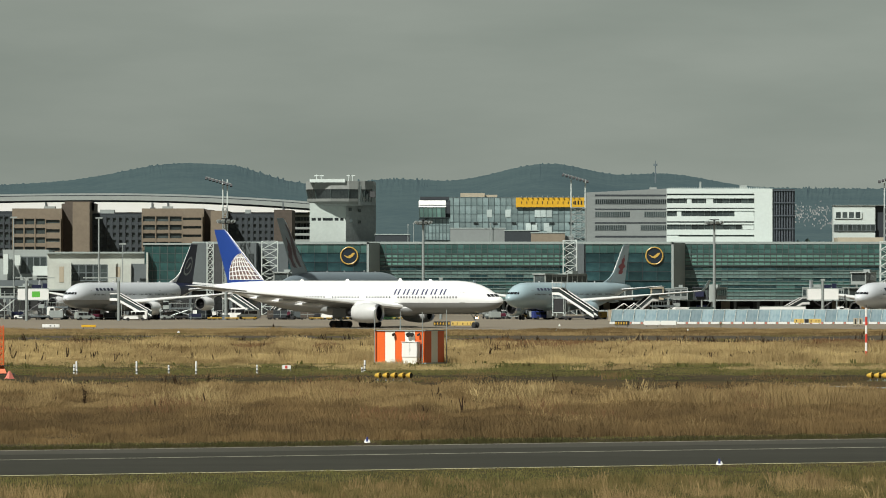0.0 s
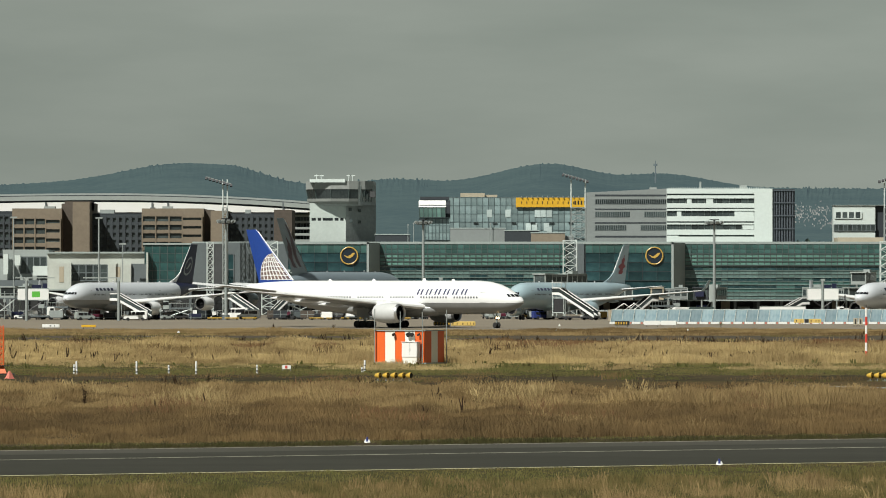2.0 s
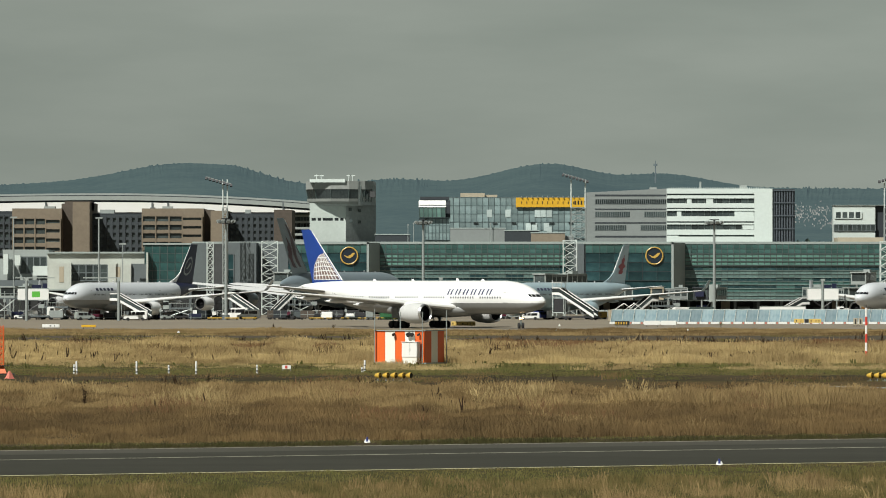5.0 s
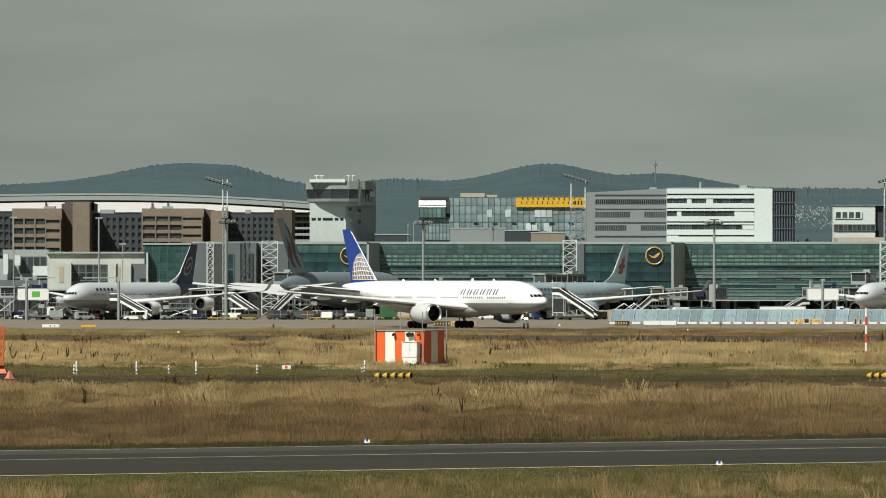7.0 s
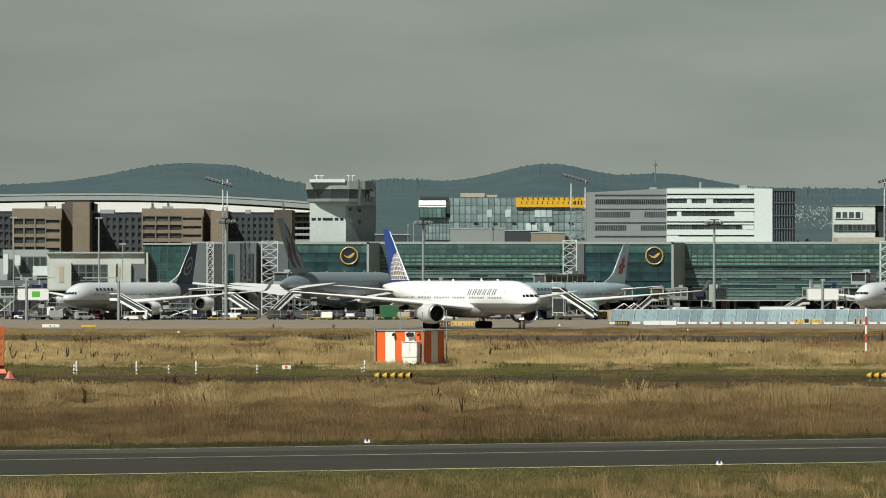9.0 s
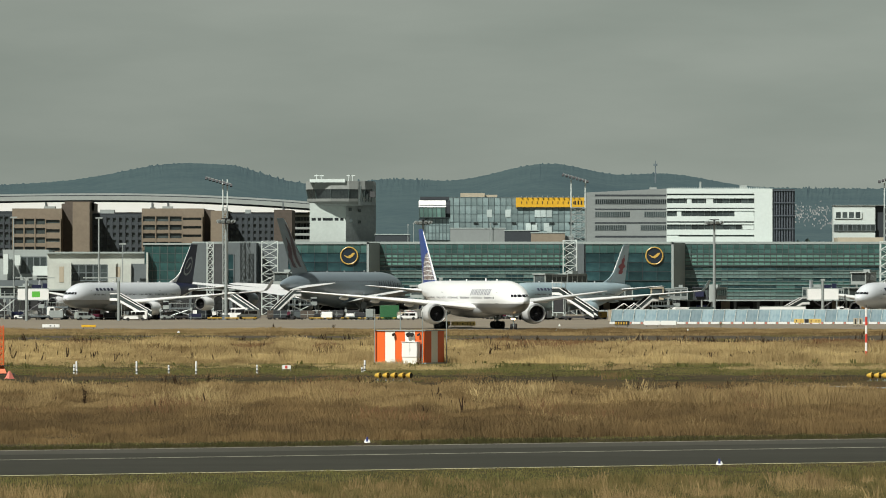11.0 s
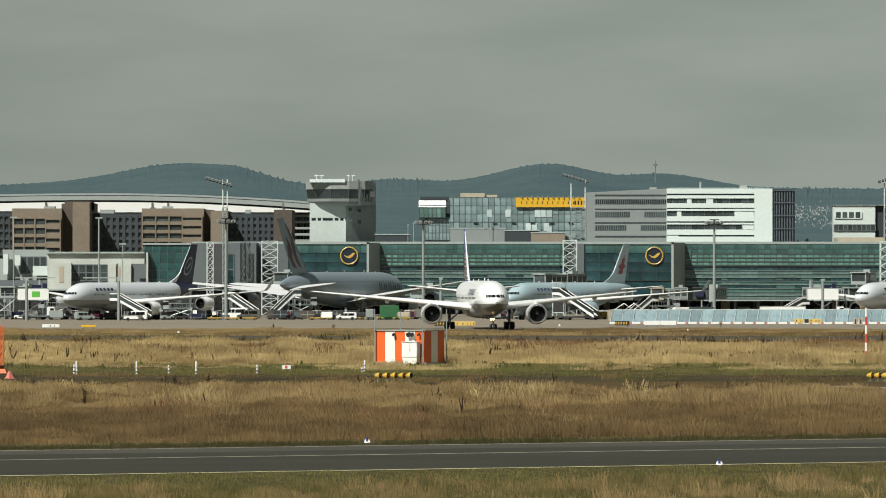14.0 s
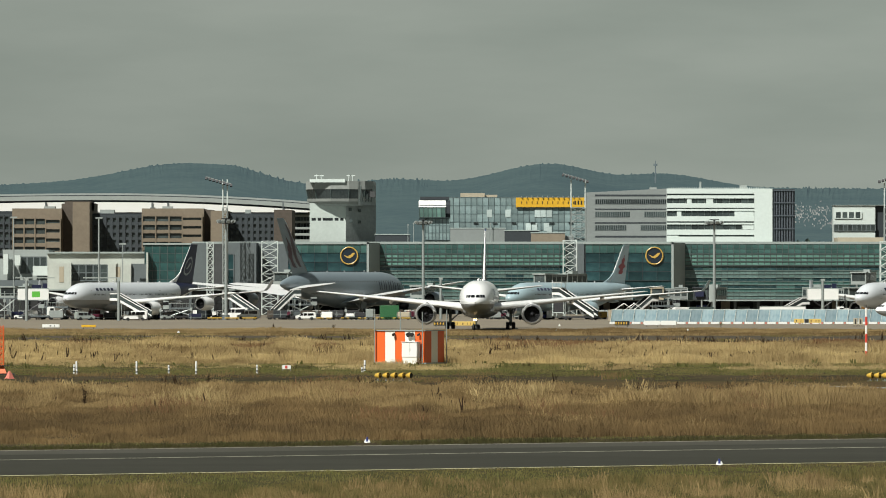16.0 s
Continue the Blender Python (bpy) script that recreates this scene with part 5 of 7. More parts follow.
# ---- jet bridges ----
def jet_bridge(x, y, heading, length, z=4.6, cab_col="light_panel", panel="grey_wall"):
    j = thing("jet_bridge", "grey passenger boarding bridge with a glazed cab on a wheeled leg", "jet bridge", "boarding bridges", m=pose(x, y, 0, 0, 0, heading))
    for nm, u0, u1, hw, z0, z1 in (("tunnel", 0, length * 0.55, 1.5, z, z + 2.9), ("inner_tunnel", length * 0.55, length, 1.25, z + 0.2, z + 2.7)):
        tube = solid(nm, panel, j, (u0, u1, -hw, hw, z0, z1))
        n = max(2, round((u1 - u0) / 2.2))
        for k in range(n):
            a, b = u0 + (u1 - u0) * (k + 0.12) / n, u0 + (u1 - u0) * (k + 0.88) / n
            solid("window", "glass_dark", tube, (a, b, -hw - 0.03, hw + 0.03, z0 + 0.9, z1 - 0.5))
            solid("rib", "parapet", tube, (a - 0.3, a - 0.14, -hw - 0.08, hw + 0.08, z0 - 0.05, z1 + 0.05))
        solid("roof_edge", "parapet", tube, (u0, u1, -hw - 0.1, hw + 0.1, z1 + 0.002, z1 + 0.16))
    cab = part("cab", bx(length, length + 3.2, -1.9, 1.9, z - 0.1, z + 0.7), cab_col, j)
    solid("cab_roof", cab_col, cab, (length - 0.1, length + 3.5, -2.05, 2.05, z + 2.75, z + 3.1))
    for u in (length, length + 2.9):
        for v in (-1.9, 1.6):
            solid("cab_post", cab_col, cab, (u, u + 0.3, v, v + 0.3, z + 0.7, z + 2.75))
    solid("cab_glass", "glass_dark", cab, (length + 0.1, length + 3.1, -1.8, 1.8, z + 0.702, z + 2.748))
    solid("roof_unit", "light_panel", j, (length * 0.2, length * 0.35, -0.8, 0.8, z + 3.07, z + 3.7))
    for s in (-1.3, 1.3):
        bm = B()
        rod(bm, (length * 0.8, s, 0.5), (length * 0.8, s, z + 0.2), 0.22)
        part("leg", bm, "steel", j)
        bm = B()
        rod(bm, (length * 0.8, s - 0.25, 0.5), (length * 0.8, s + 0.25, 0.5), 0.5, n=12)
        part("wheel", bm, "rubber", j)
    bm = B()
    rod(bm, (length * 0.8, -1.3, 0.5), (length * 0.8, 1.3, z), 0.1, n=6)
    part("leg_brace", bm, "steel", j)
    return j


jet_bridge(35.8, 1468, -128, 15, 7.6)
jet_bridge(108.53, 1450, -100, 26, 8.0)
dark_bridge = jet_bridge(70.0, 1440, -105, 20, 4.2, "charcoal")
solid("side_board", "light_panel", dark_bridge, (22.9, 23.2, 2.1, 3.4, 3.6, 7.9))
solid("blue_box", "navy", dark_bridge, (23.21, 24.0, -1.2, 1.0, 4.9, 6.2))
jet_bridge(92.1, 1440, -70, 26, 4.2, "light_panel")
jet_bridge(61.6, 1440, 180, 6, 4.1, "beige_box")
jet_bridge(-103.94, 1450, -100, 24, 4.4)
jet_bridge(-2.03, 1465, -100, 22, 4.6)
jet_bridge(-39.4, 1464, -95, 16, 8.0, "light_panel")
jet_bridge(46.91, 1412, 178, 14, 4.2)


# ---- ground vehicles ----
def wheels(parent, xs, half, r=0.42, y_w=0.28):
    me = None
    for x in xs:
        for s in (-1, 1):
            bm = B()
            rod(bm, (0, -y_w / 2, 0), (0, y_w / 2, 0), r, n=14)
            part("wheel", bm, "rubber", parent, m=pose(x, s * half, r))


def van(x, y, heading, colour="white_paint", length=5.2, height=2.2, name="van", label="white service van parked on the apron", z=0.04):
    v = thing(name, label, "van" if name == "van" else "car", "service vans", m=pose(x, y, z, 0, 0, heading))
    a, h = length / 2, height
    side = [(-a, 0.35), (a - 0.1, 0.35), (a, 0.6), (a - 0.05, 0.95), (a - 0.9, 1.15), (a - 1.7, h * 0.95), (a - 2.1, h), (-a + 0.25, h), (-a, h * 0.9)]
    bm = B()
    prism(bm, side, -0.92, 0.92)
    bmesh.ops.bevel(bm, geom=bm.edges[:], offset=0.06, segments=1, affect="EDGES")
    part("body", bm, colour, v)
    for s in (-0.93, 0.93):
        for x0, x1 in ((a - 1.75, a - 0.95), (a - 2.6, a - 1.85), (-a + 0.5, a - 2.75)):
            bm = B()
            prism(bm, [(x0, h * 0.58), (x1, h * 0.56), (x1 - (0.35 if x1 > a - 1 else 0), h * 0.86), (x0, h * 0.88)], s - 0.01, s + 0.01)
            part("side_window", bm, "cockpit_glass", v)
    bm = B()
    loft(bm, [[Vector((a - 0.93 + 0.02, yy, 1.2)), Vector((a - 1.66 + 0.02, yy, h * 0.92)), Vector((a - 1.69, yy, h * 0.92)), Vector((a - 0.98, yy, 1.2))] for yy in (-0.78, 0.78)])
    part("windscreen", bm, "cockpit_glass", v)
    wheels(v, (-a + 0.95, a - 0.95), 0.8, 0.36)
    for s in (-0.65, 0.65):
        solid("headlight", "light_panel", v, (a - 0.04, a + 0.02, s - 0.15, s + 0.15, 0.7, 0.88))
    return v


def lift_truck(x, y, heading, colour="white_paint", z_box=4.4, mark=None):
    t = thing("catering_truck", "white catering truck with its box raised on scissor arms", "truck", "catering trucks", m=pose(x, y, 0.04, 0, 0, heading))
    solid("chassis", "grey_panel", t, (-4.2, 4.0, -1.0, 1.0, 0.6, 1.0))
    bm = B()
    prism(bm, [(2.2, 1.0), (4.2, 1.0), (4.2, 1.8), (3.8, 2.9), (2.2, 2.9)], -1.15, 1.15)
    bmesh.ops.bevel(bm, geom=bm.edges[:], offset=0.07, segments=1, affect="EDGES")
    cabin = part("cabin", bm, "white_paint", t)
    solid("cab_window", "cockpit_glass", cabin, (2.9, 3.75, -1.17, 1.17, 1.9, 2.6), (3.7, 4.05, -1.0, 1.0, 1.9, 2.7))
    for s in (-0.9, 0.9):
        for p, q in (((-3.4, 1.0), (1.6, z_box)), ((1.6, 1.0), (-3.4, z_box))):
            bm = B()
            rod(bm, (p[0], s, p[1]), (q[0], s, q[1]), 0.12, n=6)
            part("scissor_arm", bm, "dark_metal", t)
    bm = bx(-4.4, 2.6, -1.25, 1.25, z_box, z_box + 2.7)
    bmesh.ops.bevel(bm, geom=bm.edges[:], offset=0.05, segments=1, affect="EDGES")
    b = part("box", bm, colour, t)
    solid("box_rail", "parapet", b, (-4.42, 2.62, -1.28, 1.28, z_box, z_box + 0.14), (-4.42, 2.62, -1.28, 1.28, z_box + 2.56, z_box + 2.72))
    solid("roof_box", "navy", b, (-1.2, 0.9, -0.8, 0.8, z_box + 2.73, z_box + 3.5), (1.2, 2.2, -0.6, 0.6, z_box + 2.73, z_box + 3.8))
    solid("platform", "dark_metal", t, (2.6, 4.2, -1.2, 1.2, z_box - 0.1, z_box + 0.1), (4.1, 4.2, -1.2, 1.2, z_box, z_box + 1.1))
    if mark:
        solid("box_mark", mark, b, (-1.2, 0.6, -1.27, -1.262, z_box + 0.7, z_box + 2.0), (-1.2, 0.6, 1.262, 1.27, z_box + 0.7, z_box + 2.0))
    wheels(t, (-2.9, -1.9, 3.1), 0.95, 0.48)
    return t


def stairs(x, y, heading, rise=5.0, run=8.5, label="white mobile boarding stairs leaning to the aircraft", roofed=False):
    """Climbs along +x."""
    s = thing("boarding_stairs", label, "boarding stairs", "boarding stairs", m=pose(x, y, 0.04, 0, 0, heading))
    for w in (-1.1, 1.1):
        bm = B()
        prism(bm, [(-run / 2, 0.55), (run / 2, rise - 0.45), (run / 2 + 1.8, rise - 0.45), (run / 2 + 1.8, rise + 0.1), (run / 2, rise + 0.1), (-run / 2, 1.15)], w - 0.06, w + 0.06)
        part("stringer", bm, "white_paint", s)
        bm = B()
        prism(bm, [(-run / 2, 1.15), (run / 2, rise + 0.1), (run / 2 + 1.8, rise + 0.1), (run / 2 + 1.8, rise + 1.0), (run / 2, rise + 1.0), (-run / 2, 2.0)], w - 0.02, w + 0.02)
        part("side_screen", bm, "glass_dark", s, "dark tinted side screen")
        bm = B()
        prism(bm, [(-run / 2, 2.0), (run / 2, rise + 1.0), (run / 2 + 1.8, rise + 1.0), (run / 2 + 1.8, rise + 1.2), (run / 2, rise + 1.2), (-run / 2, 2.2)], w - 0.05, w + 0.05)
        part("handrail", bm, "white_paint", s)
    n = 18
    for i in range(n):
        u = -run / 2 + run * i / n
        z = 0.9 + (rise - 0.9) * i / n
        solid("tread", "grey_panel", s, (u, u + run / n + 0.05, -1.03, 1.03, z, z + 0.06))
    solid("landing", "grey_panel", s, (run / 2, run / 2 + 1.8, -1.03, 1.03, rise - 0.1, rise))
    solid("chassis", "dark_metal", s, (-run / 2 - 0.5, run / 2 - 0.5, -0.9, 0.9, 0.5, 0.85))
    for u in (-1.5, 2.8):
        for w in (-0.8, 0.8):
            bm = B()
            z = 0.9 + (rise - 0.9) * (u + run / 2) / run
            rod(bm, (u, w, 0.7), (u, w, z), 0.1, n=6)
            part("strut", bm, "steel", s)
    if roofed:
        solid("canopy", "white_paint", s, (run / 2 - 0.8, run / 2 + 1.9, -1.2, 1.2, rise + 2.2, rise + 2.3))
        for u in (run / 2 - 0.5, run / 2 + 1.7):
            for w in (-1.1, 1.1):
                solid("canopy_post", "white_steel", s, (u - 0.05, u + 0.05, w - 0.05, w + 0.05, rise + 0.9, rise + 2.2))
        for w in (-1.0, 1.0):
            for z in (1.6, rise - 1.2):
                solid("frame_bar", "white_steel", s, (run / 2 - 1.2, run / 2 + 1.7, w - 0.06, w + 0.06, z, z + 0.14))
            for u in (run / 2 - 1.2, run / 2 + 1.6):
                solid("frame_post", "white_steel", s, (u, u + 0.14, w - 0.06, w + 0.06, 0.85, rise - 0.1))
        solid("machine_box", "dark_metal", s, (run / 2 - 1.0, run / 2 + 1.5, -0.9, 0.9, 1.75, rise - 1.3))
    wheels(s, (-run / 2 + 0.6, run / 2 - 1.6), 0.95, 0.4)
    return s


def cart(x, y, heading, colour="light_panel", h=1.7, load=True, label="covered baggage cart waiting on the apron"):
    c = thing("baggage_cart", label, "baggage cart", "baggage carts", m=pose(x, y, 0.04, 0, 0, heading))
    solid("bed", "grey_panel", c, (-1.5, 1.5, -0.75, 0.75, 0.42, 0.56))
    if load:
        bm = bx(-1.4, 1.4, -0.7, 0.7, 0.57, h)
        bmesh.ops.bevel(bm, geom=bm.edges[:], offset=0.12, segments=1, affect="EDGES")
        part("load", bm, colour, c)
    for u in (-1.46, 1.46):
        solid("end_rail", "steel", c, (u - 0.04, u + 0.04, -0.74, 0.74, 0.56, h + 0.1))
    solid("drawbar", "steel", c, (1.5, 2.3, -0.05, 0.05, 0.4, 0.5))
    wheels(c, (-1.0, 1.0), 0.65, 0.24, 0.16)
    return c


def at(mark, d):
    return (mark - AXIS) * d / REACH


lift_truck(at(66, 1290), 1290, 4, mark="bright_green")
lift_truck(at(1463, 1300), 1300, 2)
van(at(240, 1262), 1262, 178)
van(at(440, 1300), 1300, 176)
van(at(418, 1310), 1310, 172, "white_paint", 5.6, 2.6)
van(at(150, 1275), 1275, 20, "light_panel", 4.4, 1.9)
van(at(985, 1300), 1300, 20, "white_paint", 4.2, 2.4)
van(at(958, 1302), 1302, 20, "vehicle_blue", 4.2, 1.9, label="dark blue service van parked on the apron")
van(at(1212, 1330), 1330, 12, "white_paint", 5.8, 2.6)
stairs(at(238, 1274), 1274, 158, 4.8, 7.5)
stairs(at(1024, 1277), 1277, 152, 6.1, 8.6, roofed=True)
stairs(at(500, 1352), 1352, 20, 5.6, 5.0, "white mobile stairs standing behind the grey airliner")
stairs(at(1133, 1300), 1300, 30, 4.6, 5.0, "white mobile stairs beside the ice-blue airliner")
stairs(at(432, 1330), 1330, 150, 5.0, 7.0, "white mobile stairs standing on the apron")
stairs(at(1400, 1360), 1360, 20, 3.6, 5.0, "white mobile stairs standing on the apron")
rng = random.Random(11)
for mark in (6, 30, 82, 128, 158, 172, 186, 196, 262, 276, 290, 300, 322, 334, 346, 356, 368, 380, 392, 490, 506, 520, 532, 556, 572, 590, 604, 618, 632, 640, 715, 728, 740, 870, 884, 1070):
    d = rng.uniform(1290, 1340)
    cart(at(mark, d), d, rng.uniform(-25, 25), rng.choice(("light_panel", "white_paint", "charcoal", "dark_metal", "dark_metal", "maroon", "brown_and_shade", "navy", "beige_box", "maroon")), rng.uniform(1.2, 2.1), rng.random() < 0.85)
for mark, mt, w, h, d in ((689, "green", 4.2, 3.2, 1296), (654, "light_panel", 1.6, 2.4, 1296), (735, "beige_box", 4.6, 2.0, 1340), (1088, "beige_box", 2.6, 2.6, 1220), (1300, "pink", 2.2, 1.2, 1260), (1380, "light_panel", 3.2, 2.6, 1300)):
    bx_ = thing("container", {"green": "dark green steel skip standing on the apron", "light_panel": "pale grey equipment cabinet on the apron", "beige_box": "beige ribbed cargo container on the apron", "pink": "faded red plastic barrier unit"}[mt], "container", "apron containers", m=pose(at(mark, d), d, 0.04, 0, 0, 6))
    bm = bx(-w / 2, w / 2, -1.1, 1.1, 0.1, h)
    bmesh.ops.bevel(bm, geom=bm.edges[:], offset=0.05, segments=1, affect="EDGES")
    body = part("body", bm, mt, bx_)
    for k in range(int(w / 0.5)):
        u = -w / 2 + 0.25 + 0.5 * k
        solid("rib", mt, body, (u - 0.05, u + 0.05, -1.16, -1.1, 0.2, h - 0.1))
    solid("skid", "dark_metal", bx_, (-w / 2, w / 2, -0.9, -0.7, 0, 0.1), (-w / 2, w / 2, 0.7, 0.9, 0, 0.1))



def cargo_loader(x, y, heading, z=3.4):
    c = thing("cargo_loader", "dark steel cargo loader with a raised platform", "cargo loader", "cargo loaders", m=pose(x, y, 0.04, 0, 0, heading))
    solid("base", "dark_metal", c, (-3.6, 3.6, -1.3, 1.3, 0.5, 0.9))
    solid("platform", "grey_panel", c, (-3.4, 2.0, -1.4, 1.4, z, z + 0.35))
    for s_ in (-1.2, 1.2):
        for p, q in (((-3.0, 0.9), (1.6, z)), ((1.6, 0.9), (-3.0, z))):
            bm = B()
            rod(bm, (p[0], s_, p[1]), (q[0], s_, q[1]), 0.13, n=6)
            part("scissor_arm", bm, "steel", c)
        bm = B()
        rod(bm, (-3.4, s_ * 1.15, z + 1.3), (2.0, s_ * 1.15, z + 1.3), 0.05, n=5)
        part("handrail", bm, "steel", c)
        for k in range(5):
            bm = B()
            u = -3.4 + 1.35 * k
            rod(bm, (u, s_ * 1.15, z + 0.3), (u, s_ * 1.15, z + 1.3), 0.04, n=5)
            part("rail_post", bm, "steel", c)
    solid("cabin", "light_panel", c, (2.1, 3.4, 0.1, 1.3, z, z + 1.9))
    solid("cabin_window", "cockpit_glass", c, (2.08, 3.42, 0.08, 1.32, z + 0.9, z + 1.6))
    wheels(c, (-2.6, 2.6), 1.05, 0.42)


cargo_loader(at(14, 1300), 1300, 8, 4.6)
cargo_loader(at(96, 1298), 1298, 172, 2.6)
cargo_loader(at(316, 1292), 1292, 176, 2.4)
cargo_loader(at(536, 1345), 1345, 12, 3.0)
cargo_loader(at(1178, 1318), 1318, 10, 2.8)
for mark, d, h in ((8, 1296, 6.5), (76, 1330, 5.5), (163, 1284, 3.2), (284, 1286, 3.0), (338, 1284, 3.4), (531, 1330, 5.0), (612, 1292, 2.8), (905, 1318, 3.6), (1046, 1310, 3.0)):
    p = thing("service_pole", "thin service pole with a small box", "pole", "service poles", m=pose(at(mark, d), d, 0.04))
    bm = B()
    rod(bm, (0, 0, 0), (0, 0, h), 0.09, 0.07, 6)
    part("pole", bm, "steel", p)
    solid("box", "light_panel", p, (-0.25, 0.25, -0.2, 0.2, h * 0.6, h * 0.6 + 0.7))
trailer = thing("trailer", "long white box trailer parked behind the hoarding", "trailer", m=pose(at(1385, 1185), 1185, 0.04))
solid("box", "white_paint", trailer, (-4.7, 4.7, -1.25, 1.25, 1.0, 3.45))
solid("roof_rail", "light_panel", trailer, (-4.75, 4.75, -1.3, 1.3, 3.45, 3.55))
solid("chassis", "dark_metal", trailer, (-4.5, 4.5, -0.6, 0.6, 0.7, 1.0))
wheels(trailer, (-3.2, -2.1, 3.4), 1.0, 0.48)
flat_bed = thing("flat_bed_trailer", "low dark green flat-bed trailer parked behind the hoarding", "trailer", m=pose(at(1242, 1290), 1290, 0.04, 0, 0, 4))
solid("deck", "dark_metal", flat_bed, (-3.0, 3.0, -1.1, 1.1, 1.0, 1.3))
solid("cover", "mullion", flat_bed, (-2.8, 2.6, -1.0, 1.0, 1.302, 2.9))
wheels(flat_bed, (-2.0, 2.0), 0.95, 0.48)
moving_car = van(0, 1278, 180, "white_paint", 4.6, 1.75, "car", "white estate car driving along the apron")



def tug(x, y, heading, colour):
    t = thing("baggage_tug", "small baggage tractor parked on the apron", "tractor", "baggage tractors", m=pose(x, y, 0.04, 0, 0, heading))
    bm = B()
    prism(bm, [(-1.4, 0.35), (1.4, 0.35), (1.45, 0.95), (0.3, 1.05), (0.2, 0.85), (-1.4, 0.85)], -0.65, 0.65)
    part("body", bm, colour, t)
    solid("seat", "rubber", t, (-0.6, -0.1, -0.4, 0.4, 0.85, 1.3))
    for u in (-0.9, 0.35):
        for v in (-0.6, 0.6):
            solid("post", "dark_metal", t, (u - 0.04, u + 0.04, v - 0.04, v + 0.04, 0.85, 1.95))
    solid("roof", "white_paint", t, (-1.0, 0.5, -0.68, 0.68, 1.95, 2.03))
    wheels(t, (-0.9, 0.95), 0.6, 0.34)


def dolly(x, y, heading, colour):
    d = thing("container_dolly", "freight container on a low wheeled dolly", "cargo dolly", "container dollies", m=pose(x, y, 0.04, 0, 0, heading))
    solid("deck", "dark_metal", d, (-1.7, 1.7, -0.9, 0.9, 0.4, 0.52))
    bm = B()
    prism(bm, [(-1.55, 0.53), (1.1, 0.53), (1.55, 1.0), (1.55, 2.1), (-1.55, 2.1)], -0.8, 0.8)
    part("container", bm, colour, d)
    solid("container_rail", "steel", d, (-1.57, 1.57, -0.82, -0.8, 1.2, 1.3), (-0.05, 0.05, -0.82, -0.8, 0.6, 2.05))
    wheels(d, (-1.2, 1.2), 0.75, 0.2, 0.14)


def power_unit(x, y, heading, colour):
    g = thing("ground_power_unit", "boxy ground power unit with a dark grille", "generator", "ground power units", m=pose(x, y, 0.04, 0, 0, heading))
    bm = bx(-1.3, 1.3, -0.7, 0.7, 0.4, 1.75)
    bmesh.ops.bevel(bm, geom=bm.edges[:], offset=0.08, segments=1, affect="EDGES")
    part("housing", bm, colour, g)
    for k in range(5):
        solid("grille_slat", "dark_metal", g, (-0.9, 0.1, -0.72, -0.7, 0.7 + 0.18 * k, 0.8 + 0.18 * k))
    wheels(g, (-0.85, 0.85), 0.55, 0.28, 0.18)
    bm = B()
    rod(bm, (0.9, 0.4, 1.75), (0.9, 0.4, 2.2), 0.07, n=6)
    part("exhaust", bm, "dark_metal", g)


rng = random.Random(23)
for mark in (4, 36, 58, 100, 136, 164, 180, 205, 270, 284, 296, 310, 328, 340, 352, 362, 375, 386, 486, 496, 512, 526, 544, 562, 580, 598, 612, 626, 700, 722, 746, 756, 866, 876, 892, 908, 930, 944, 1064, 1076):
    d = rng.uniform(1284, 1312) if mark < 640 else rng.uniform(1300, 1330)
    h = rng.choice((0, 180)) + rng.uniform(-30, 30)
    k = rng.random()
    if k < 0.3:
        tug(at(mark, d), d, h, rng.choice(("lamp_yellow", "white_paint", "dark_metal", "vehicle_blue", "light_panel")))
    elif k < 0.7:
        dolly(at(mark, d), d, h, rng.choice(("bare_metal", "white_paint", "dark_metal", "charcoal", "brown_and_shade", "maroon", "steel", "dark_metal")))
    else:
        power_unit(at(mark, d), d, h, rng.choice(("white_paint", "lamp_yellow", "light_panel", "grey_panel")))
for mark in range(1090, 1560, 29):
    d = rng.uniform(1330, 1400)
    k = rng.random()
    (dolly if k < 0.5 else power_unit)(at(mark, d), d, rng.uniform(-20, 20), rng.choice(("white_paint", "light_panel", "grey_panel", "steel", "vehicle_blue")))
for mark, n in ((560, 18), (600, 14), (380, 10)):
    # a train of flat yellow-framed dollies
    for i in range(n // 3):
        f = thing("flat_dolly", "flat empty dolly with a yellow frame", "cargo dolly", "flat dollies", m=pose(at(mark, 1285) + 3.9 * i, 1285, 0.04))
        solid("deck", "dark_metal", f, (-1.6, 1.6, -0.8, 0.8, 0.38, 0.48))
        solid("frame", "lamp_yellow", f, (-1.65, 1.65, -0.86, -0.8, 0.34, 0.54), (-1.65, 1.65, 0.8, 0.86, 0.34, 0.54))
        wheels(f, (-1.1, 1.1), 0.65, 0.2, 0.14)

# open shelter of white cloth roofs by the ice-blue airliner
for mark in (1104, 1122):
    t = thing("tent", "white peaked canvas shelter on the apron", "tent", "canvas shelters", m=pose(at(mark, 1290), 1290, 0.04))
    bm = B()
    loft(bm, [[Vector((-2.2, y, 2.2)), Vector((0, y, 3.8)), Vector((2.2, y, 2.2)), Vector((0, y, 3.6))] for y in (-2, 2)])
    part("canopy", bm, "white_paint", t)
    for u in (-2.1, 2.1):
        for v in (-1.9, 1.9):
            bm = B()
            rod(bm, (u, v, 0), (u, v, 2.25), 0.06, n=6)
            part("pole", bm, "steel", t)

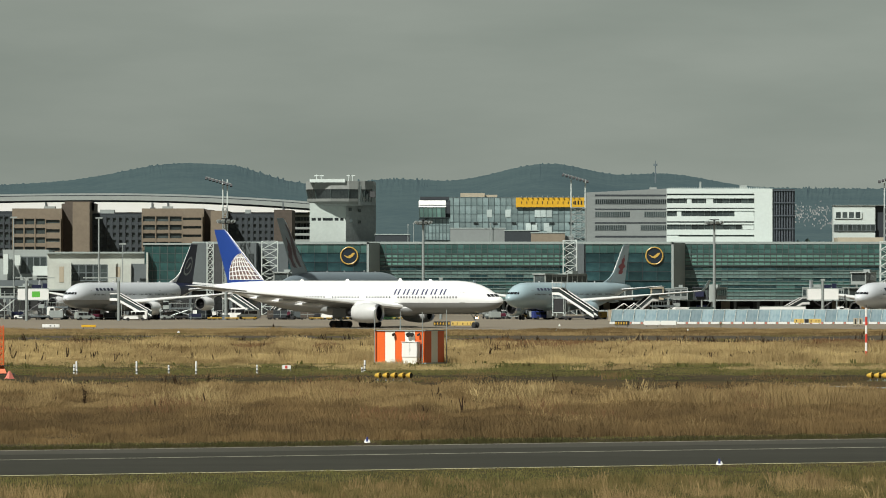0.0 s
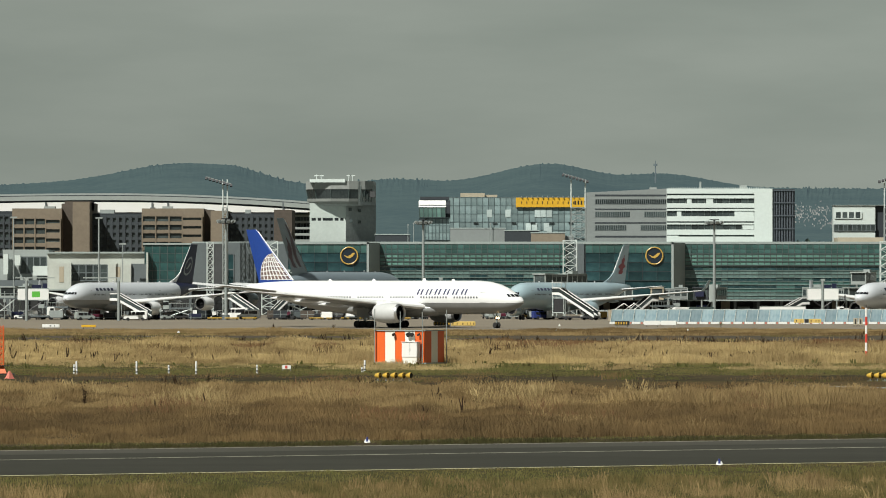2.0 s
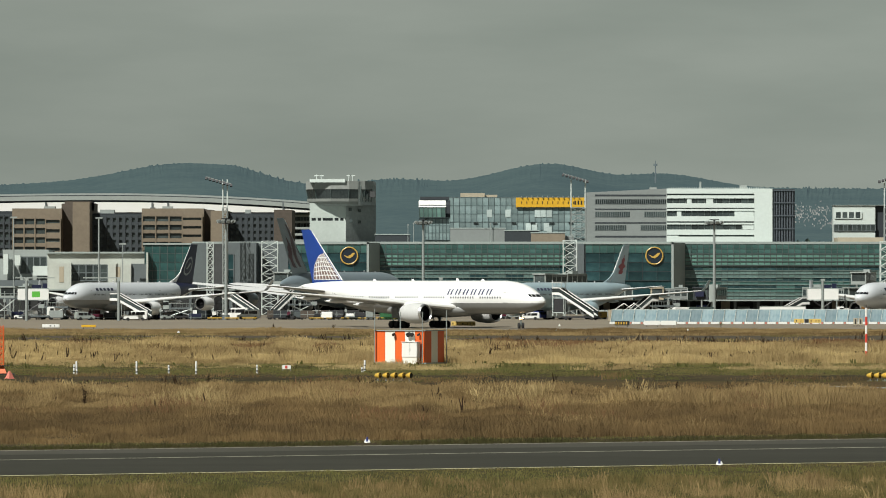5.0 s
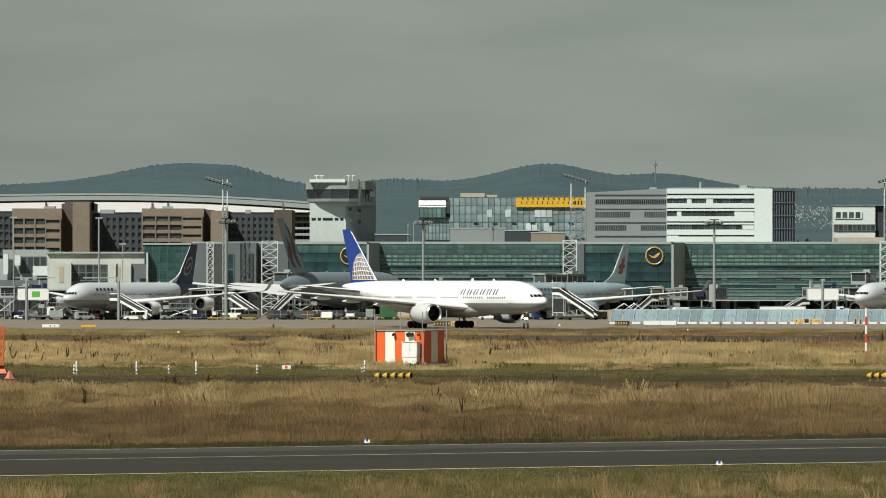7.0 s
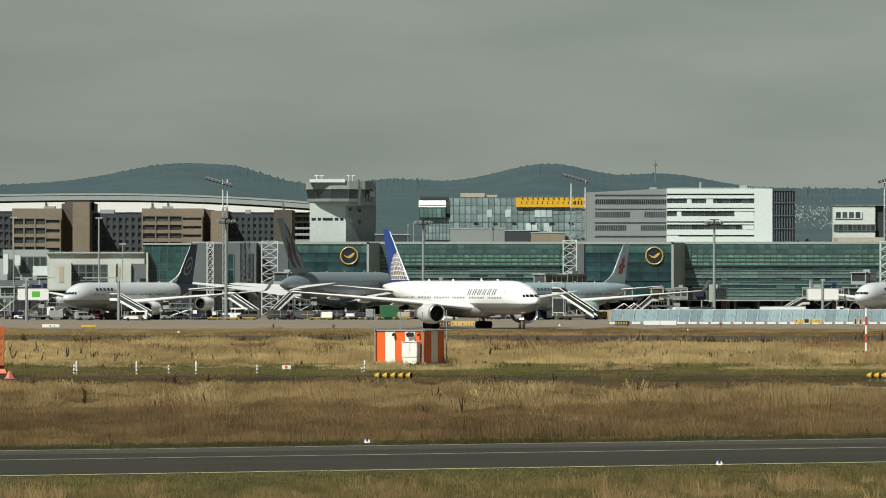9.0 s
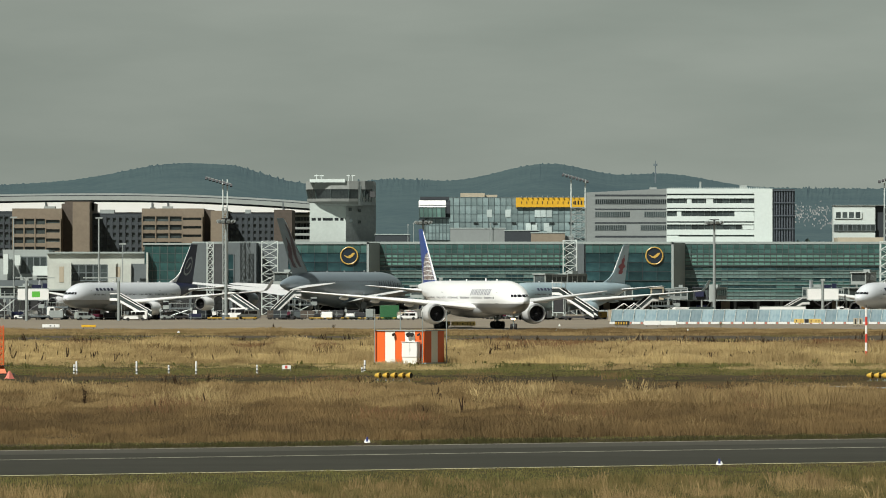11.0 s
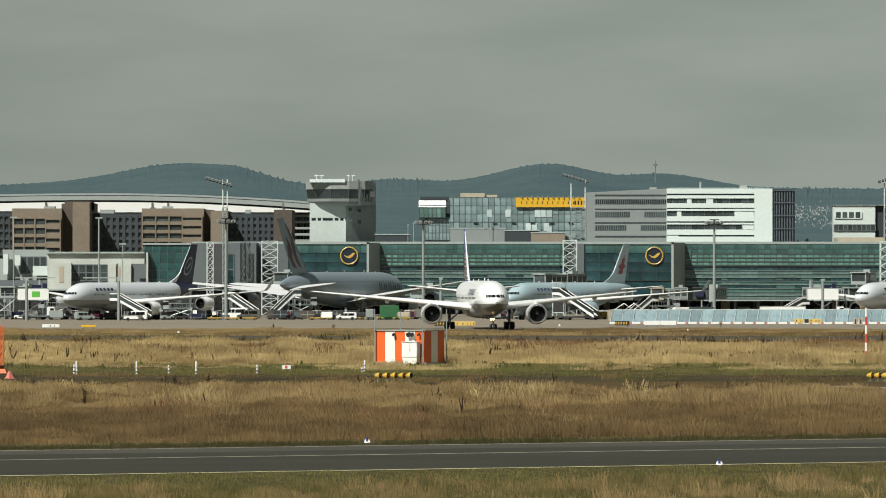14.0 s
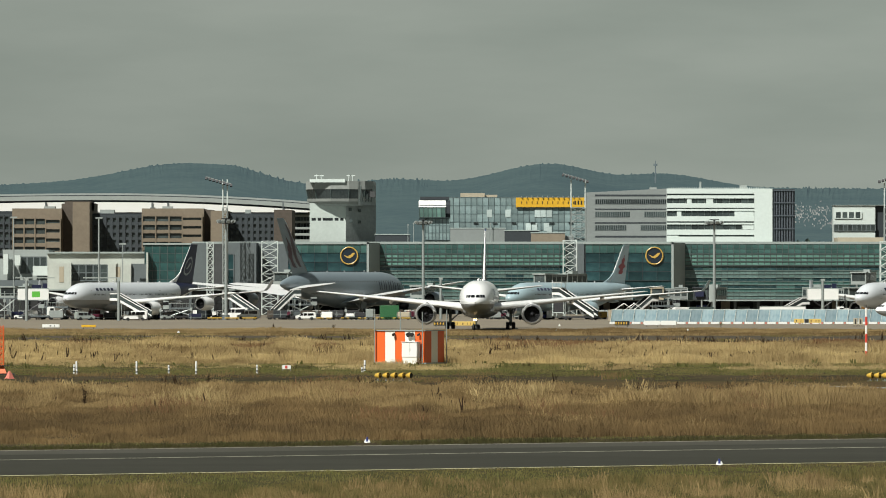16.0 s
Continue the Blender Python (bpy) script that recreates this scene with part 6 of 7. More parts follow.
# ---- blue hoarding along the taxiway ----
hoarding = thing("hoarding", "pale blue translucent site hoarding on red and white barrier blocks", "fence")
bm = B()
prism(bm, [(-1.12, 0.5), (1.12, 0.5), (1.47, 2.96), (-0.77, 2.96)], -0.04, 0.04)
panel_me = mesh_of(bm, "blue_panel")
rail_me = mesh_of(bx(-0.8, 1.5, -0.06, 0.06, 2.961, 3.05), "white_steel")
bm = B()
prism(bm, [(-0.05, 0.3), (0.05, 0.3), (0.45, 2.95), (0.35, 2.95)], -0.08, 0.06)
post_me = mesh_of(bm, "white_steel")
for i in range(27):
    x = 35.3 + 2.3 * i
    y = 1165 + 0.08 * math.sin(i * 1.7)
    lean = pose(x, y, 0, -5, 0.5 * math.sin(i * 3.1), 1.5 * math.sin(i * 2.3))
    part("panel", panel_me, "blue_panel", hoarding, m=lean)
    part("top_rail", rail_me, "white_steel", hoarding, m=lean)
    part("post", post_me, "white_steel", hoarding, m=pose(x - 1.15, y - 0.1, 0, -5, 0, 0))
blocks = [mesh_of(bx(-0.85, 0.85, -0.3, 0.3, 0.04, 0.48), "white_paint"), mesh_of(bx(-0.13, 0.13, -0.28, 0.28, 0.04, 0.4), "pink")]
for i in range(54):
    mt = ("white_paint", "pink")[i % 2]
    part("barrier_block", blocks[i % 2], mt, hoarding, m=pose(34.8 + 1.15 * i, 1164.2, 0))

# ---- taxiway signs ----
def sign(mark, d, w, h, mt, bars, label, z=0.12):
    s = thing("taxiway_sign", label, "sign", "taxiway signs", m=pose(at(mark, d), d, 0.04))
    bm = bx(-w / 2, w / 2, -0.12, 0.12, z + 0.15, z + h)
    bmesh.ops.bevel(bm, geom=bm.edges[:], offset=0.04, segments=1, affect="EDGES")
    part("panel", bm, mt, s)
    for u in (-w * 0.35, w * 0.35):
        solid("foot", "dark_metal", s, (u - 0.06, u + 0.06, -0.06, 0.06, 0, z + 0.16))
    for u, v in bars:
        solid("bar", "black" if mt != "black" else "lamp_yellow", s, (u, v, -0.14, -0.122, z + 0.35, z + h - 0.2))


sign(820, 1088, 4.6, 0.95, "sign_yellow", [(-2.1, -1.9), (-1.2, -1.1), (-0.2, 0.0), (0.7, 0.8), (1.3, 1.4), (1.9, 2.1)], "yellow taxiway sign with dark marks in the grass")
sign(782, 1090, 3.2, 0.95, "black", [(-1.5 + 0.55 * k, -1.25 + 0.55 * k) for k in range(6)], "black and yellow striped taxiway sign")
sign(1101, 1094, 2.8, 1.0, "black", [(-1.3 + 0.5 * k, -1.05 + 0.5 * k) for k in range(5)], "black and yellow striped taxiway sign")
sign(1154, 1100, 3.0, 1.0, "white_paint", [], "plain white back of a taxiway sign")
sign(1183, 1100, 3.0, 1.0, "white_paint", [], "plain white back of a taxiway sign")
sign(90, 1045, 3.2, 0.75, "white_paint", [(-0.2, 0.1), (0.6, 0.8)], "low white taxiway sign in the grass")
sign(157, 1050, 2.7, 0.6, "yellow_sign", [(-0.8, -0.6), (0.2, 0.4), (0.9, 1.1)], "low orange-yellow taxiway sign in the grass")
sign(1414, 1160, 2.1, 0.95, "sign_yellow", [(-0.6, -0.45), (0.3, 0.45)], "yellow sign before the hoarding")
sign(1442.5, 1160, 2.5, 0.95, "sign_yellow", [(-0.9, -0.75), (0.1, 0.25), (0.7, 0.85)], "yellow sign before the hoarding")
sign(1427.5, 1159, 0.85, 0.93, "black", [], "small black sign between yellow ones")
sign(1514, 1100, 0.8, 1.5, "beige_box", [(-0.12, 0.12)], "small upright pale board before the hoarding")
sign(1523, 1100, 0.8, 1.5, "beige_box", [(-0.12, 0.12)], "small upright pale board before the hoarding")


# ---- equipment in the grass ----
shelter = thing("equipment_shelter", "orange and white striped equipment shelter in the dry grass", "shelter", m=pose(-7.27, 612, 0, 0, 0, -27))
SW, SD, SH = 6.0, 4.5, 3.55
solid("plinth", "light_panel", shelter, (-0.25, SW + 0.2, -0.2, SD + 0.2, 0, 0.18))
solid("core", "shelter_white", shelter, (0.05, SW - 0.05, 0.05, SD - 0.05, 0.18, SH - 0.05))
w = SW / 5
for i in range(5):
    solid("front_panel", ("orange", "shelter_white")[i % 2], shelter, (i * w + 0.01, (i + 1) * w - 0.01, 0, 0.05, 0.18, SH))
    solid("rear_panel", ("orange", "shelter_white")[i % 2], shelter, (i * w + 0.01, (i + 1) * w - 0.01, SD - 0.05, SD, 0.18, SH))
w = SD / 3
for i in range(3):
    for x in (0, SW - 0.05):
        solid("side_panel", ("orange", "shelter_white")[i % 2], shelter, (x, x + 0.05, max(0.06, i * w + 0.01), min(SD - 0.06, (i + 1) * w - 0.01), 0.18, SH))
solid("roof", "light_panel", shelter, (-0.12, SW + 0.12, -0.12, SD + 0.12, SH, SH + 0.1))
for x, y, h in ((0.1, 0.0, 5.9), (SW - 0.1, -0.1, 5.6)):
    bm = B()
    rod(bm, (x, y - 0.3, 0), (x, y - 0.3, h), 0.07, 0.05, 8)
    part("whip_aerial", bm, "steel", shelter)
for x, y, h in ((2.0, 2.0, 5.6), (SW + 0.3, SD, 5.8)):
    bm = B()
    rod(bm, (x, y, SH if x < SW else 0), (x, y, h), 0.07, 0.05, 8)
    part("whip_aerial", bm, "steel", shelter)
for x, s in ((2.4, 0.12), (4.2, 0.2), (4.6, 0.16), (5.4, 0.1)):
    bm = B()
    rod(bm, (x, -0.12, SH - 0.3), (x, -0.45, SH - 0.42), s, s * 1.3, 10)
    part("floodlight", bm, "dark_metal", shelter)
cab_ = thing("equipment_cabinet", "white equipment cabinet before the wall of the striped shelter", "cabinet", m=pose(-4.42, 609.31, 0, 0, 0, -27))
bm = bx(0, 1.84, 0, 0.85, 0.75, 2.36)
bmesh.ops.bevel(bm, geom=bm.edges[:], offset=0.05, segments=2, affect="EDGES")
part("body", bm, "white_paint", cab_)
solid("plinth", "shelter_white", cab_, (0.06, 1.78, 0.06, 0.8, 0, 0.75))
solid("door_gap", "grey_panel", cab_, (0.91, 0.93, -0.012, 0.0, 0.85, 2.26))
solid("handle", "dark_metal", cab_, (1.0, 1.05, -0.04, 0.0, 1.5, 1.7))
solid("lid", "white_paint", cab_, (-0.05, 1.89, -0.06, 0.9, 2.361, 2.42))


def approach_light(x, y, heading):
    a = thing("approach_light", "yellow conical approach light on a short stand", "light fixture", "approach lights", m=pose(x, y, 0, 0, 0, heading))
    bm = B()
    lathe(bm, [(-0.36, 0.04), (-0.26, 0.16), (0.0, 0.25), (0.16, 0.3), (0.22, 0.3)], (0, 0, 0.5), 16)
    part("housing", bm, "lamp_yellow", a, smooth=True)
    bm = B()
    rod(bm, (0.17, 0, 0.5), (0.23, 0, 0.5), 0.27, n=16)
    part("lens", bm, "cockpit_glass", a)
    bm = B()
    rod(bm, (0, 0, 0), (0, 0, 0.3), 0.06, n=8)
    part("stand", bm, "steel", a)
    solid("foot", "light_panel", a, (-0.2, 0.2, -0.2, 0.2, 0, 0.05))


for mark in (669, 683, 697, 711, 724, 1540, 1553, 1566, 1579):
    approach_light((mark - AXIS) * 508 / REACH, 508, -28)


def marker_post(mark, d, h=1.15):
    p = thing("marker_post", "white marker post with black bands in the grass", "post", "white marker posts", m=pose((mark - AXIS) * d / REACH, d, 0, random.uniform(-4, 4), random.uniform(-4, 4), 0))
    bm = B()
    rod(bm, (0, 0, 0), (0, 0, h), 0.1, 0.09, 10)
    part("shaft", bm, "white_paint", p, smooth=True)
    bm = B()
    rod(bm, (0, 0, h), (0, 0, h + 0.06), 0.09, 0.04, 10)
    part("cap", bm, "white_paint", p)
    bm = B()
    rod(bm, (0, 0, 0.22), (0, 0, 0.34), 0.106, 0.106, 10)
    rod(bm, (0, 0, 0.62), (0, 0, 0.68), 0.102, 0.102, 10)
    part("band", bm, "black", p)


for mark, d, h in ((131, 546, 0.9), (136, 542, 1.25), (242, 542, 1.25), (299, 548, 0.8), (347, 542, 1.25), (455, 548, 0.8), (645, 558, 1.1), (641, 554, 0.5)):
    marker_post(mark, d, h)
board = thing("marker_board", "low white and red marker board in the grass", "sign", m=pose(-15.41, 562, 0))
solid("panel", "white_paint", board, (-0.42, 0.42, -0.05, 0.05, 0.25, 0.62))
solid("stripe", "red", board, (-0.15, 0.1, -0.06, -0.052, 0.3, 0.58))
solid("foot", "steel", board, (-0.4, -0.34, -0.03, 0.03, 0, 0.25), (0.34, 0.4, -0.03, 0.03, 0, 0.25))

# orange lattice post at the west edge, with its black tray and a faded cone
lp = thing("lattice_post", "orange lattice aerial post on a black base", "post")
X0, Y0 = -40.98, 530.0
for u in (-0.18, 0.18):
    for v in (-0.18, 0.18):
        bm = B()
        rod(bm, (X0 + u, Y0 + v, 0.3), (X0 + u, Y0 + v, 4.7), 0.045, n=6)
        part("leg", bm, "orange", lp)
for k in range(11):
    z = 0.5 + 0.39 * k
    for p, q in (((-0.18, z), (0.18, z + 0.39)), ((0.18, z), (-0.18, z + 0.39))):
        bm = B()
        rod(bm, (X0 + p[0], Y0 - 0.18, p[1]), (X0 + q[0], Y0 - 0.18, q[1]), 0.03, n=5)
        part("brace", bm, "orange", lp)
bm = B()
loft(bm, [[Vector((X0 + r * u, Y0 + r * v, z)) for u, v in ((-1, -1), (1, -1), (1, 1), (-1, 1))] for r, z in ((0.5, 0.35), (0.2, 1.0))])
part("skirt", bm, "orange", lp)
solid("tray", "black", lp, (X0 - 1.1, X0 + 1.2, Y0 - 0.6, Y0 + 0.6, 0.2, 0.32), (X0 - 0.7, X0 + 0.7, Y0 - 0.5, Y0 + 0.5, 1.0, 1.08))
solid("leg_block", "dark_metal", lp, (X0 - 0.9, X0 - 0.6, Y0 - 0.3, Y0 + 0.3, 0, 0.2), (X0 + 0.6, X0 + 0.9, Y0 - 0.3, Y0 + 0.3, 0, 0.2))
cone = thing("marker_cone", "faded red marker cone in the grass", "cone")
bm = B()
rod(bm, (-39.49, 520, 0.05), (-39.49, 520, 0.7), 0.42, 0.1, 4)
part("body", bm, "pink", cone)
solid("base", "pink", cone, (-39.49 - 0.45, -39.49 + 0.45, 519.55, 520.45, 0, 0.06))

# red and white pole
rp = thing("striped_pole", "red and white striped aerial pole in the grass", "pole")
X0, Y0 = 47.46, 640.0
for k in range(6):
    bm = B()
    rod(bm, (X0, Y0, 0.05 + 0.97 * k), (X0, Y0, 0.05 + 0.97 * (k + 1)), 0.13, n=10)
    part("section", bm, ("red", "white_paint")[k % 2], rp)
solid("foot", "light_panel", rp, (X0 - 0.3, X0 + 0.3, Y0 - 0.3, Y0 + 0.3, 0, 0.08))
bm = B()
rod(bm, (X0, Y0, 5.87), (X0, Y0, 6.2), 0.05, n=6)
part("tip", bm, "dark_metal", rp)

for mark, d in ((650, 315), (1273, 277)):
    el = thing("edge_light", "small white taxiway edge light on the verge", "light fixture", "edge lights", m=pose((mark - AXIS) * d / REACH, d, 0.03))
    bm = B()
    rod(bm, (0, 0, 0), (0, 0, 0.06), 0.17, 0.12, 12)
    part("base", bm, "white_paint", el)
    for u in (-0.1, 0.1):
        bm = B()
        rod(bm, (u * 1.2, 0, 0.03), (u * 0.7, 0, 0.17), 0.06, 0.04, 10)
        part("lobe", bm, "white_paint", el)
    bm = B()
    rod(bm, (0, 0, 0.04), (0, 0, 0.3), 0.07, 0.045, 10)
    part("lamp", bm, "vehicle_blue", el)
for mark, d in ((985, 985), (1217, 1000), (316, 960), (990, 1110)):
    el = thing("edge_light", "small white runway edge light in the grass", "light fixture", "edge lights", m=pose((mark - AXIS) * d / REACH, d, 0.03))
    bm = B()
    rod(bm, (0, 0, 0), (0, 0, 0.3), 0.24, 0.16, 10)
    part("base", bm, "white_paint", el)
    bm = B()
    rod(bm, (0, 0, 0.3), (0, 0, 0.42), 0.14, 0.05, 10)
    part("lamp", bm, "white_paint", el)


# ---- grass ----
def grass(name, d0, d1, count, height, width, material, label, blades=3, seed=1, patch=0.05, inside=None, spread=0.3):
    """Tufts of leaning blades over the strip between two distances."""
    r = np.random.RandomState(seed)
    d = np.sqrt(r.uniform(d0 ** 2, d1 ** 2, count))
    x = r.uniform(-1, 1, count) * (d * 0.0776 + 4)
    if inside is not None:
        keep = inside(x, d)
        x, d = x[keep], d[keep]
    n = len(x)
    lump = np.array([noise.noise((a * patch, b * patch * 0.35, seed)) + 0.9 * noise.noise((a * patch * 5, b * patch * 1.4, seed + 9)) for a, b in zip(x, d)])
    size = height * np.clip(0.8 + 0.85 * lump, 0.15, 1.8)
    vs, fs = [], []
    for k in range(blades):
        ang = r.uniform(0, math.pi * 2, n)
        h = size * r.uniform(0.55, 1.15, n)
        bx_, by_ = x + r.uniform(-spread, spread, n), d + r.uniform(-spread, spread, n)
        lean = r.uniform(0, 0.6, n) * h
        la = r.uniform(0, math.pi * 2, n)
        wx, wy = np.cos(ang) * width / 2, np.sin(ang) * width / 2
        a = np.stack([bx_ - wx, by_ - wy, np.zeros(n)], 1)
        b = np.stack([bx_ + wx, by_ + wy, np.zeros(n)], 1)
        c = np.stack([bx_ + lean * np.cos(la) + wx * 0.5, by_ + lean * np.sin(la), h], 1)
        e = np.stack([bx_ + lean * np.cos(la) - wx * 0.35, by_ + lean * np.sin(la), h * 0.93], 1)
        vs.append(np.stack([a, b, c, e], 1).reshape(-1, 3))
    vs = np.concatenate(vs)
    idx = np.arange(len(vs)).reshape(-1, 4)
    me = bpy.data.meshes.new("mesh")
    me.from_pydata(vs.tolist(), [], idx.tolist())
    me.materials.append(M[material])
    return tagged(new(name, me), label, "grass", kind="stuff")


def clear_of_taxiway(x, d):
    v = -math.sin(radians(25.5)) * x + math.cos(radians(25.5)) * (d - 286.3)
    return (v > 31) | (v < -15)


M["g_straw"] = mat("grass_straw", (0.64, 0.495, 0.245), 0.9, c2=(0.205, 0.142, 0.067), scale=0.05, fine=0.3, island=0.07, stretch=(1, 0.4, 0.2), spec=0.1, leafy=0.38)
M["g_tan"] = mat("grass_tan", (0.46, 0.335, 0.16), 0.9, c2=(0.19, 0.13, 0.064), scale=0.07, fine=0.35, island=0.07, stretch=(1, 0.4, 0.2), spec=0.1, leafy=0.38)
M["g_brown"] = mat("grass_brown", (0.285, 0.192, 0.09), 0.9, c2=(0.102, 0.072, 0.037), scale=0.07, fine=0.35, island=0.07, stretch=(1, 0.4, 0.2), spec=0.1, leafy=0.38)
M["g_rust"] = mat("grass_rust", (0.275, 0.155, 0.08), 0.9, c2=(0.16, 0.09, 0.05), scale=0.06, fine=0.4, island=0.07, stretch=(1, 0.4, 0.2), spec=0.1, leafy=0.38)
M["g_green"] = mat("grass_green", (0.0968, 0.1128, 0.0328), 0.9, c2=(0.1656, 0.1328, 0.0576), scale=0.12, fine=0.8, island=0.07, stretch=(1, 0.4, 0.2), spec=0.1, leafy=0.38)
M["g_lush"] = mat("grass_lush", (0.134, 0.145, 0.045), 0.9, c2=(0.225, 0.181, 0.078), scale=0.2, fine=0.9, island=0.07, stretch=(1, 0.4, 0.2), spec=0.1, leafy=0.38)
# green darkened to hold the shadow along the grass edge
M["g_shade"] = mat("grass_shaded_green", (0.052, 0.056, 0.02), 0.9, c2=(0.085, 0.072, 0.034), scale=0.3, fine=1.0, island=0.07, stretch=(1, 0.4, 0.2), spec=0.1, leafy=0.3)
M["g_mixed"] = mat("grass_mixed", (0.276, 0.203, 0.09), 0.9, c2=(0.09, 0.095, 0.033), scale=0.25, fine=1.0, island=0.07, stretch=(1, 0.4, 0.2), spec=0.1, leafy=0.38)
M["g_dark"] = mat("weed_stalks", (0.06, 0.0384, 0.024), 0.9, var=0.4, scale=0.3, island=0.4, spec=0.1, leafy=0.4)


def above_verge(x, d):
    v = -math.sin(radians(25.5)) * x + math.cos(radians(25.5)) * (d - 286.3)
    return (v > -34) & (v < -15) | (v > 27.5) & (v < 31.5)


grass("grass_near", 228, 290, 40000, 0.34, 0.025, "g_mixed", "mixed green and dry tufts at the near verge", 3, 1, 0.12, lambda x, d: -math.sin(radians(25.5)) * x + math.cos(radians(25.5)) * (d - 286.3) < -30)
grass("grass_verge", 235, 350, 60000, 0.15, 0.03, "g_lush", "short green verge grass along the asphalt", 2, 2, 0.2, above_verge)
grass("verge_tufts", 285, 350, 60000, 0.24, 0.035, "g_shade", "dark green tufts along the asphalt with the edge's shadow painted in", 3, 33, 0.3,
      lambda x, d: (abs(x + 4.2) > 0.7) & (abs(-math.sin(radians(25.5)) * x + math.cos(radians(25.5)) * (d - 286.3) - 25.4) < 2.4), spread=0.2)
grass("grass_brown", 312, 428, 95000, 0.6, 0.032, "g_brown", "tall dark brown dried meadow grass", 3, 3, 0.07, clear_of_taxiway)
grass("grass_mown", 536, 612, 34000, 0.17, 0.06, "g_lush", "short green mown grass around the lights", 2, 5, 0.08)
grass("grass_straw", 612, 780, 95000, 0.95, 0.055, "g_straw", "straw-yellow tall meadow grass", 3, 6, 0.035)
grass("grass_rust", 735, 815, 36000, 0.6, 0.07, "g_rust", "reddish brown meadow grass at the runway edge", 3, 12, 0.04)
def west_of_track(x, d):
    """The tall grass draws back before the bare track towards the east."""
    return d < 466 - 0.75 * np.maximum(0, x - 8)


def drift(period, level, east=0.0):
    """True over uneven drifts; east raises their share towards the east side."""
    return lambda x, d: np.array([noise.noise((a / period, b / period * 0.3, 3.3)) + 0.5 * noise.noise((a / period * 4, b / period * 1.3, 7.7)) + east * a for a, b in zip(x, d)]) > level


grass("grass_tan", 395, 474, 60000, 0.8, 0.038, "g_tan", "tall tan meadow grass", 3, 4, 0.06, lambda x, d: drift(16, -0.42, -0.007)(x, d) & west_of_track(x, d))
grass("dusky_meadow", 405, 474, 32000, 0.7, 0.038, "g_brown", "brown meadow grass among the tan", 3, 31, 0.06, lambda x, d: drift(16, 0.1, 0.009)(x, d) & west_of_track(x, d))
grass("track_tufts", 470, 548, 9000, 0.32, 0.05, "g_brown", "low brown tufts growing over the bare earth track", 3, 21, 0.09, drift(9, 0.0), spread=0.35)
grass("track_green", 500, 560, 7000, 0.22, 0.06, "g_green", "low dark green tufts along the earth track", 3, 22, 0.09, drift(7, 0.1), spread=0.35)
grass("meadow_edge", 566, 620, 17000, 0.42, 0.055, "g_straw", "straw tufts straying into the mown strip", 3, 23, 0.07, drift(10, -0.02, 0.006), spread=0.35)
grass("straw_clumps", 616, 780, 7500, 1.2, 0.06, "g_straw", "taller pale straw clumps in the meadow", 5, 24, 0.05, drift(5, 0.22), spread=0.45)
grass("dusky_clumps", 680, 800, 10000, 1.0, 0.06, "g_brown", "darker brown clumps in the straw meadow", 4, 25, 0.05, drift(6, 0.12), spread=0.45)
grass("runway_grass", 840, 960, 15000, 0.28, 0.1, "g_mixed", "thin dry grass grown over the old runway edge", 3, 26, 0.03, drift(16, 0.1, -0.006), spread=0.5)
grass("far_dusky", 925, 1024, 16000, 0.45, 0.1, "g_brown", "dusky brown grass patches before the apron", 3, 32, 0.03, drift(30, 0.05, 0.006), spread=0.5)
grass("grass_far", 925, 1024, 30000, 0.4, 0.1, "g_tan", "rough brown grass strip before the apron", 3, 7, 0.03)
grass("weed_stalks", 630, 850, 620, 1.1, 0.2, "g_dark", "dark dried weed stalks standing in the meadow", 3, 8, 0.05, spread=0.25)
grass("weeds_near", 380, 500, 60, 1.1, 0.16, "g_dark", "dark weed stalks scattered in the brown grass", 3, 9, 0.05, clear_of_taxiway, spread=0.2)
grass("leafy_weeds", 580, 612, 90, 0.45, 0.3, "g_green", "low leafy green weeds at the meadow edge", 4, 10, 0.06)
grass("tan_clumps", 330, 430, 5000, 0.7, 0.035, "g_tan", "scattered pale grass clumps in the brown meadow", 5, 14, 0.04, lambda x, d: clear_of_taxiway(x, d) & (np.sin(x * 0.31 + d * 0.05) + np.sin(x * 0.83 + d * 0.021) > 0.9), spread=0.4)
grass("near_clumps", 228, 262, 9000, 0.5, 0.025, "g_tan", "tall tan grass clumps at the near edge", 4, 17, 0.2, lambda x, d: (-math.sin(radians(25.5)) * x + math.cos(radians(25.5)) * (d - 286.3) < -36) & (np.sin(x * 1.3 + d * 0.1) + np.sin(x * 0.43 - d * 0.2) > 0.1), spread=0.3)
grass("pale_clumps", 400, 476, 8000, 0.95, 0.04, "g_straw", "pale straw clumps along the meadow top", 4, 15, 0.05, lambda x, d: (np.sin(x * 0.21 + d * 0.03) + np.sin(x * 0.57 - d * 0.017) > 0.55) & west_of_track(x, d), spread=0.4)
grass("rust_clumps", 350, 470, 7000, 0.8, 0.04, "g_rust", "reddish dry clumps in the meadow", 4, 16, 0.05, lambda x, d: clear_of_taxiway(x, d) & (np.sin(x * 0.17 - d * 0.05) + np.sin(x * 0.47 + d * 0.027) > 0.7), spread=0.4)


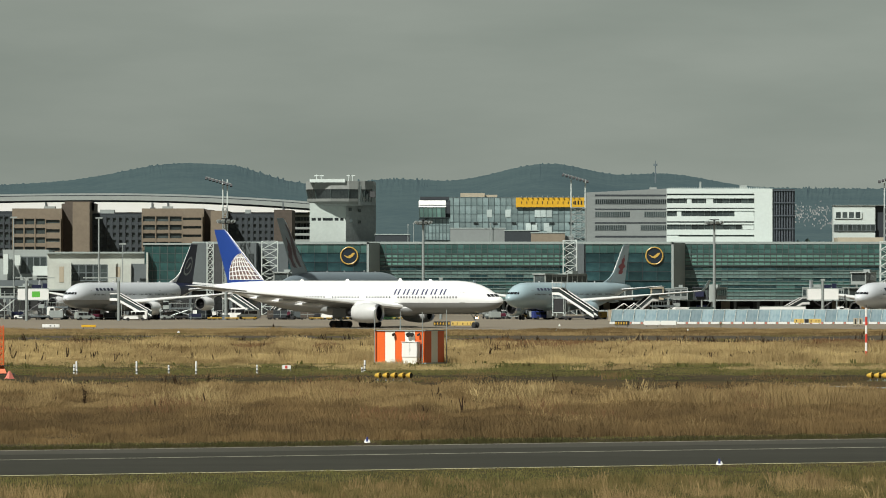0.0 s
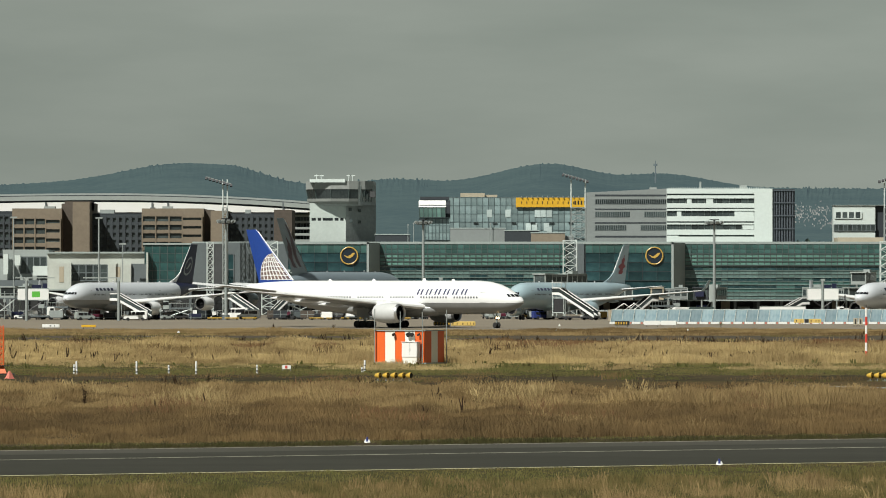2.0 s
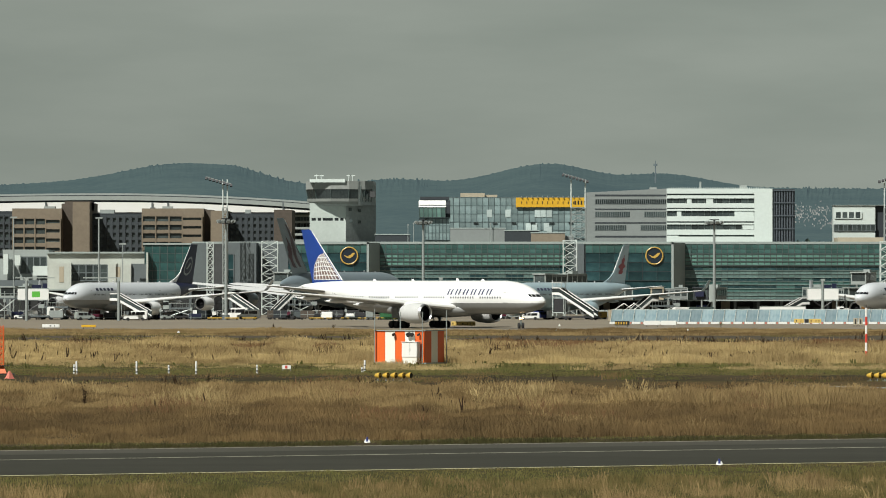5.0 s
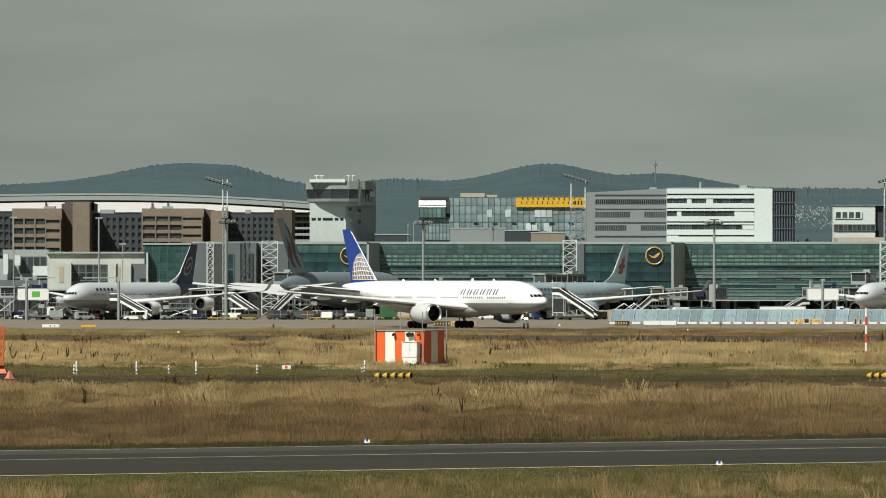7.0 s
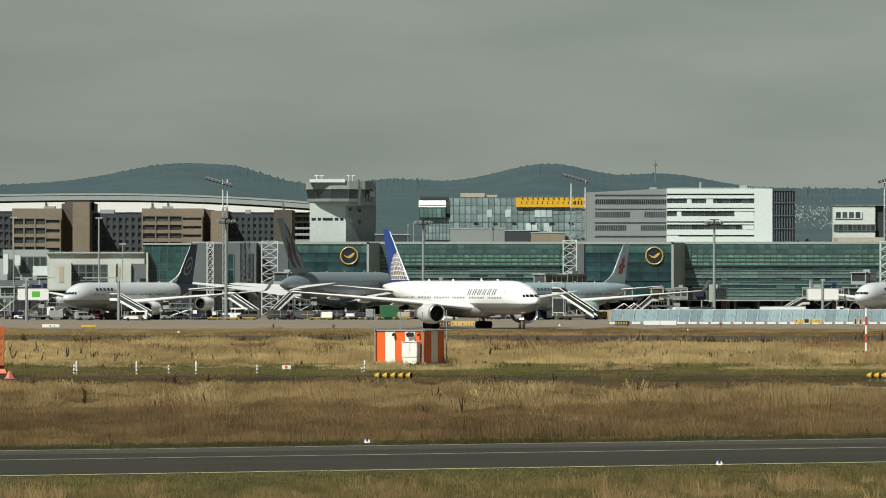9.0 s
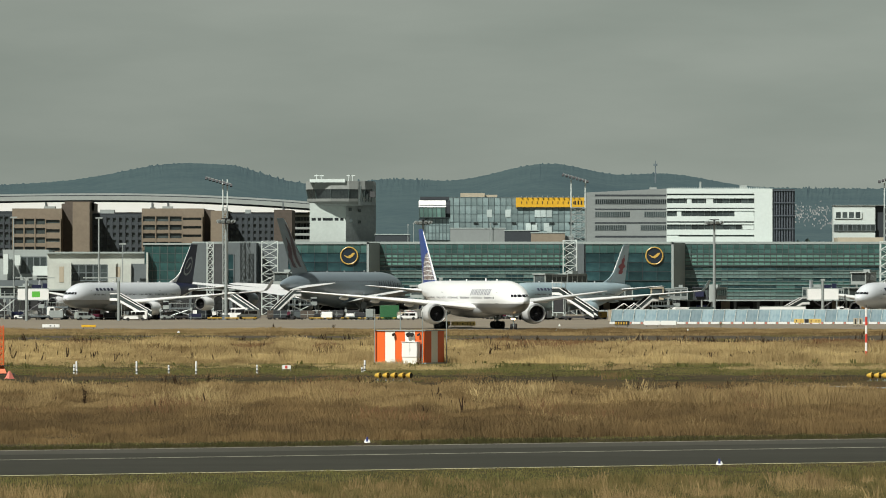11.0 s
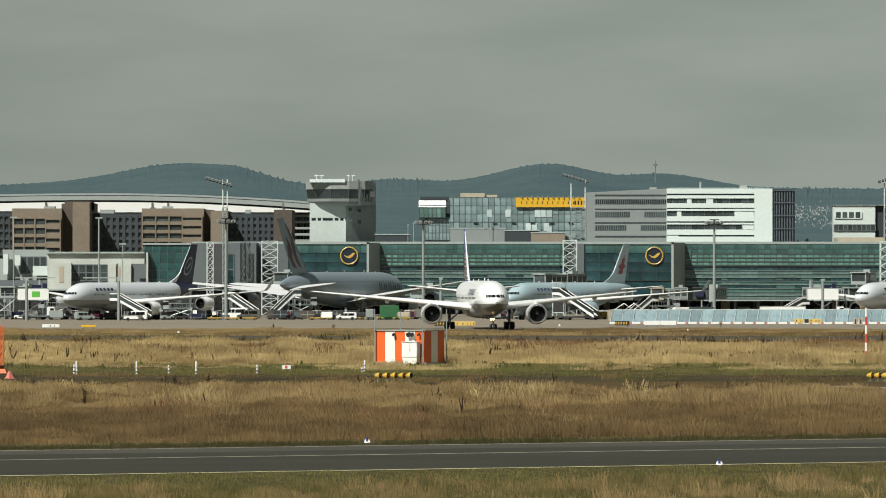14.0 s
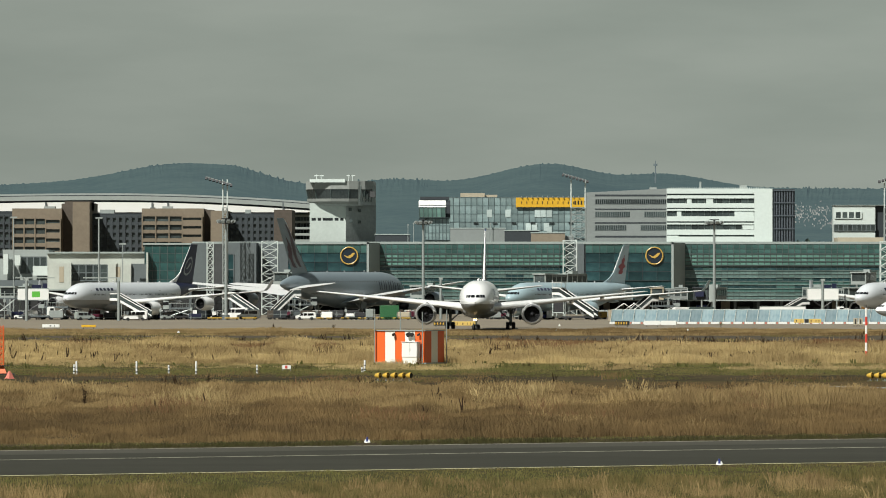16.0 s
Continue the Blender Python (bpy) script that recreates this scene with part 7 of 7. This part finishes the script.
def weed_plant(mark, d, h, spread, colour, label):
    """A single tall weed: stems with many small leaves."""
    p = thing("weed", label, "plant", "single weeds", m=pose((mark - AXIS) * d / REACH, d, 0))
    r = random.Random(mark)
    stems, leaves = B(), B()
    for k in range(5):
        top = Vector((r.uniform(-spread, spread) * 0.6, r.uniform(-0.2, 0.2), h * r.uniform(0.7, 1)))
        rod(stems, (0, 0, 0), top, 0.025, 0.012, 5)
        for i in range(26):
            q = top * r.uniform(0.3, 1.0) + Vector((r.gauss(0, spread * 0.35), r.gauss(0, 0.1), r.gauss(0, 0.05)))
            a = r.uniform(0.05, 0.11)
            vs = [leaves.verts.new(q + Vector((r.uniform(-a, a), r.uniform(-a, a), r.uniform(-a, a)))) for _ in range(3)]
            leaves.faces.new(vs)
    part("stem", stems, "g_dark", p)
    part("leaves", leaves, colour, p)


weed_plant(150, 405, 1.5, 0.2, "g_dark", "tall dark dried weed in the brown meadow")
weed_plant(1078, 585, 0.7, 0.8, "g_green", "low dark green bush in the mown strip")
weed_plant(938, 590, 0.6, 0.7, "g_green", "low dark green bush in the mown strip")
weed_plant(545, 572, 0.5, 1.0, "g_green", "low dark green weeds in the mown strip")
weed_plant(522, 575, 0.45, 0.9, "g_green", "low dark green weeds in the mown strip")
weed_plant(1445, 585, 0.6, 0.9, "g_green", "low dark green bush in the mown strip")
weed_plant(740, 603, 0.8, 0.6, "g_tan", "pale dry weed growing by the equipment cabinet")
weed_plant(1198, 430, 1.5, 0.05, "g_dark", "thin dark dried stalk in the meadow")
weed_plant(1180, 415, 1.0, 0.05, "g_dark", "thin dark dried stalk in the meadow")
weed_plant(1276, 1080, 1.3, 1.0, "g_green", "small green bush at the taxiway edge")
weed_plant(590, 1030, 1.2, 0.35, "g_dark", "dark weed at the taxiway edge")
weed_plant(484, 1035, 1.1, 0.15, "g_dark", "dark weed at the taxiway edge")
duct = thing("cable_duct", "pale concrete cable duct covers in the grass", "cable duct")
for k in range(9):
    x = 29.64 + 0.95 * k
    solid("cover", "light_panel", duct, (x, x + 0.9, 484 - 1.6 * k, 485.2 - 1.6 * k, 0, 0.07 + 0.012 * (k % 3)))


# ---- what moves ----
# seconds, place of the main gear on the ground, heading
TAXI = [
(0.0, -16.55, 1079.91, -29.16), (1.0, -14.10, 1078.50, -31.08), (2.0, -11.61, 1076.93, -33.45), (3.0, -9.12, 1075.20, -36.27),
(4.0, -6.70, 1073.31, -39.59), (5.0, -4.41, 1071.29, -43.46), (6.0, -2.30, 1069.13, -47.94), (7.0, -0.40, 1066.84, -52.99),
(8.0, 1.25, 1064.42, -58.21), (9.0, 2.67, 1061.89, -63.18), (10.0, 3.87, 1059.25, -67.85), (11.0, 4.87, 1056.48, -72.28),
(12.0, 5.68, 1053.59, -76.58), (13.0, 6.28, 1050.55, -80.81), (14.0, 6.68, 1047.37, -84.88), (15.0, 6.87, 1044.02, -88.65),
(16.0, 6.84, 1040.51, -92.11)]


def roll_wheels(gear, radius, speed, turn=0.0):
    """Each wheel of a gear leg spins as the aircraft rolls."""
    for w in gear.children:
        if w.name.startswith("wheel"):
            x, y, z = w.matrix_basis.translation
            step = 0.25 if speed / radius < 6 else 0.1
            n = round(16 / step)
            walk(w, [(i * step, pose(x, y, z, 0, math.degrees(speed * i * step / radius), 0)) for i in range(n + 1)])


def motions():
    # the blue-tailed airliner turns towards the meadow
    walk(taxiing, [(t, pose(x, y, 0.05, 0, 0, h)) for t, x, y, h in TAXI])
    for part_ in taxiing.children:
        if part_.name.startswith("main_gear"):
            roll_wheels(part_, 0.66, 3.0)
        if part_.name.startswith("nose_gear"):
            at_ = part_.matrix_basis.translation.copy()
            rates = [(t0, math.degrees(math.atan(25.9 * math.radians(h0 - h1) / (t1 - t0) / 3.0))) for (t0, _, _, h0), (t1, _, _, h1) in zip(TAXI, TAXI[1:])]
            walk(part_, [(t, pose(*at_, 0, 0, -a)) for t, a in rates] + [(16.0, pose(*at_, 0, 0, -rates[-1][1]))])
            roll_wheels(part_, 0.54, 3.1)
    # the narrow-body comes in along the taxiway
    nose = 83.32 + NARROW["base"]
    walk(arriving, [(t, pose(nose + 6.0 * (16 - t), 1100, 0.05, 0, 0, 180)) for t in (0, 4, 8, 12, 16.0)])
    # a car drives along behind the airliner
    walk(moving_car, [(t, pose(-30.75 + 4.55 * (16 - t), 1278, 0.05, 0, 0, 180)) for t in (0, 4, 8, 12, 16.0)])


motions()
